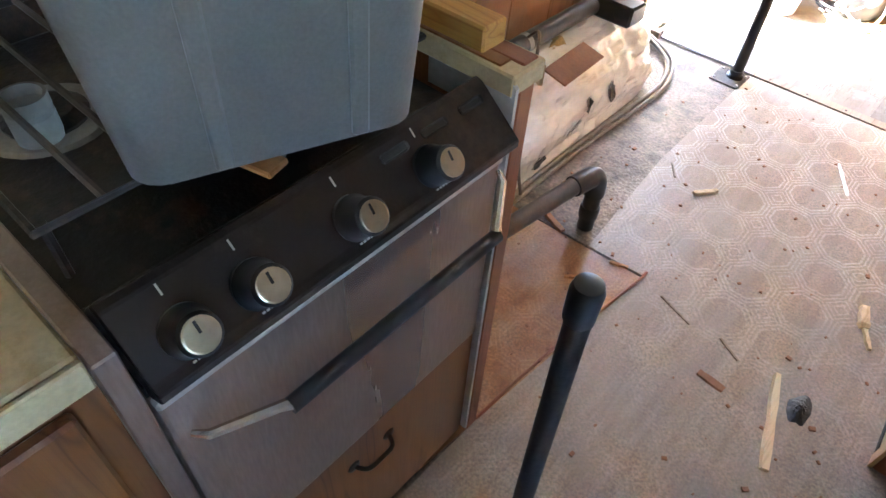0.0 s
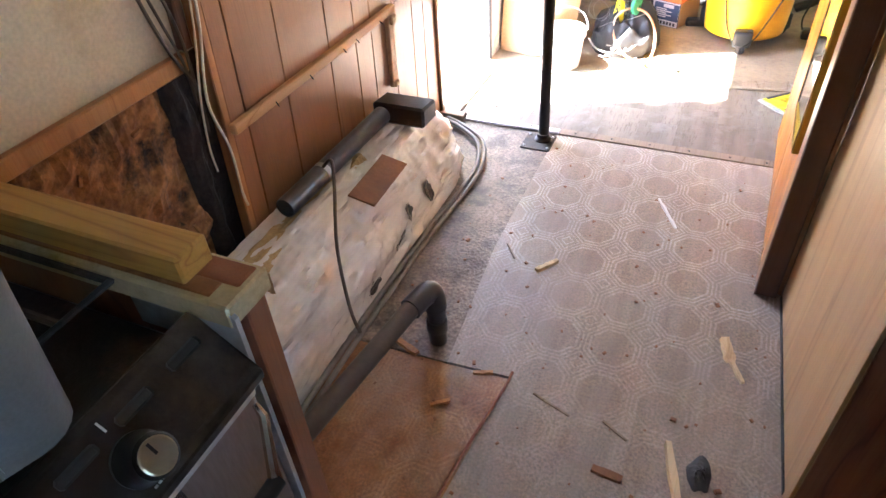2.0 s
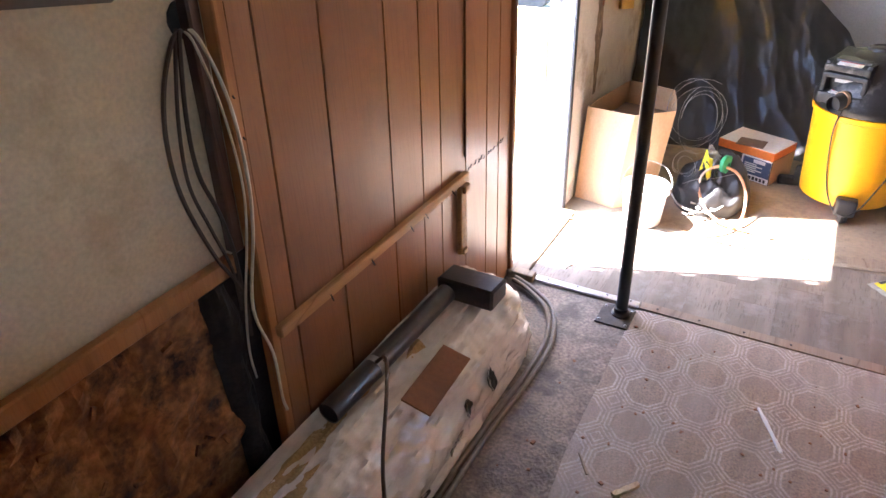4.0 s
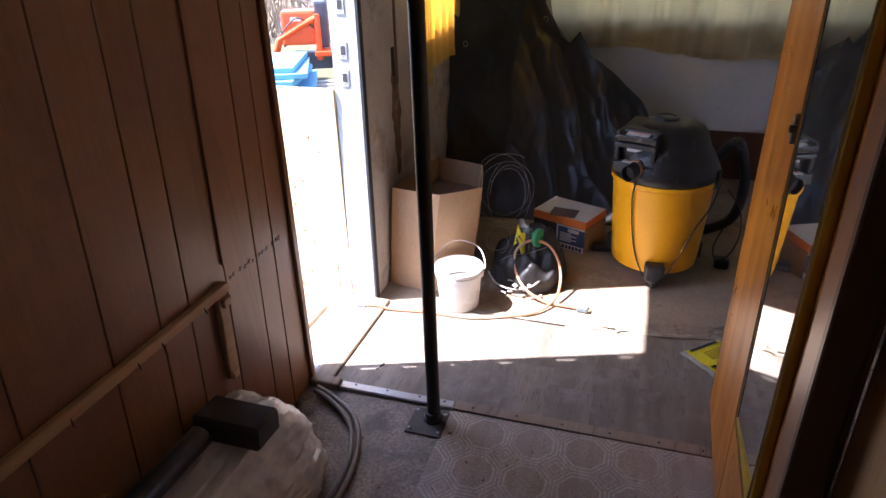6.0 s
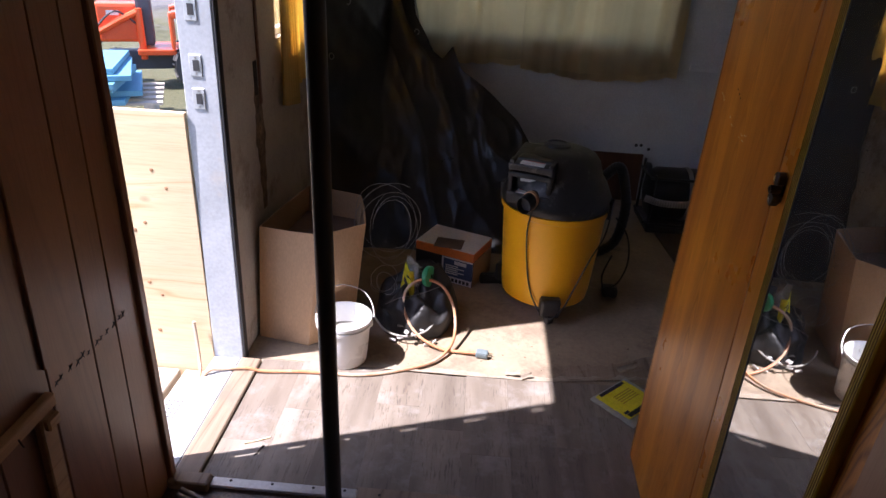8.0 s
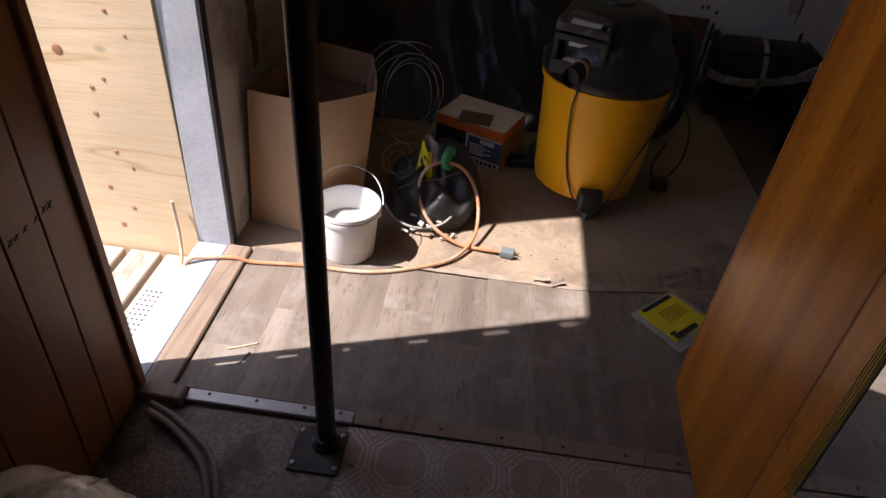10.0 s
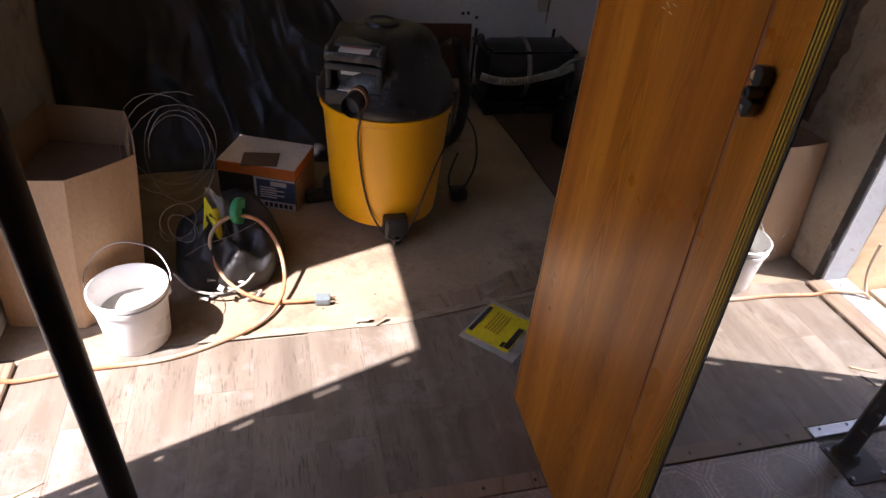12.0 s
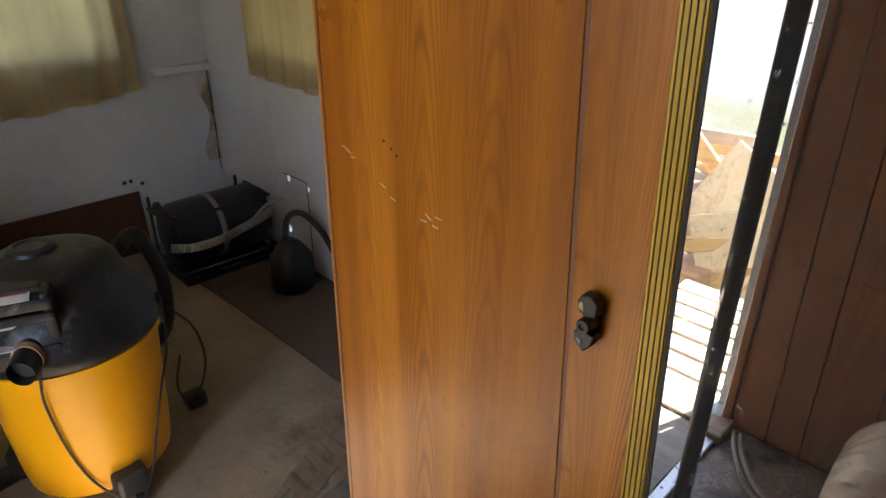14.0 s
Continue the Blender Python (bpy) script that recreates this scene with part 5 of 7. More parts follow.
def film(u, v):
    y = -1.96 + u * 1.62
    end = max(0.0, (y + 0.54) / 0.205)
    prof = [(0.005, 0.30), (0.10, 0.305), (0.175, 0.285), (0.235, 0.20), (0.262, 0.09), (0.272, 0.0)]
    q = v * 5
    k = min(4, int(q))
    f = q - k
    x = prof[k][0] * (1 - f) + prof[k + 1][0] * f
    z = prof[k][1] * (1 - f) + prof[k + 1][1] * f
    if end > 0:
        e = math.sqrt(max(0.0, 1 - min(1.0, end) ** 2))
        z *= 0.25 + 0.75 * e
        x *= 0.55 + 0.45 * e
    c = 0.020 * noise.noise(Vector((y * 4, v * 6, 0))) + min(1.0, max(0.0, (y + 0.85) / 0.3)) * 0.016 * (0.45 - abs(noise.noise(Vector((y * 13, v * 7, 5))))) + 0.008 * (0.4 - abs(noise.noise(Vector((y * 6 - v * 5, v * 26, 8))))) + 0.012 * (0.5 - abs(noise.noise(Vector((y * 9 + v * 7, v * 16, 2))))) + 0.004 * noise.noise(Vector((y * 40, v * 30, 2)))
    return Vector((x + c * (0.4 + v) * (1 if v < 0.97 else 0), y, max(0.0, z + c * 0.9 * min(1, z * 8))))


part("film", sheet(film, 190, 44), "foil", wb, "wrinkled whitish plastic film", True)
part("box_core", box((0.0, -1.94, 0.0), (0.12, -0.66, 0.25), 0.01), "fibre", wb)
def tear_patch(y, v, ly, lv, seed):
    """A ragged black gap that follows the film."""
    def fn(u, r):
        t = u * 2 * math.pi
        g = r * (1 + 0.55 * noise.noise(Vector((math.cos(t) * 2.2, math.sin(t) * 2.2, seed))))
        return film((y + ly * g * math.cos(t) + 1.96) / 1.62, min(0.985, v + lv * g * math.sin(t))) + Vector((0.005, 0, 0.003))
    part("tear", sheet(fn, 22, 3), "dark_print", wb, "black torn gap")
    def rim(u, r):
        t = 2.6 + u * 2.2
        return film((y + ly * (1.0 + 0.35 * r) * math.cos(t) + 1.96) / 1.62, min(0.985, v + lv * (1.0 + 0.35 * r) * math.sin(t))) + Vector((0.007 + 0.008 * r, 0, 0.004 + 0.006 * r))
    part("torn_flap", sheet(rim, 12, 2, 0.001), "foil", wb)
for k, (y, v, ly, lv) in enumerate(((-1.150, 0.875, 0.050, 0.075), (-0.990, 0.80, 0.028, 0.055), (-0.955, 0.77, 0.018, 0.04), (-0.885, 0.70, 0.026, 0.075), (-0.735, 0.72, 0.030, 0.110))):
    tear_patch(y, v + 0.03, ly * 0.75, lv * 0.6, 3.7 * k)
def tuft(u, v):
    y = -1.62 + u * 0.75
    return Vector((0.05 + v * 0.12, y, 0.305 + 0.02 * noise.noise(Vector((y * 12, v * 5, 1))) - 0.05 * v * v + 0.012 * math.sin(v * 3)))
part("matting", sheet(tuft, 40, 10), "fibre", wb, "matted yellow fibre")
solid("brown_board", box((0.0, -0.115, 0.0), (0.085, 0.115, 0.006), 0.001, m=pose(0.190, -0.985, 0.328, 0, 14, 2)), "mortar", "reddish-brown board scrap on the wheel box", "board")
drain = thing("black_drain_pipe", "black plastic drain pipe with a boxy end", "pipe", (0.1, -0.9, 0.3))
part("pipe", tube([(0.078, -1.235, 0.352), (0.098, -0.69, 0.362)], 0.030, 20, cap=False), "abs_pipe", drain, "", True)
part("inner_wall", tube([(0.078, -1.233, 0.352), (0.098, -0.70, 0.362)], 0.027, 20), "dark_print", drain, "", True)
part("boot", prism([(-0.665, 0.315), (-0.56, 0.310), (-0.555, 0.375), (-0.66, 0.385)], 0, 0.045, 0.235, bevel=0.008), "abs_pipe", drain, "black boxy outlet")
part("tape", tube([(0.084, -1.06, 0.354), (0.0845, -1.04, 0.3545)], 0.0315, 20), "ribbed", drain, "", True)
elb = thing("elbow_drain", "dusty plastic drain pipe with an elbow into the floor", "pipe", (0.5, -1.4, 0))
part("pipe", tube([(0.40, -1.94, 0.175), (0.497, -1.285, 0.195)], 0.025, 18), "dull_pipe", elb, "", True)
part("elbow", tube(spline([(0.490, -1.33, 0.193), (0.505, -1.262, 0.194), (0.515, -1.245, 0.178), (0.518, -1.243, 0.13)], 6), 0.031, 18), "abs_pipe", elb, "black elbow", True)
part("drop", tube([(0.518, -1.243, 0.14), (0.521, -1.246, 0.0)], 0.025, 18), "abs_pipe", elb, "", True)
part("hub", lathe((0.519, -1.244, 0.045), [(0.029, 0), (0.030, 0.006), (0.030, 0.035), (0.028, 0.04)], 18), "abs_pipe", elb, "", True)
solid("brown_wire", tube(spline([(0.10, -1.06, 0.385), (0.14, -1.07, 0.42), (0.20, -1.16, 0.40), (0.26, -1.28, 0.30), (0.33, -1.37, 0.19), (0.37, -1.40, 0.13)], 8), 0.005, 8), "dull_pipe", "loose brown wire hanging off the drain pipe", "wire", smooth=True)
for k, (off, r) in enumerate(((0.0, 0.009), (0.022, 0.008))):
    solid("trim_hose", tube(spline([(0.300 + off, -1.95, 0.010), (0.285 + off, -1.45, 0.010), (0.283 + off, -1.1, 0.010), (0.288 + off, -0.80, 0.010), (0.305 + off, -0.55, 0.011), (0.300 + off, -0.36, 0.013), (0.24 + off * 0.6, -0.21 + off, 0.016), (0.13, -0.12 + off, 0.018), (0.05, -0.085 + off, 0.02)], 8), r, 10), "hose",
          "grey rubber trim hose lying round the wheel box", "hose", group="trim hoses on the floor", smooth=True)

# ---- litter on the near floor ----
def stick(name, a, b, w, h, mat, label, cat, z=0.0, seed=1):
    r = random.Random(seed)
    a, b = Vector((*a, 0)), Vector((*b, 0))
    d = (b - a)
    n = Vector((-d.y, d.x, 0)).normalized()
    bm = bmesh.new()
    rows = []
    for i in range(7):
        t = i / 6
        p = a + d * t
        ww = w * (0.75 + 0.35 * r.random()) * (0.82 if i in (0, 6) else 1)
        hh = h * (0.75 + 0.35 * r.random())
        rows.append([bm.verts.new(p + n * ww * s + Vector((0, 0, z + q * hh))) for s, q in ((-0.5, 0), (0.5, 0), (0.42, 1), (-0.35, 0.85 + 0.3 * r.random()))])
    for p, q in zip(rows, rows[1:]):
        for j in range(4):
            bm.faces.new((p[j], p[(j + 1) % 4], q[(j + 1) % 4], q[j]))
    bm.faces.new(rows[0][::-1])
    bm.faces.new(rows[-1])
    solid(name, bm, mat, label, cat, group="splinters on the floor")


stick("wood_splinter", (1.168, -1.36), (1.243, -1.625), 0.024, 0.014, "splinter", "long pale pine splinter on the floor", "splinter", seed=1)
stick("wood_splinter", (1.262, -0.972), (1.285, -1.05), 0.030, 0.014, "splinter", "short pale pine splinter on the floor", "splinter", seed=2)
stick("wood_splinter", (1.283, -1.04), (1.318, -1.112), 0.014, 0.009, "splinter", "thin pine splinter on the floor", "splinter", seed=3)
stick("white_stick", (0.992, -0.360), (1.070, -0.512), 0.011, 0.006, "bucket", "thin white stick on the floor", "stick", seed=4)
stick("wood_splinter", (0.695, -0.872), (0.745, -0.805), 0.020, 0.010, "splinter", "small frayed pine splinter on the floor", "splinter", seed=5)
stick("brown_scrap", (1.016, -1.486), (1.086, -1.492), 0.026, 0.004, "mortar", "reddish-brown scrap on the floor", "scrap", seed=6)
stick("wood_splinter", (0.568, -0.775), (0.612, -0.838), 0.008, 0.005, "sill_wood", "thin grey splinter on the floor", "splinter", seed=7)
stick("wood_splinter", (0.827, -1.331), (0.930, -1.366), 0.007, 0.004, "sill_wood", "thin brown splinter on the floor", "splinter", seed=8)
stick("wood_splinter", (1.012, -1.35), (1.076, -1.386), 0.008, 0.004, "sill_wood", "thin brown splinter on the floor", "splinter", seed=9)
stick("wood_splinter", (0.398, -1.284), (0.486, -1.316), 0.022, 0.010, "edge_wood", "orange wood chip beside the drain elbow", "splinter", seed=10)
stick("wood_splinter", (0.655, -1.322), (0.706, -1.304), 0.014, 0.006, "edge_wood", "orange wood chip on the floor", "splinter", seed=11)
stick("wood_splinter", (0.590, -1.46), (0.632, -1.428), 0.014, 0.006, "edge_wood", "orange wood chip on the floor", "splinter", seed=12)
solid("floor_cord", tube(spline([(0.69, -1.97, 0.004), (0.70, -1.80, 0.006), (0.725, -1.55, 0.008), (0.752, -1.36, 0.012), (0.756, -1.29, 0.010)], 6), 0.004, 6), "red_brown", "thin brown strip along the torn vinyl edge", "strip", smooth=True)
def blob(u, v):
    a, r = u * 2 * math.pi, v * 0.036 * (1 + 0.3 * noise.noise(Vector((math.cos(u * 6.28) * 1.6, math.sin(u * 6.28) * 1.6, 0))))
    return Vector((1.248 + r * math.cos(a) * 0.8, -1.415 + r * math.sin(a) * 1.25, 0.014 * (1 - v) + 0.006 * noise.noise(Vector((u * 14, v * 8, 3))) * (1 - v) + 0.0015))
solid("tar_lump", sheet(blob, 28, 8), "bag_plastic", "crumpled black tar lump on the vinyl floor", "lump")
crumbs = bmesh.new()
for k in range(150):
    x, y = rnd.uniform(0.3, 1.38), -0.06 - 1.85 * rnd.random() ** 0.8
    if x < 0.34 and y > -1.2:
        continue
    s = rnd.uniform(0.0015, 0.005) * (1.5 if rnd.random() < 0.12 else 1)
    box((-s, -s * 0.7, 0), (s, s * 0.7, s * 0.8), bm=crumbs, m=pose(x, y, 0.0, 0, 0, rnd.uniform(0, 180)))
solid("floor_crumbs", crumbs, "mortar", "scattered brown crumbs on the floor", "crumbs", kind="stuff", at=(0.8, -1, 0))
crumbs = bmesh.new()
for k in range(130):
    x, y = rnd.uniform(0.3, 2.0), rnd.uniform(0.62, 1.3)
    s = rnd.uniform(0.0015, 0.004)
    box((-s, -s * 0.7, 0), (s, s * 0.7, s * 0.8), bm=crumbs, m=pose(x, y, -0.004, 0, 0, rnd.uniform(0, 180)))
solid("floor_grit", crumbs, "sill_wood", "grit on the plywood floor", "grit", kind="stuff", at=(1, 1, 0))
stick("twig", (0.155, 0.150), (0.225, 0.185), 0.005, 0.004, "splinter", "pale twig on the vinyl planks", "twig", z=0.002, seed=21)
stick("twig", (0.20, 0.105), (0.215, 0.15), 0.004, 0.003, "dull_pipe", "small dark twig on the vinyl planks", "twig", z=0.002, seed=22)

# ---- front of the trailer ----
carton = thing("cardboard_box", "tall open brown cardboard box against the wall", "box", (0.2, 0.9, 0))
def wallp(name, a, b, mat="cardboard"):
    """One side between two corners, each given by its foot and its top."""
    bm = bmesh.new()
    (a0, a1), (b0, b1) = a, b
    d = (Vector(b0) - Vector(a0)).normalized()
    n = Vector((-d.y, d.x, 0)) * 0.0045
    rows = []
    for k in range(7):
        f = k / 6
        p = Vector((*a0, 0)).lerp(Vector((*b0, 0)), f)
        q = Vector((*a1, 0.455)).lerp(Vector((*b1, 0.455)), f)
        bulge = -n * 2.2 * math.sin(f * math.pi)
        rows.append([bm.verts.new(p.lerp(q, g) + bulge * math.sin(g * 2.6) + s) for s in (Vector((0, 0, 0)), n) for g in (0, 0.25, 0.5, 0.75, 1)])
    for r, s in zip(rows, rows[1:]):
        ring = [0, 1, 2, 3, 4, 9, 8, 7, 6, 5]
        for u, w in zip(ring, ring[1:] + ring[:1]):
            bm.faces.new((r[u], r[w], s[w], s[u]))
    bmesh.ops.recalc_face_normals(bm, faces=bm.faces[:])
    return part(name, bm, mat, carton)
CORNERS = [((0.012, 0.735), (0.030, 0.775)), ((0.215, 0.697), (0.258, 0.742)), ((0.362, 0.832), (0.408, 0.872)), ((0.305, 1.12), (0.338, 1.158)), ((0.070, 1.19), (0.100, 1.225))]
for k in range(5):
    wallp("side", CORNERS[k], CORNERS[(k + 1) % 5])
part("flap", box((-0.002, -0.055, -0.10), (0.002, 0.055, 0.0), 0.001, m=pose(0.352, 1.085, 0.452, 0, 8, 14)), "cardboard", carton)
part("folded_card", flat([(0.050, 0.790), (0.245, 0.750), (0.385, 0.868), (0.32, 1.13), (0.10, 1.185)], 0.35, 0.355), "card_dark", carton, "dark folded card inside")
pail = thing("white_bucket", "white plastic bucket with a wire handle", "bucket", (0.37, 0.635, 0))
part("shell", lathe((0.368, 0.640, 0.001), [(0.080, 0), (0.083, 0.006), (0.096, 0.150), (0.101, 0.151), (0.102, 0.163), (0.097, 0.165), (0.103, 0.172), (0.103, 0.184), (0.098, 0.186), (0.094, 0.180), (0.079, 0.012), (0.0, 0.010)][:-1], 40), "bucket", pail, "", True)
part("ear", box((0.262, 0.630, 0.150), (0.272, 0.650, 0.172), 0.003), "bucket", pail)
part("ear", box((0.464, 0.630, 0.150), (0.474, 0.650, 0.172), 0.003), "bucket", pail)
part("handle", tube(spline([(0.262, 0.64, 0.16), (0.256, 0.685, 0.195), (0.285, 0.735, 0.232), (0.345, 0.758, 0.247), (0.425, 0.742, 0.232), (0.468, 0.69, 0.195), (0.474, 0.64, 0.16)], 6), 0.0016, 6), "wire", pail, "bent wire handle", True)
part("water", lathe((0.368, 0.640, 0.105), [(0.0885, 0.0), (0.088, 0.001), (0.0005, 0.001)], 36), "clear_bag", pail, "cloudy grey water inside")
part("scraps", flat([(0.345, 0.605), (0.40, 0.60), (0.415, 0.635), (0.35, 0.645)], 0.1065, 0.111), "white_print", pail, "white scrap afloat")

bag = thing("bin_bag", "slumped black bin bag with wire and packaging on top", "bag", (0.6, 0.95, 0))
def bagf(u, v):
    a = u * 2 * math.pi
    r = (math.sin(min(1, v * 1.15) * math.pi / 2)) ** 0.45 if v < 0.87 else 1.0
    r *= 1 + 0.16 * noise.noise(Vector((math.cos(a) * 1.5, math.sin(a) * 1.5, v * 2))) + 0.05 * noise.noise(Vector((math.cos(a) * 6, math.sin(a) * 6, v * 5)))
    z = 0.180 * (1 - v) ** 0.8 * (1.12 + 0.28 * math.cos(a - 0.9)) * (1 + 0.5 * noise.noise(Vector((math.cos(a) * 2, math.sin(a) * 2, v * 3 + 5))))
    return Vector((0.605 + 0.165 * r * math.cos(a), 0.965 + 0.175 * r * math.sin(a), max(0.0, z)))
part("sack", sheet(bagf, 60, 22), "bag_plastic", bag, "", True)
def pouchf(u, v):
    w = 0.078 - 0.02 * v
    return Vector((0.567 + w * (u - 0.5) - 0.02 * v * (u - 0.3) + 0.01 * v, 0.905 + 0.018 * math.sin(u * 4.5 + v * 2) + 0.03 * v, 0.06 + 0.20 * v - 0.03 * u * v + 0.014 * noise.noise(Vector((u * 4, v * 5, 0)))))
part("pouch", sheet(pouchf, 14, 18, 0.002), "yellow_print", bag, "yellow printed pouch")
for v0, v1, u0, u1 in ((0.62, 0.72, 0.15, 0.5), (0.35, 0.45, 0.3, 0.8), (0.82, 0.88, 0.35, 0.75)):
    part("print_bar", sheet(lambda u, v: pouchf(u0 + (u1 - u0) * u, v0 + (v1 - v0) * v) + Vector((0, -0.004, 0)), 6, 4, 0.001), "dark_print", bag)
part("pouch", sheet(lambda u, v: Vector((0.592 + 0.06 * (u - 0.5), 0.925 + 0.010 * math.sin(u * 7) + 0.02 * v, 0.12 + 0.18 * v - 0.05 * u * v + 0.012 * noise.noise(Vector((u * 5, v * 5, 7))))), 12, 12, 0.002), "clear_film", bag, "clear plastic pouch")
part("green_reel", lathe((0.642, 0.955, 0.205), [(0.036, 0), (0.042, 0.004), (0.042, 0.02), (0.036, 0.024), (0.012, 0.024), (0.012, 0.016)], 24, m=pose(0, 0, 0, 82, 0, 62)), "green_print", bag, "green plastic reel")
for k in range(7):
    part("white_scrap", box((-0.014, -0.009, 0), (0.014, 0.009, 0.006), 0.002, m=pose(0.53 + 0.028 * k, 0.775 + 0.02 * math.sin(k * 2.1), 0.03 + 0.012 * (k % 3) if k in (2, 3, 4) else 0.004, 15 * k, 10, 40 * k)), "white_print", bag)
part("white_tray", sheet(lambda u, v: Vector((0.545 + 0.11 * u, 0.80 + 0.05 * v, 0.055 + 0.02 * math.sin(u * 3.1) * v)), 10, 6, 0.003), "clear_bag", bag, "crumpled clear tray")
part("tie", tube(spline([(0.45, 0.83, 0.07), (0.50, 0.785, 0.04), (0.58, 0.76, 0.035), (0.66, 0.785, 0.05), (0.70, 0.84, 0.08)], 6), 0.004, 6), "clear_bag", bag, "", True)

coil = thing("wire_coil", "springy loops of thin grey wire beside the carton", "wire", (0.5, 1.05, 0.1))
def loop(c, rx, rz, tilt, turns, r=0.0014, seed=0):
    q = random.Random(seed)
    pts = []
    for k in range(int(turns * 22) + 1):
        a = k / 22 * 2 * math.pi + seed
        g = 1 + 0.10 * math.sin(a * 0.37 + seed)
        p = Vector((rx * g * math.cos(a), 0.02 * math.sin(a * 0.53 + seed) + tilt * math.cos(a), rz * g * math.sin(a)))
        pts.append(Vector(c) + p)
    part("loop", tube(pts, r, 5), "thin_wire", coil, "", True)
loop((0.475, 1.05, 0.385), 0.125, 0.150, 0.07, 1.3, 0.0010, seed=1)
loop((0.500, 1.04, 0.360), 0.100, 0.165, 0.02, 1.2, 0.0010, seed=2)
loop((0.455, 1.06, 0.400), 0.120, 0.135, -0.05, 1.1, 0.0010, seed=5)
loop((0.485, 1.03, 0.350), 0.075, 0.130, 0.04, 0.8, 0.0010, seed=4)
loop((0.475, 0.92, 0.195), 0.052, 0.058, 0.03, 1.4, 0.0010, seed=3)
loop((0.485, 0.91, 0.185), 0.042, 0.050, -0.03, 1.1, 0.0010, seed=6)
solid("wire_sprig", tube(spline([(0.49, 0.85, 0.12), (0.55, 0.86, 0.15), (0.62, 0.88, 0.16), (0.70, 0.90, 0.19)], 5), 0.0015, 5), "thin_wire", "bent end of thin wire over the bag", "wire", smooth=True)

crd = thing("extension_cord", "orange extension cord looping over the sill to a plug", "cord", (0.4, 0.6, 0.0))
part("cable", tube(spline([(-0.16, 0.56, 0.16), (-0.15, 0.545, 0.06), (-0.13, 0.50, 0.00), (-0.11, 0.44, -0.02), (-0.085, 0.46, 0.022), (-0.04, 0.485, 0.020), (0.04, 0.50, 0.021), (0.10, 0.505, 0.009), (0.24, 0.522, 0.008), (0.44, 0.53, 0.008), (0.58, 0.575, 0.008), (0.70, 0.645, 0.008), (0.762, 0.74, 0.02), (0.775, 0.82, 0.06), (0.755, 0.885, 0.13), (0.70, 0.93, 0.185), (0.62, 0.925, 0.20), (0.565, 0.88, 0.165), (0.575, 0.82, 0.10), (0.63, 0.77, 0.04), (0.72, 0.735, 0.010), (0.80, 0.725, 0.008), (0.862, 0.720, 0.012)], 7), 0.0062, 8), "cord", crd, "", True)
pg = part("plug", box((0.0, -0.017, 0.0), (0.048, 0.017, 0.026), 0.007, m=pose(0.862, 0.722, -0.002, 0, 0, -7), seg=2), "plug", crd, "grey three-pin plug")
for s in (-0.008, 0.008):
    part("pin", box((0.047, s - 0.0015, 0.010), (0.062, s + 0.0015, 0.016), m=pose(0.862, 0.722, -0.002, 0, 0, -7)), "chrome", pg)

ob = thing("sander_box", "white and orange power tool box on the plywood floor", "box", (0.74, 1.38, 0))
OM = pose(0.737, 1.405, -0.003, 0, 0, -22.5)
part("carton", box((-0.148, -0.107, 0.0), (0.148, 0.107, 0.130), 0.002, m=OM), "dark_print", ob)
part("carton_top", box((-0.1485, -0.1075, 0.1305), (0.1485, 0.1075, 0.172), 0.002, m=OM), "orange_print", ob, "orange printed lid band")
part("top_face", box((-0.146, -0.105, 0.1722), (0.146, 0.105, 0.174), m=OM), "white_print", ob, "white lid")
part("end_face", box((0.1482, -0.104, 0.003), (0.1496, 0.104, 0.129), m=OM), "cardboard", ob)
part("front_label", box((-0.01, -0.1088, 0.003), (0.146, -0.1072, 0.129), m=OM), "white_print", ob, "white printed label")
part("blue_label", box((0.000, -0.1104, 0.034), (0.146, -0.1089, 0.122), m=OM), "blue_print", ob, "blue printed label")
for k in range(5):
    part("text_bar", box((0.012, -0.1114, 0.048 + k * 0.010), (0.075 + 0.03 * (k % 2), -0.1105, 0.053 + k * 0.010), m=OM), "white_print", ob)
part("picture", box((0.055, -0.1116, 0.100), (0.115, -0.1105, 0.118), m=OM), "white_print", ob)
for k in range(6):
    part("letter_bar", box((0.025 + k * 0.019, -0.1096, 0.008), (0.038 + k * 0.019, -0.1089, 0.026), m=OM), "dark_print", ob)
part("orange_label", box((-0.147, -0.1085, 0.131), (0.147, -0.1078, 0.170), m=OM), "orange_print", ob)
solid("sanding_pad", box((-0.065, -0.05, 0), (0.065, 0.05, 0.004), 0.001, m=pose(0.715, 1.345, 0.1715, 0, 0, -8)), "card_dark", "flat dark sanding sheet lying on the box", "sheet")
solid("black_pouch", box((-0.05, -0.03, 0), (0.05, 0.03, 0.035), 0.012, m=pose(0.915, 1.335, -0.004, 0, 0, 10), seg=3), "dusty_black", "small black pouch on the floor", "pouch", smooth=True)

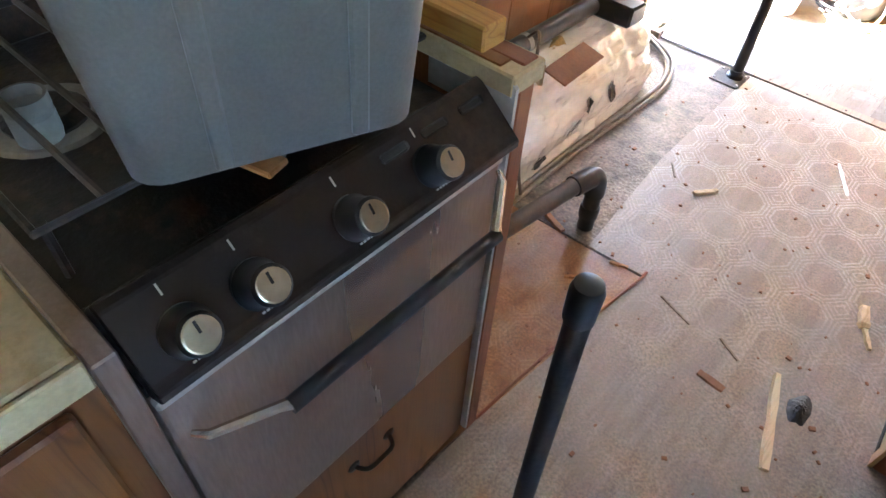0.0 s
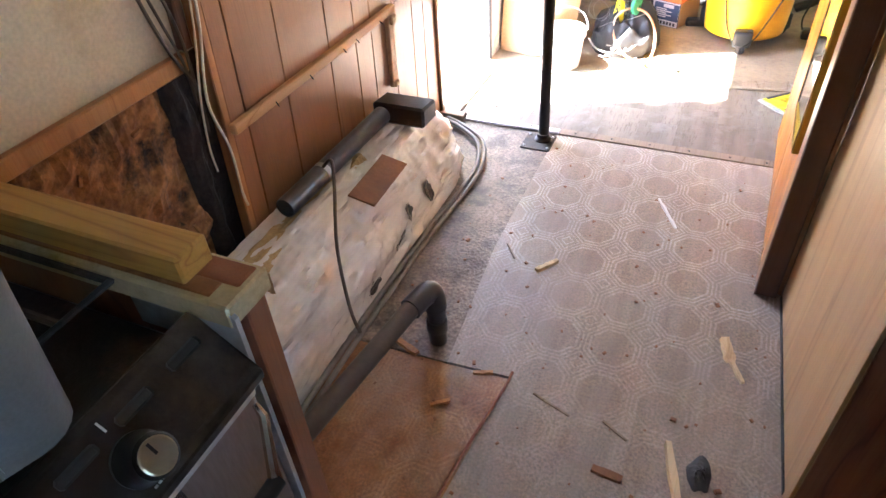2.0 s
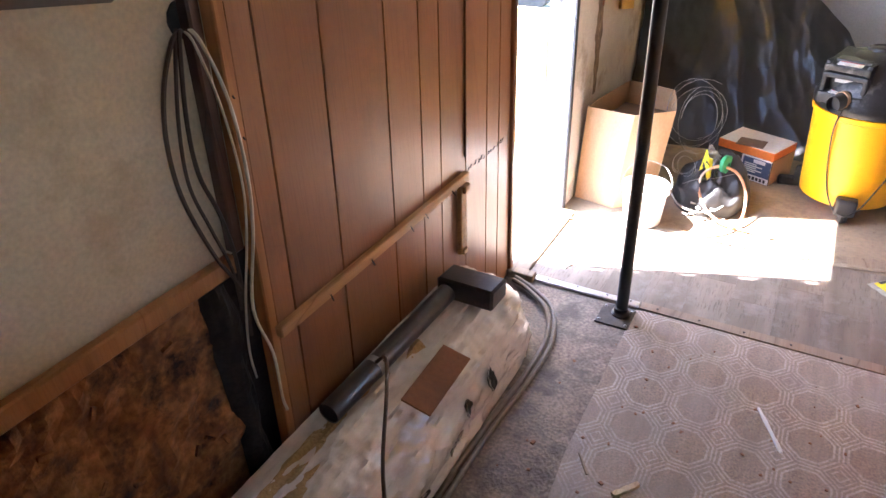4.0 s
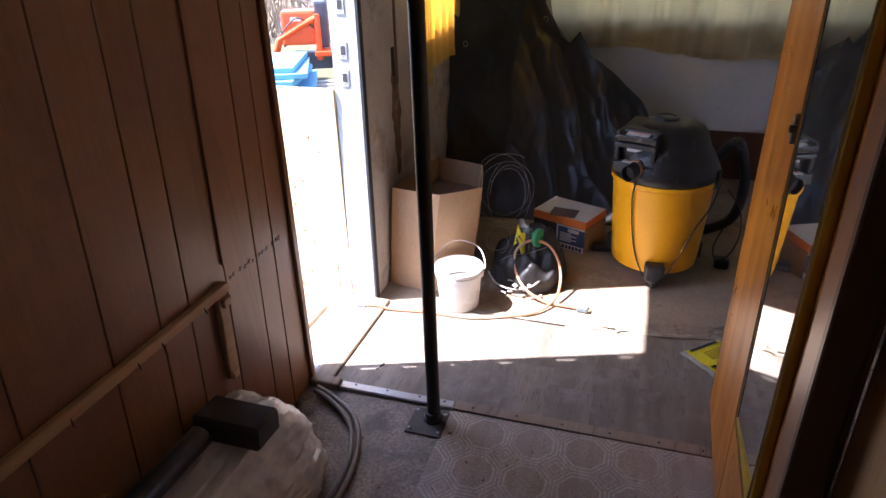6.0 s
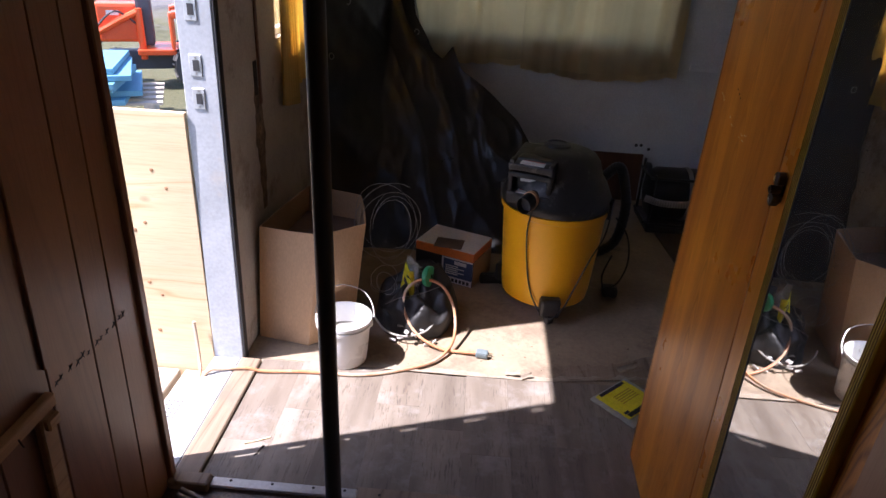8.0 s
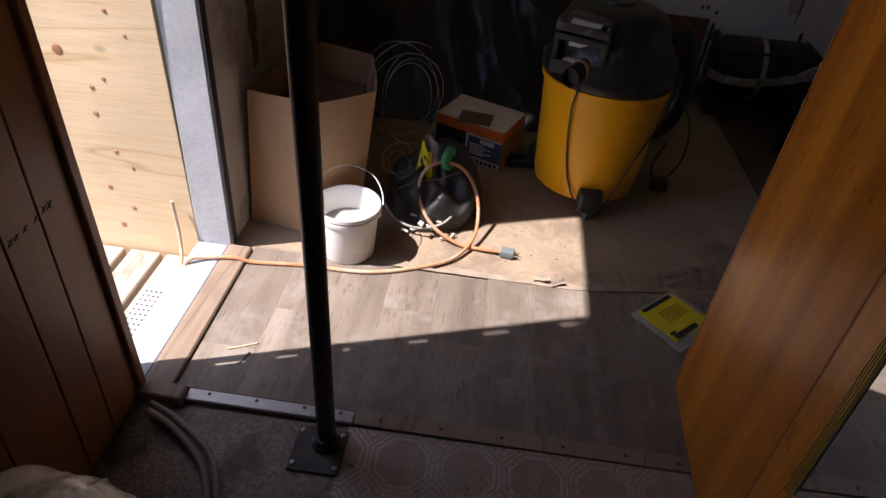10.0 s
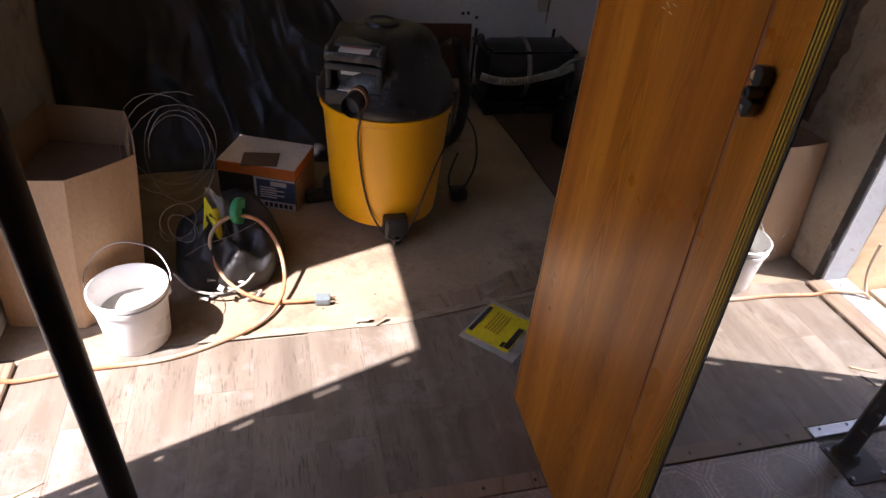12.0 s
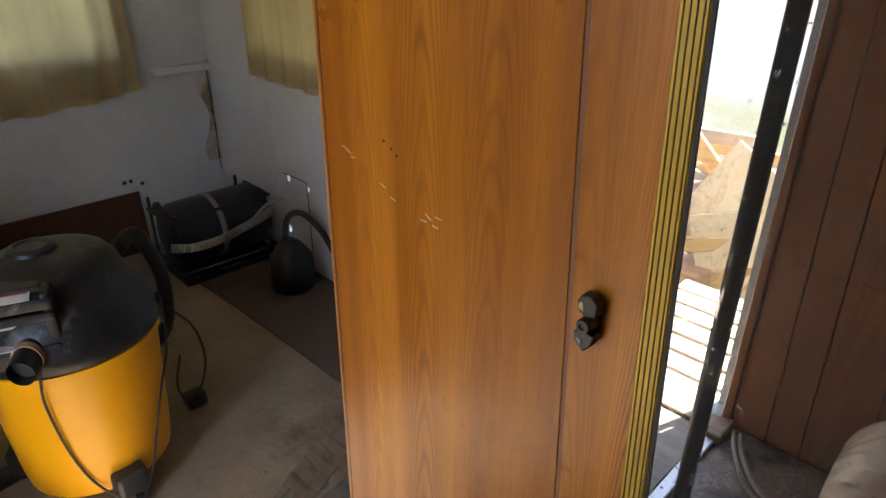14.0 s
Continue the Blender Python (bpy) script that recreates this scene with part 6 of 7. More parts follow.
# shop vacuum
VC = Vector((1.178, 1.340, 0))
vac = thing("shop_vacuum", "yellow and black wet-dry shop vacuum", "vacuum", (VC.x, VC.y, 0))
part("tub", lathe(VC, [(0.185, 0.045), (0.198, 0.052), (0.204, 0.09), (0.228, 0.405), (0.238, 0.410), (0.239, 0.428), (0.230, 0.430)], 56), "yellow", vac, "yellow plastic tub", True)
lid = part("lid", lathe(VC, [(0.20, 0.4305), (0.236, 0.431), (0.241, 0.437), (0.243, 0.462), (0.234, 0.478), (0.216, 0.512), (0.200, 0.535), (0.188, 0.548), (0.180, 0.570), (0.168, 0.600), (0.148, 0.622), (0.115, 0.634), (0.08, 0.638), (0.04, 0.639)], 56), "dusty_black", vac, "dusty black motor head", True)
part("top_cap", lathe(VC + Vector((-0.02, 0.03, 0.637)), [(0.062, 0), (0.058, 0.010), (0.042, 0.014), (0.038, 0.008), (0.01, 0.008)], 28), "black_plastic", lid, "", True)
vdir = Vector((-0.34, -0.94, 0)).normalized()
vang = math.degrees(math.atan2(vdir.y, vdir.x))
FM = Matrix.Translation(VC) @ pose(0, 0, 0, 0, 0, vang)
hnd = part("front_block", box((0.10, -0.145, 0.47), (0.178, 0.005, 0.625), 0.010, m=FM, seg=2), "black_plastic", vac, "black front handle block")
part("visor", box((0.0, -0.168, -0.014), (0.222, 0.022, 0.012), 0.010, m=FM @ pose(0, 0, 0.628, 0, 8, 0), seg=3), "dusty_black", hnd)
part("grip_bar", box((0.150, -0.166, 0.560), (0.222, 0.022, 0.580), 0.008, m=FM, seg=2), "dusty_black", hnd, "dusty grip bar")
part("post", box((0.13, -0.166, 0.455), (0.214, -0.146, 0.622), 0.008, m=FM, seg=2), "dusty_black", hnd)
part("post", box((0.13, 0.000, 0.455), (0.214, 0.022, 0.622), 0.008, m=FM, seg=2), "dusty_black", hnd)
part("lip", box((0.13, -0.166, 0.462), (0.226, 0.022, 0.505), 0.009, m=FM, seg=2), "dusty_black", hnd)
part("sticker", box((0.160, -0.122, 0.0122), (0.212, -0.022, 0.0136), m=FM @ pose(0, 0, 0.628, 0, 8, 0)), "white_print", hnd, "pale warning sticker")
part("sticker_line", box((0.163, -0.118, 0.0134), (0.182, -0.026, 0.0144), m=FM @ pose(0, 0, 0.628, 0, 8, 0)), "red_print", hnd)
part("sticker", box((0.177, -0.122, 0.538), (0.1795, -0.022, 0.566), m=FM), "white_print", hnd, "pale printed sticker")
part("tag", box((0.17, -0.125, 0.5045), (0.222, -0.035, 0.5075), 0.001, m=FM), "white_print", hnd, "pale paper label")
part("tag_line", box((0.174, -0.12, 0.507), (0.192, -0.04, 0.5085), m=FM), "red_print", hnd)
pd = Vector((-0.55, -0.83, 0)).normalized()
pb = VC + Vector((0, 0, 0.487))
port = part("hose_port", tube([pb + pd * 0.17, pb + pd * 0.225, pb + pd * 0.29 - Vector((0, 0, 0.008))], [0.036, 0.034, 0.031], 20, cap=False), "black_plastic", vac, "black hose port", True)
part("bore", tube([pb + pd * 0.20, pb + pd * 0.262 - Vector((0, 0, 0.005))], [0.026, 0.0285], 18), "dark_print", port)
part("band", tube([pb + pd * 0.226, pb + pd * 0.244], 0.0352, 20), "cardboard", port, "tan label band", True)
for a in (-20, 160, 75):
    q = VC + Vector((math.cos(radians(a)), math.sin(radians(a)), 0)) * 0.237
    part("clip", box((-0.012, -0.028, -0.035), (0.014, 0.028, 0.035), 0.006, m=Matrix.Translation(q + Vector((0, 0, 0.437))) @ pose(0, 0, 0, 0, 0, a), seg=2), "black_plastic", vac, "black lid clip")
for a in (-88, 150, 30):
    d = Vector((math.cos(radians(a)), math.sin(radians(a)), 0))
    q = VC + d * 0.215
    ft = part("caster_foot", box((-0.055, -0.045, 0.028), (0.030, 0.045, 0.105), 0.014, m=Matrix.Translation(q) @ pose(0, 0, 0, 0, 0, a), seg=2), "black_plastic", vac, "black caster foot")
    part("caster", lathe(q + d * 0.012 + Vector((0, 0, 0.022)), [(0.022, -0.014), (0.024, -0.008), (0.024, 0.008), (0.022, 0.014)], 16, m=pose(0, 0, 0, 90, 0, a + 20)), "dusty_black", ft, "", True)
    part("stem", lathe(q + Vector((0, 0, 0.03)), [(0.026, 0), (0.026, 0.055), (0.018, 0.06)], 16), "black_plastic", ft, "", True)
def around(a, r, z):
    return VC + Vector((r * math.cos(radians(a)), r * math.sin(radians(a)), z))
part("power_cord", tube(spline([around(-118, 0.25, 0.49), around(-120, 0.245, 0.44), around(-123, 0.236, 0.36), around(-120, 0.222, 0.22), around(-112, 0.214, 0.11), around(-98, 0.235, 0.045), around(-88, 0.285, 0.05), around(-76, 0.25, 0.075), around(-62, 0.222, 0.14), around(-45, 0.225, 0.25), around(-25, 0.24, 0.33), around(-5, 0.25, 0.40)], 8), 0.0033, 8), "dark_print", vac, "black power cord", True)
vac.location, vac.scale = (1.155, 1.215, 0.0), (0.95, 0.95, 1.10)
hs = thing("vacuum_hose", "black vacuum hose standing coiled behind the vacuum", "hose", (1.5, 1.55, 0))
pts = spline([(1.40, 1.62, 0.03), (1.52, 1.60, 0.12), (1.55, 1.60, 0.30), (1.52, 1.60, 0.45), (1.485, 1.60, 0.515), (1.44, 1.64, 0.46), (1.40, 1.68, 0.36)], 12)
part("hose", tube(pts, [0.026 if i % 2 else 0.023 for i in range(len(pts))], 12), "black_plastic", hs, "", True)
part("cord_loop", tube(spline([(1.44, 1.30, 0.38), (1.50, 1.28, 0.30), (1.52, 1.27, 0.18), (1.49, 1.26, 0.08), (1.44, 1.27, 0.04), (1.42, 1.28, 0.10), (1.45, 1.29, 0.20)], 8), 0.004, 6), "dark_print", hs, "", True)
part("tool_foot", box((1.43, 1.25, 0.0), (1.50, 1.31, 0.05), 0.015, seg=2), "dusty_black", hs)

# yellow packet
pk = thing("yellow_packet", "clear plastic packet with a yellow printed card on the floor", "packet", (1.38, 0.5, 0))
PM = pose(1.408, 0.506, 0.003, 0, 0, 43)
part("pouch", sheet(lambda u, v: PM @ Vector(((u - 0.5) * 0.205, (v - 0.5) * 0.185, 0.003 + 0.004 * noise.noise(Vector((u * 5, v * 5, 0))))), 14, 12, 0.0015), "clear_bag", pk)
part("card", sheet(lambda u, v: PM @ Vector(((u - 0.5) * 0.165, (v - 0.42) * 0.145, 0.0085 + 0.003 * noise.noise(Vector((u * 5, v * 5, 0))))), 12, 10, 0.001), "yellow_print", pk, "yellow printed card")
for k, (u0, u1, v0, v1) in enumerate([(0.08, 0.7, 0.02, 0.14), (0.1, 0.9, 0.90, 0.99)] + [(0.3, 0.85, 0.42 + q * 0.07, 0.45 + q * 0.07) for q in range(5)] + [(0.06, 0.2, 0.15, 0.22)]):
    part("print_bar", box((-0.0825 + 0.165 * u0, -0.061 + 0.145 * v0, 0.0105), (-0.0825 + 0.165 * u1, -0.061 + 0.145 * v1, 0.0118), m=PM), "dark_print" if k in (0, 1, 7) else "gold", pk)

# tarp over the corner
def tarp_top(x):
    ks = [(-0.02, 1.75), (0.20, 1.78), (0.36, 1.35), (0.44, 1.07), (0.54, 0.90), (0.60, 0.865), (0.645, 0.93), (0.70, 0.82), (0.86, 0.72), (1.02, 0.585), (1.14, 0.42), (1.22, 0.30)]
    for (a, p), (b, q) in zip(ks, ks[1:]):
        if x <= b:
            return p + (q - p) * (x - a) / (b - a)
    return 0.3
def tarpf(u, v):
    x = 0.012 + u * 1.20
    h = tarp_top(x)
    z = h * v
    y = 1.56 + 0.72 * (z / 1.2) ** 0.85 * (0.30 + 0.70 * min(1.0, x / 0.30)) + 0.10 * u
    d = x * 0.9 + z * 0.42
    ph = d * 15 + 2.2 * noise.noise(Vector((x * 3, z * 2, 0)))
    soft = 0.5 + 0.5 * noise.noise(Vector((x * 2.6, z * 2.2, 11)))
    fold = 0.055 * soft * (1 - abs(math.sin(ph)) ** 0.8) - 0.012 + 0.030 * (0.4 - abs(noise.noise(Vector((x * 5 + z * 3, z * 4 - x * 2, 1))))) + 0.016 * (0.4 - abs(noise.noise(Vector((d * 13, z * 6 - x * 5, 6))))) + 0.006 * noise.noise(Vector((x * 26, z * 14, 2)))
    x2 = x + 0.02 * noise.noise(Vector((x * 4, z * 5, 7)))
    return Vector((max(0.006, x2), min(2.57, y - fold * (0.4 + 0.6 * v)), z))
tp = thing("black_tarp", "large black plastic sheet draped over a corner pile", "tarp", (0.5, 2.0, 0))
part("sheet", sheet(tarpf, 140, 110), "tarp", tp, "", True)
part("back_fall", sheet(lambda u, v: Vector((tarpf(u, 1.0).x, tarpf(u, 1.0).y + (2.575 - tarpf(u, 1.0).y) * v, tarpf(u, 1.0).z - 0.12 * v)), 90, 6), "tarp", tp, "", True)
for x, zz in ((0.13, 1.14), (0.45, 0.99), (0.075, 0.90)):
    y = tarpf((x - 0.012) / 1.2, min(1, zz / tarp_top(x))).y
    part("eyelet", tube([Vector((x + 0.012 * math.cos(a), y - 0.012, zz + 0.014 * math.sin(a))) for a in (k * math.pi / 6 for k in range(13))], 0.0025, 6), "wire", tp, "metal eyelet")
part("loose_corner", sheet(lambda u, v: Vector((0.05 + 0.10 * u, 1.98 - 0.02 * math.sin(u * 4) + 0.03 * v, 0.87 + 0.06 * v + 0.03 * u)), 8, 6, 0.003), "tarp", tp)

# curtains
def curtain(name, fn, mat, label):
    top = fn(0.5, 0.0)
    ob = thing(name, label, "curtain", (top.x, top.y, fn(0.5, 1.0).z))
    part("cloth", sheet(lambda u, v: fn(u, v * 0.97), 120, 14, 0.002), mat, ob, "", True)
    part("hem", sheet(lambda u, v: fn(u, 0.965 + 0.035 * v), 120, 2, 0.005), mat, ob, "", True)
    return ob
def front_curtain(x0, x1, z0, sag, seed):
    def fn(u, v):
        x = x0 + (x1 - x0) * u
        pl = 0.016 * math.sin(u * 46 * (x1 - x0) + 1.7 * math.sin(u * 9 + seed)) + 0.008 * noise.noise(Vector((u * 30, v, seed)))
        zb = z0 + sag * math.sin(u * math.pi) + 0.010 * noise.noise(Vector((u * 7, 0, seed)))
        return Vector((x + 0.01 * v, 2.555 + pl * (0.5 + 0.5 * v), 1.74 + (zb - 1.74) * v))
    return fn
curtain("curtain_cream", front_curtain(0.30, 1.02, 0.795, -0.01, 1.0), "curtain_cream", "dirty cream curtain across the front window")
curtain("curtain_cream", front_curtain(1.02, 1.93, 0.775, -0.045, 4.0), "curtain_cream", "dirty cream curtain across the front window")
curtain("curtain_yellow", lambda u, v: Vector((0.035 + 0.014 * math.sin(u * 34) * (0.5 + 0.5 * v), 1.185 + 0.155 * u - 0.02 * v * (1 - u), 1.74 + (0.81 - 0.03 * u - 1.74) * v)), "curtain_yellow", "bright yellow curtain glowing in the sun")
curtain("curtain_yellow", lambda u, v: Vector((0.03 + 0.012 * math.sin(u * 30), 1.352 + 0.53 * u, 1.74 + (0.86 - 1.74) * v)), "curtain_yellow", "bright yellow curtain glowing in the sun")
curtain("curtain_gold", lambda u, v: Vector((2.272 - 0.012 * math.sin(u * 40) * (0.4 + 0.6 * v), 2.14 - 0.92 * u, 1.74 + (0.865 - 0.03 * u - 1.74) * v)), "curtain_gold", "faded gold curtain at the side window")
solid("curtain_rod", tube([(0.10, 2.55, 1.75), (2.0, 2.55, 1.75)], 0.006, 8), "wire", "thin curtain rod over the front window", "curtain rod", smooth=True)
solid("wall_batten", box((2.02, 2.575, 0.815), (2.298, 2.6, 0.852), 0.003), "white_wall", "white batten across the wall corner", "trim", kind=STRUCT)
def split(u, v):
    z = 0.30 + 0.56 * v
    w = 0.004 + 0.010 * max(0, noise.noise(Vector((3, z * 14, 0))))
    x = 2.288 + 0.010 * noise.noise(Vector((0, z * 7, 2)))
    return Vector((x + (u - 0.5) * w, 2.5975, z))
solid("corner_crack", sheet(split, 2, 60, 0.002), "rot", "thin dark split along the wall corner", "crack", kind=STRUCT)
def mould(u, v):
    z = 0.36 + 0.45 * v
    w = 0.05 + 0.06 * noise.noise(Vector((1, z * 6, 3)))
    return Vector((2.298 - max(0.004, w) * u, 2.5982, z))
solid("mould_stain", sheet(mould, 6, 30, 0.0006), "dirty_wall", "brown mould stain in the wall corner", "stain", kind=STRUCT)
for x, zz in ((1.80, 0.345), (1.83, 0.347), (1.88, 0.325)):
    solid("wall_hole", lathe((x, 2.5995, zz), [(0.010, 0), (0.008, 0.0015)], 10, m=pose(0, 0, 0, 90, 0, 0)), "dark_print", "small dark hole in the white wall", "hole", group="holes in the front wall")
solid("lean_board", box((-0.42, -0.008, 0), (0.30, 0.008, 0.30), 0.002, m=pose(1.55, 2.56, -0.003, -4, 0, 0)), "dark_trim", "dark board leaning on the front wall", "board")

# black tank in the corner
tank = thing("black_tank", "black plastic tank strapped in a pipe frame", "tank", (2.03, 2.2, 0))
part("drum", lathe((2.045, 2.22, 0.185), [(0.10, -0.235), (0.13, -0.225), (0.148, -0.19), (0.150, 0.19), (0.13, 0.225), (0.10, 0.235)], 28, m=pose(0, 0, 0, 0, 90, 0)), "black_plastic", tank, "", True)
part("strap", lathe((2.02, 2.22, 0.185), [(0.152, -0.012), (0.1535, -0.010), (0.1535, 0.010), (0.152, 0.012)], 28, m=pose(0, 0, 0, 0, 90, 0), closed=False), "ribbed", tank, "grey strap", True)
for z0, y0 in ((0.31, 2.085), (0.06, 2.06)):
    part("frame_rail", tube(spline([(1.78, 2.30, z0), (1.785, y0 + 0.02, z0), (1.82, y0, z0), (2.22, y0, z0), (2.26, y0 + 0.03, z0), (2.265, 2.32, z0)], 5), 0.008, 8), "dusty_black", tank, "thin black frame rail", True)
part("skid", box((1.80, 2.05, -0.003), (2.26, 2.38, 0.035), 0.006), "dusty_black", tank)
for x in (1.81, 2.24):
    part("frame_post", tube([(x, 2.07, 0.0), (x, 2.085, 0.33)], 0.008, 8), "dusty_black", tank, "", True)
    part("frame_post", tube([(x, 2.36, 0.0), (x, 2.36, 0.34)], 0.008, 8), "dusty_black", tank, "", True)
part("valve", lathe((1.80, 2.24, 0.30), [(0.02, 0), (0.022, 0.03), (0.012, 0.05)], 12), "dusty_black", tank, "", True)
ch = thing("corrugated_hose", "grey corrugated hose lying across the tank frame", "hose", (2.0, 2.0, 0.2))
pts = spline([(1.76, 2.055, 0.205), (1.84, 2.03, 0.19), (1.95, 2.02, 0.19), (2.06, 2.01, 0.215), (2.15, 1.98, 0.255), (2.20, 1.96, 0.285)], 16)
part("hose", tube(pts, [0.021 if i % 2 else 0.0165 for i in range(len(pts))], 12), "ribbed", ch, "", True)
part("pipe", tube(spline([(2.0, 2.05, 0.175), (2.1, 2.03, 0.21), (2.2, 2.0, 0.30), (2.27, 1.96, 0.33)], 6), 0.008, 8), "ribbed", ch, "", True)
jug = thing("dark_jug", "dark plastic jug with a curved hose in the corner", "jug", (2.13, 1.72, 0))
part("body", lathe((2.14, 1.73, 0.003), [(0.085, 0), (0.095, 0.01), (0.10, 0.09), (0.09, 0.16), (0.05, 0.215), (0.025, 0.235)], 24), "dusty_black", jug, "", True)
part("hose", tube(spline([(2.13, 1.74, 0.23), (2.15, 1.74, 0.33), (2.21, 1.72, 0.34), (2.26, 1.66, 0.26), (2.28, 1.60, 0.16)], 6), 0.013, 10), "dusty_black", jug, "", True)

bm = bmesh.new()
def ring(pts):
    vs = [bm.verts.new(p) for p in pts]
    for p, q in zip(vs, vs[1:] + vs[:1]):
        bm.edges.new((p, q))
ring([(2.302, 1.72, 0.05), (2.302, 2.04, 0.05), (2.302, 2.04, 0.47), (2.302, 1.72, 0.47)])
for y, zz, r in ((1.955, 0.416, 0.013), (1.80, 0.402, 0.012), (1.985, 0.155, 0.014), (1.945, 0.117, 0.008), (1.915, 0.108, 0.008)):
    ring([(2.302, y + r * math.cos(a), zz + 1.35 * r * math.sin(a)) for a in (k * math.pi / 6 for k in range(12))])
bmesh.ops.triangle_fill(bm, use_beauty=True, edges=bm.edges[:])
ex = bmesh.ops.extrude_face_region(bm, geom=bm.faces[:])
bmesh.ops.translate(bm, vec=(0.02, 0, 0), verts=[g for g in ex["geom"] if isinstance(g, bmesh.types.BMVert)])
solid("wall_right_patch", bm, "white_wall", "white access panel with small bright holes through it", "wall", kind=STRUCT)
solid("wall_right_apron", box((2.30, 1.72, 0.47), (2.36, 2.04, 0.95)), "white_wall", "white wall below the side window", "wall", kind=STRUCT)
solid("wall_right_foot", box((2.30, 1.72, -0.10), (2.36, 2.04, 0.05)), "white_wall", "white wall foot below the access panel", "wall", kind=STRUCT)
for lo, hi in (((2.2965, 1.80, 0.432), (2.2995, 2.0, 0.435)), ((2.2965, 1.80, 0.10), (2.2995, 1.803, 0.432))):
    solid("panel_joint", box(lo, hi), "dark_print", "thin dark joint round the access panel", "trim", kind=STRUCT)

# ---- yard ----
for k in range(6):
    bm = box((-0.95, -0.6, 0), (0.95, 0.6, 0.062), 0.004)
    z0 = -0.44 + k * 0.068
    bmesh.ops.transform(bm, matrix=pose(-4.22 + 0.09 * math.sin(k * 2.1), 5.80 + 0.10 * math.sin(k * 1.3), z0, 0, 0, 20 + 7 * math.sin(k * 1.9)), verts=bm.verts[:])
    solid("foam_board", bm, "foam", "light blue rigid foam board in a stack", "foam board", group="stack of foam boards")
pal = thing("pallet", "wooden pallet below the foam boards", "pallet", (-4.05, 5.88, -0.8))
QM = pose(-4.05, 5.88, -0.8, 0, 0, 24)
for k in range(5):
    part("slat", box((-1.1, -0.55 + k * 0.25, 0.33), (1.1, -0.43 + k * 0.25, 0.357), m=QM), "deck", pal)
for k in range(3):
    part("runner", box((-1.0 + k * 0.95, -0.55, 0), (-0.9 + k * 0.95, 0.57, 0.33), m=QM), "deck", pal)

tr = thing("tractor", "orange compact tractor with loader standing on gravel", "tractor", (-4.0, 8.7, -0.8))
TT = pose(-4.02, 8.25, -0.8, 0, 0, 24) @ Matrix.Scale(0.75, 4)


def up(p):
    """The tall narrow build of the tractor's body above its axles."""
    return Vector((p[0] * 0.78 if p[0] < 0 else p[0], p[1], 0.3 + (p[2] - 0.3) * 1.75))


def tb(name, lo, hi, mat, parent=None, bevel=0.02, label=""):
    return part(name, box(up(lo), up(hi), bevel, m=TT, seg=2), mat, parent or tr, label)


def wheel(x, y, r, w, lugs):
    ctr = TT @ Vector((x, y, r))
    m = TT.to_3x3().to_4x4() @ pose(0, 0, 0, 90, 0, 0)
    t = part("wheel", lathe(ctr, [(r * 0.62, -w * 0.42), (r * 0.9, -w * 0.5), (r * 0.97, -w * 0.35), (r * 0.97, w * 0.35), (r * 0.9, w * 0.5), (r * 0.62, w * 0.42)], 36, m=m), "tyre", tr, "dusty tyre with lugs", True)
    part("rim", lathe(ctr, [(r * 0.60, -w * 0.36), (r * 0.62, -w * 0.30), (r * 0.62, w * 0.30), (r * 0.60, w * 0.36)], 28, m=m), "tractor_orange", t, "orange rim")
    part("hub", lathe(ctr, [(r * 0.2, -w * 0.45), (r * 0.22, 0), (r * 0.2, w * 0.45)], 14, m=m), "tractor_dark", t)
    for k in range(lugs):
        a = 2 * math.pi * k / lugs
        q = Matrix.Translation(ctr) @ m @ pose(0, 0, 0, 0, 0, math.degrees(a)) @ pose(r * 0.98, 0, 0, 22 if k % 2 else -22, 0, 0)
        part("lug", box((-0.02, -0.02, -w * 0.48), (0.028, 0.02, w * 0.48), m=q), "tyre", t)


wheel(0.75, -0.55, 0.46, 0.30, 18)
wheel(0.75, 0.55, 0.46, 0.30, 18)
wheel(-0.75, -0.48, 0.31, 0.20, 14)
wheel(-0.75, 0.48, 0.31, 0.20, 14)
tb("chassis", (-1.1, -0.16, 0.32), (1.0, 0.16, 0.52), "tractor_dark")
hood = tb("hood", (-1.25, -0.26, 0.62), (-0.32, 0.26, 1.02), "tractor_orange", bevel=0.06, label="orange hood")
tb("grille", (-1.27, -0.20, 0.60), (-1.20, 0.20, 0.95), "tractor_dark", hood)
for s in (-0.13, 0.13):
    tb("headlight", (-1.285, s - 0.06, 0.80), (-1.26, s + 0.06, 0.88), "chrome", hood)
tb("side_mark", (-1.0, -0.265, 0.90), (-0.72, -0.259, 0.95), "white_print", hood, 0.0)
tb("dash", (-0.34, -0.25, 0.58), (0.0, 0.25, 1.12), "tractor_dark", bevel=0.05)
tb("floor_step", (-0.40, -0.50, 0.50), (0.42, 0.50, 0.56), "tractor_orange", bevel=0.02)
for s in (-1, 1):
    tb("fender", (0.35, s * 0.55 - 0.17, 0.90), (1.12, s * 0.55 + 0.17, 0.97), "tractor_orange", bevel=0.03)
    tb("fender_front", (0.30, s * 0.55 - 0.17, 0.58), (0.37, s * 0.55 + 0.17, 0.96), "tractor_orange", bevel=0.03)
tb("seat", (0.45, -0.22, 0.86), (0.85, 0.22, 0.96), "tractor_dark", bevel=0.04)
tb("backrest", (0.82, -0.21, 0.95), (0.92, 0.21, 1.30), "tractor_dark", bevel=0.04)
part("steering_wheel", tube([TT @ up((0.05 + 0.10 * math.cos(a) * 0.6, 0.17 * math.sin(a), 1.20 - 0.10 * math.cos(a) * 0.5)) for a in (k * math.pi / 10 for k in range(21))], 0.012, 6), "black_plastic", tr)
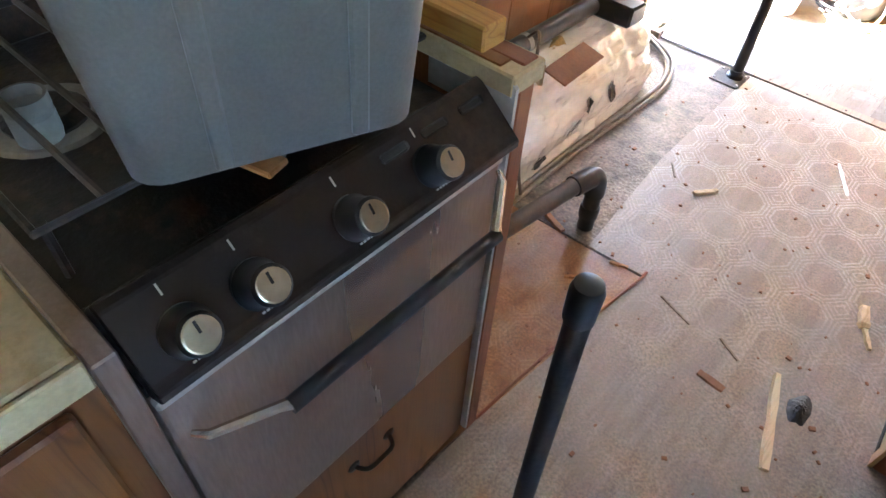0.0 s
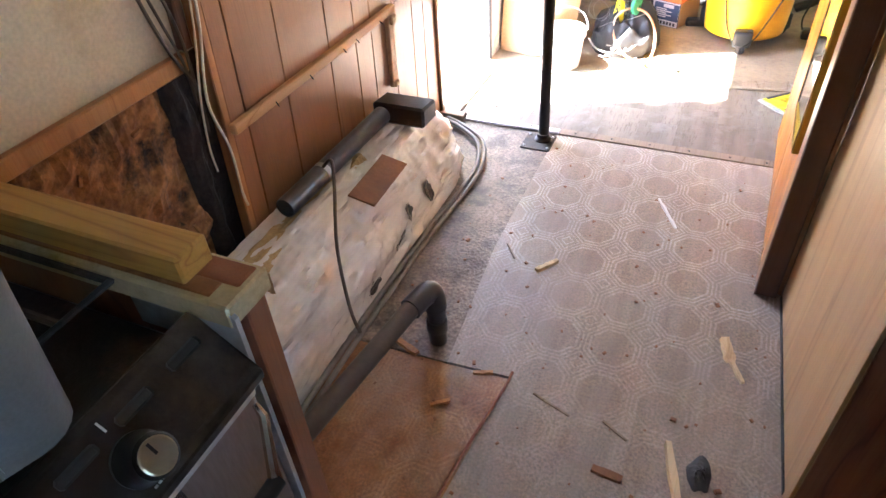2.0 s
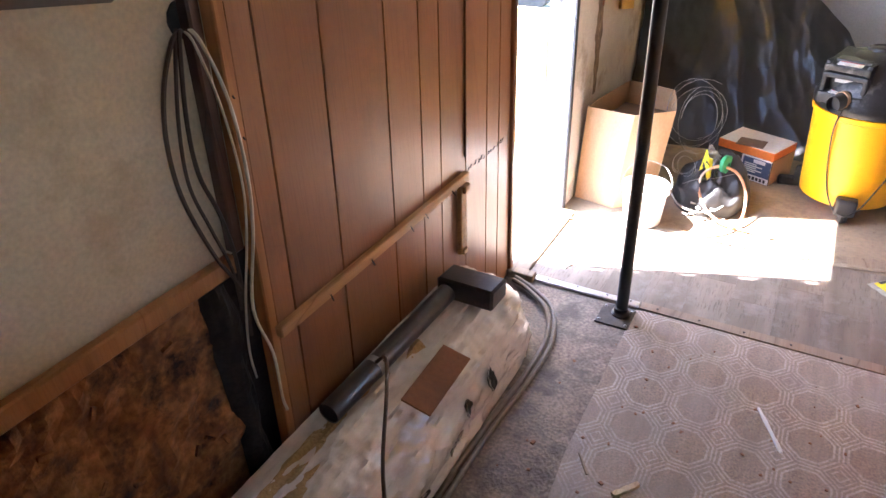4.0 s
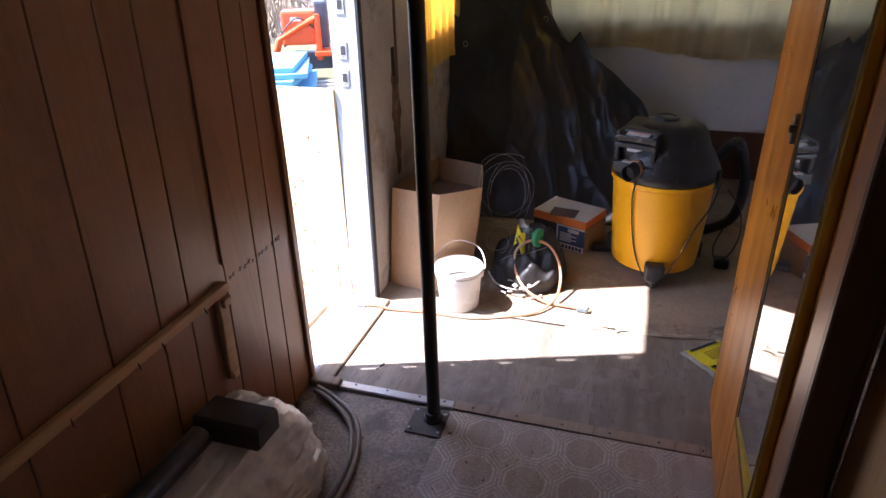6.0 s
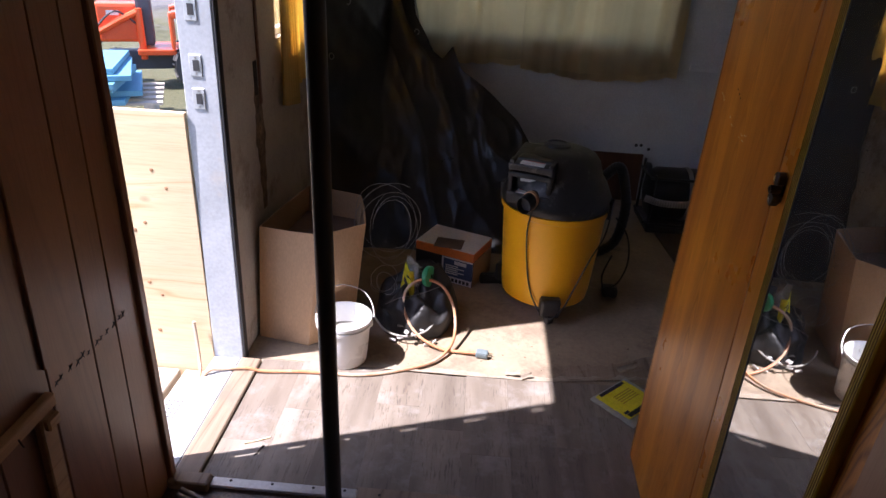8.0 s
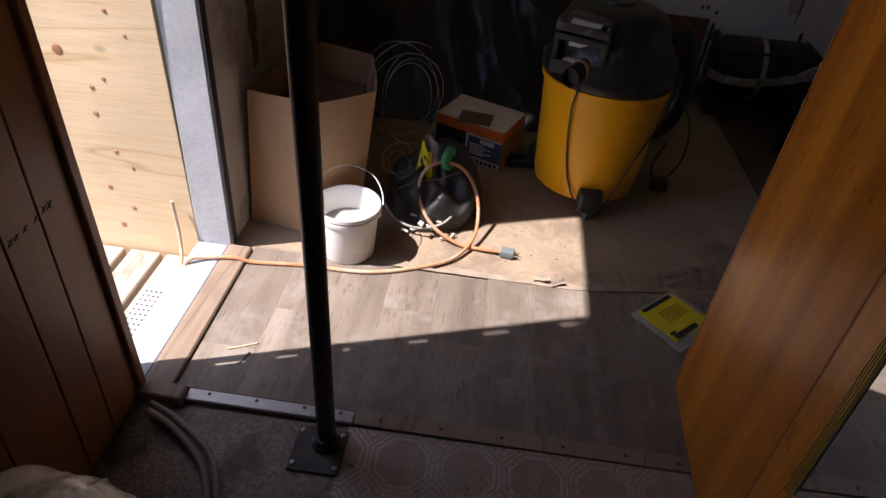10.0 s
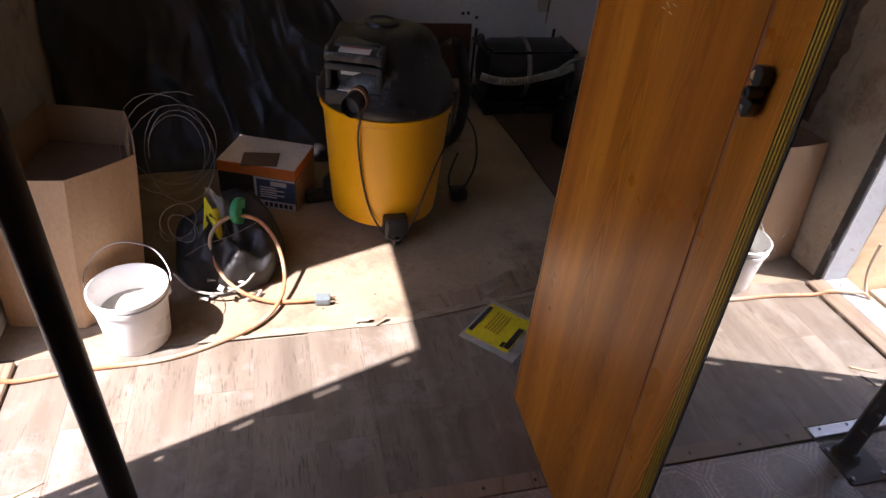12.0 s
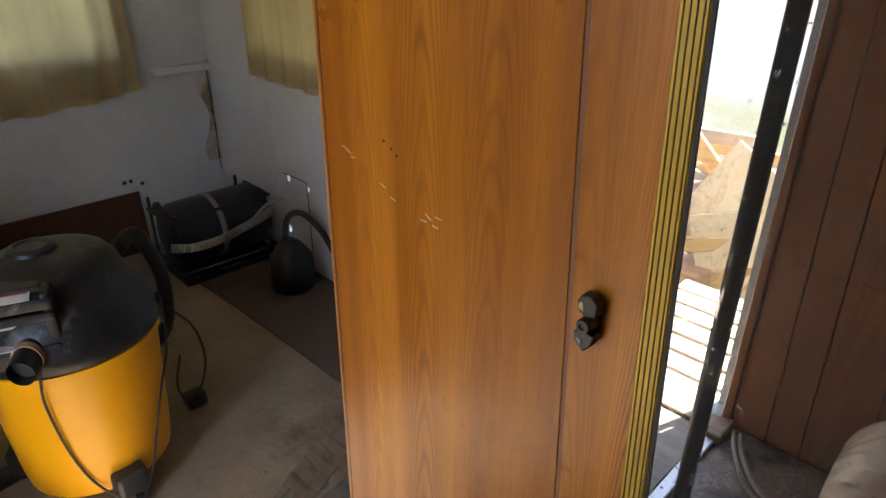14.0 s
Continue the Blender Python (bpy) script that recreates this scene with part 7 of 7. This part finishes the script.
part("steering_column", tube([TT @ up((-0.1, 0, 1.08)), TT @ up((0.05, 0, 1.20))], 0.02, 8), "black_plastic", tr)
for s in (-0.36, 0.36):
    part("loader_arm", tube([TT @ up(p) for p in ((-0.28, s, 0.95), (-0.75, s, 0.85), (-1.35, s, 0.70), (-1.75, s, 0.28))], 0.045, 8), "tractor_orange", tr)
    part("loader_post", tube([TT @ up((-0.28, s, 0.45)), TT @ up((-0.28, s, 0.98))], 0.05, 8), "tractor_orange", tr)
    part("loader_hose", tube(spline([TT @ up(p) for p in ((-0.3, s, 0.8), (-0.8, s * 1.05, 0.95), (-1.3, s, 0.75))], 5), 0.014, 6), "black_plastic", tr)
bm = prism([(-2.25, 0.02), (-2.2, 0.0), (-1.78, 0.02), (-1.70, 0.45), (-1.78, 0.45), (-1.84, 0.08)], 1, -0.7, 0.7)
bmesh.ops.transform(bm, matrix=TT, verts=bm.verts[:])
part("bucket", bm, "tractor_dark", tr)
for s in (-0.4, 0.4):
    part("roll_bar", tube([TT @ up((0.98, s, 0.6)), TT @ up((0.98, s, 1.75))], 0.03, 8), "tractor_dark", tr)
part("roll_bar_top", tube([TT @ up((0.98, -0.4, 1.75)), TT @ up((0.98, 0.4, 1.75))], 0.03, 8), "tractor_dark", tr)


def bush(x, y, h, w, seed, mat="twig"):
    r = random.Random(seed)
    b = thing("dry_bush", "leafless dry brown bush at the yard's edge", "bush", (x, y, -0.8), group="bushes behind the yard")
    stems = bmesh.new()
    leaves = bmesh.new()
    for k in range(46):
        a = r.uniform(0, 6.28)
        base = Vector((x + r.gauss(0, w * 0.16), y + r.gauss(0, w * 0.16), -0.8))
        tip = base + Vector((math.cos(a) * w * r.uniform(0.1, 0.6), math.sin(a) * w * r.uniform(0.1, 0.6), h * r.uniform(0.5, 1.0)))
        mid = (base + tip) / 2 + Vector((r.gauss(0, 0.1), r.gauss(0, 0.1), h * 0.1))
        tube([base, mid, tip], [0.022, 0.012, 0.004], 4, bm=stems, cap=False)
        for j in range(12):
            p = mid.lerp(tip, r.random()) + Vector((r.gauss(0, 0.14), r.gauss(0, 0.14), r.gauss(0, 0.12)))
            s = r.uniform(0.03, 0.09)
            d1, d2 = Vector((r.gauss(0, 1), r.gauss(0, 1), r.gauss(0, 1))).normalized(), Vector((r.gauss(0, 1), r.gauss(0, 1), r.gauss(0, 1))).normalized()
            vs = [leaves.verts.new(p + q) for q in (d1 * s, d2 * s * 0.4, -d1 * s, -d2 * s * 0.4)]
            leaves.faces.new(vs)
    tagged(part("branch", stems, mat, b), kind="stuff")
    tagged(part("twig_mass", leaves, mat, b), kind="stuff")


for k in range(16):
    bush(-10.5 + k * 0.95 + rnd.uniform(-0.4, 0.4), 14.5 + 2.5 * math.sin(k * 1.7) + 0.1 * k, rnd.uniform(1.2, 2.6), rnd.uniform(1.6, 2.6), 40 + k)

# scrap heap seen in the mirror
def debris(name, lo, hi, m, mat, label, cat):
    solid(name, box(lo, hi, 0.003, m=m), mat, label, cat, group="scrap heap beside the deck")
debris("scrap_crate", (-0.24, -0.22, 0), (0.24, 0.22, 0.50), pose(-1.72, 0.86, -0.8, 0, 0, 14), "crate", "brown wooden box in the scrap heap", "crate")
debris("yellow_board", (-0.02, -0.26, 0), (0.02, 0.26, 0.10), pose(-1.46, 0.84, -0.55, 0, 8, 10), "yellow_pine", "yellowed pine board across the scrap heap", "board")
debris("yellow_board", (-0.02, -0.06, 0), (0.02, 0.06, 0.42), pose(-1.50, 1.06, -0.56, -12, 0, 10), "yellow_pine", "yellowed pine board standing in the scrap heap", "board")
debris("plywood_scrap", (-0.012, -0.30, 0), (0.012, 0.30, 0.66), pose(-1.66, 0.80, -0.30, 26, -14, 8), "ply", "pale plywood sheet leaning on the scrap heap", "plywood")
debris("plywood_scrap", (-0.012, -0.20, 0), (0.012, 0.20, 0.52), pose(-1.62, 0.52, -0.45, -18, -10, -12), "ply", "pale plywood offcut leaning on the scrap heap", "plywood")
debris("brown_plywood", (-0.012, -0.11, 0), (0.012, 0.11, 0.62), pose(-1.60, 1.18, -0.55, 10, -6, 12), "crate", "brown plywood strip standing in the scrap heap", "plywood")
for k, (x, y, z, ry, rz, l) in enumerate(((-2.10, 1.36, 0.26, 4, 96, 0.62), (-2.30, 1.02, 0.16, -10, 58, 0.60), (-1.85, 0.95, 0.22, -48, 74, 0.45), (-1.95, 0.62, 0.10, 12, 70, 0.55), (-1.80, 0.56, -0.06, 18, 82, 0.50),
                                          (-1.72, 0.52, -0.16, 10, 66, 0.48), (-1.90, 0.70, 0.00, -14, 88, 0.60), (-2.05, 1.30, 0.06, 8, 110, 0.60), (-1.64, 0.46, -0.30, 22, 78, 0.42))):
    debris("plank_scrap", (-l, -0.022, 0), (l, 0.022, 0.085), pose(x, y, z, 0, ry, rz), "pine" if k % 3 else "deck", "weathered pine plank on the scrap heap", "plank")
bent = bmesh.new()
tube(spline([(-1.66, 1.08, 0.12), (-1.65, 1.02, 0.02), (-1.62, 0.99, -0.12), (-1.60, 0.97, -0.22)], 6), 0.045, 14, bm=bent)
solid("grey_duct", bent, "hose", "short grey duct lying in the scrap heap", "duct", smooth=True, group="scrap heap beside the deck")
debris("broken_cabinet", (-0.6, -0.45, 0), (0.6, 0.45, 0.50), pose(-2.35, 0.85, -0.8, 0, 0, 25), "crate", "broken brown cabinet under the scrap heap", "cabinet")
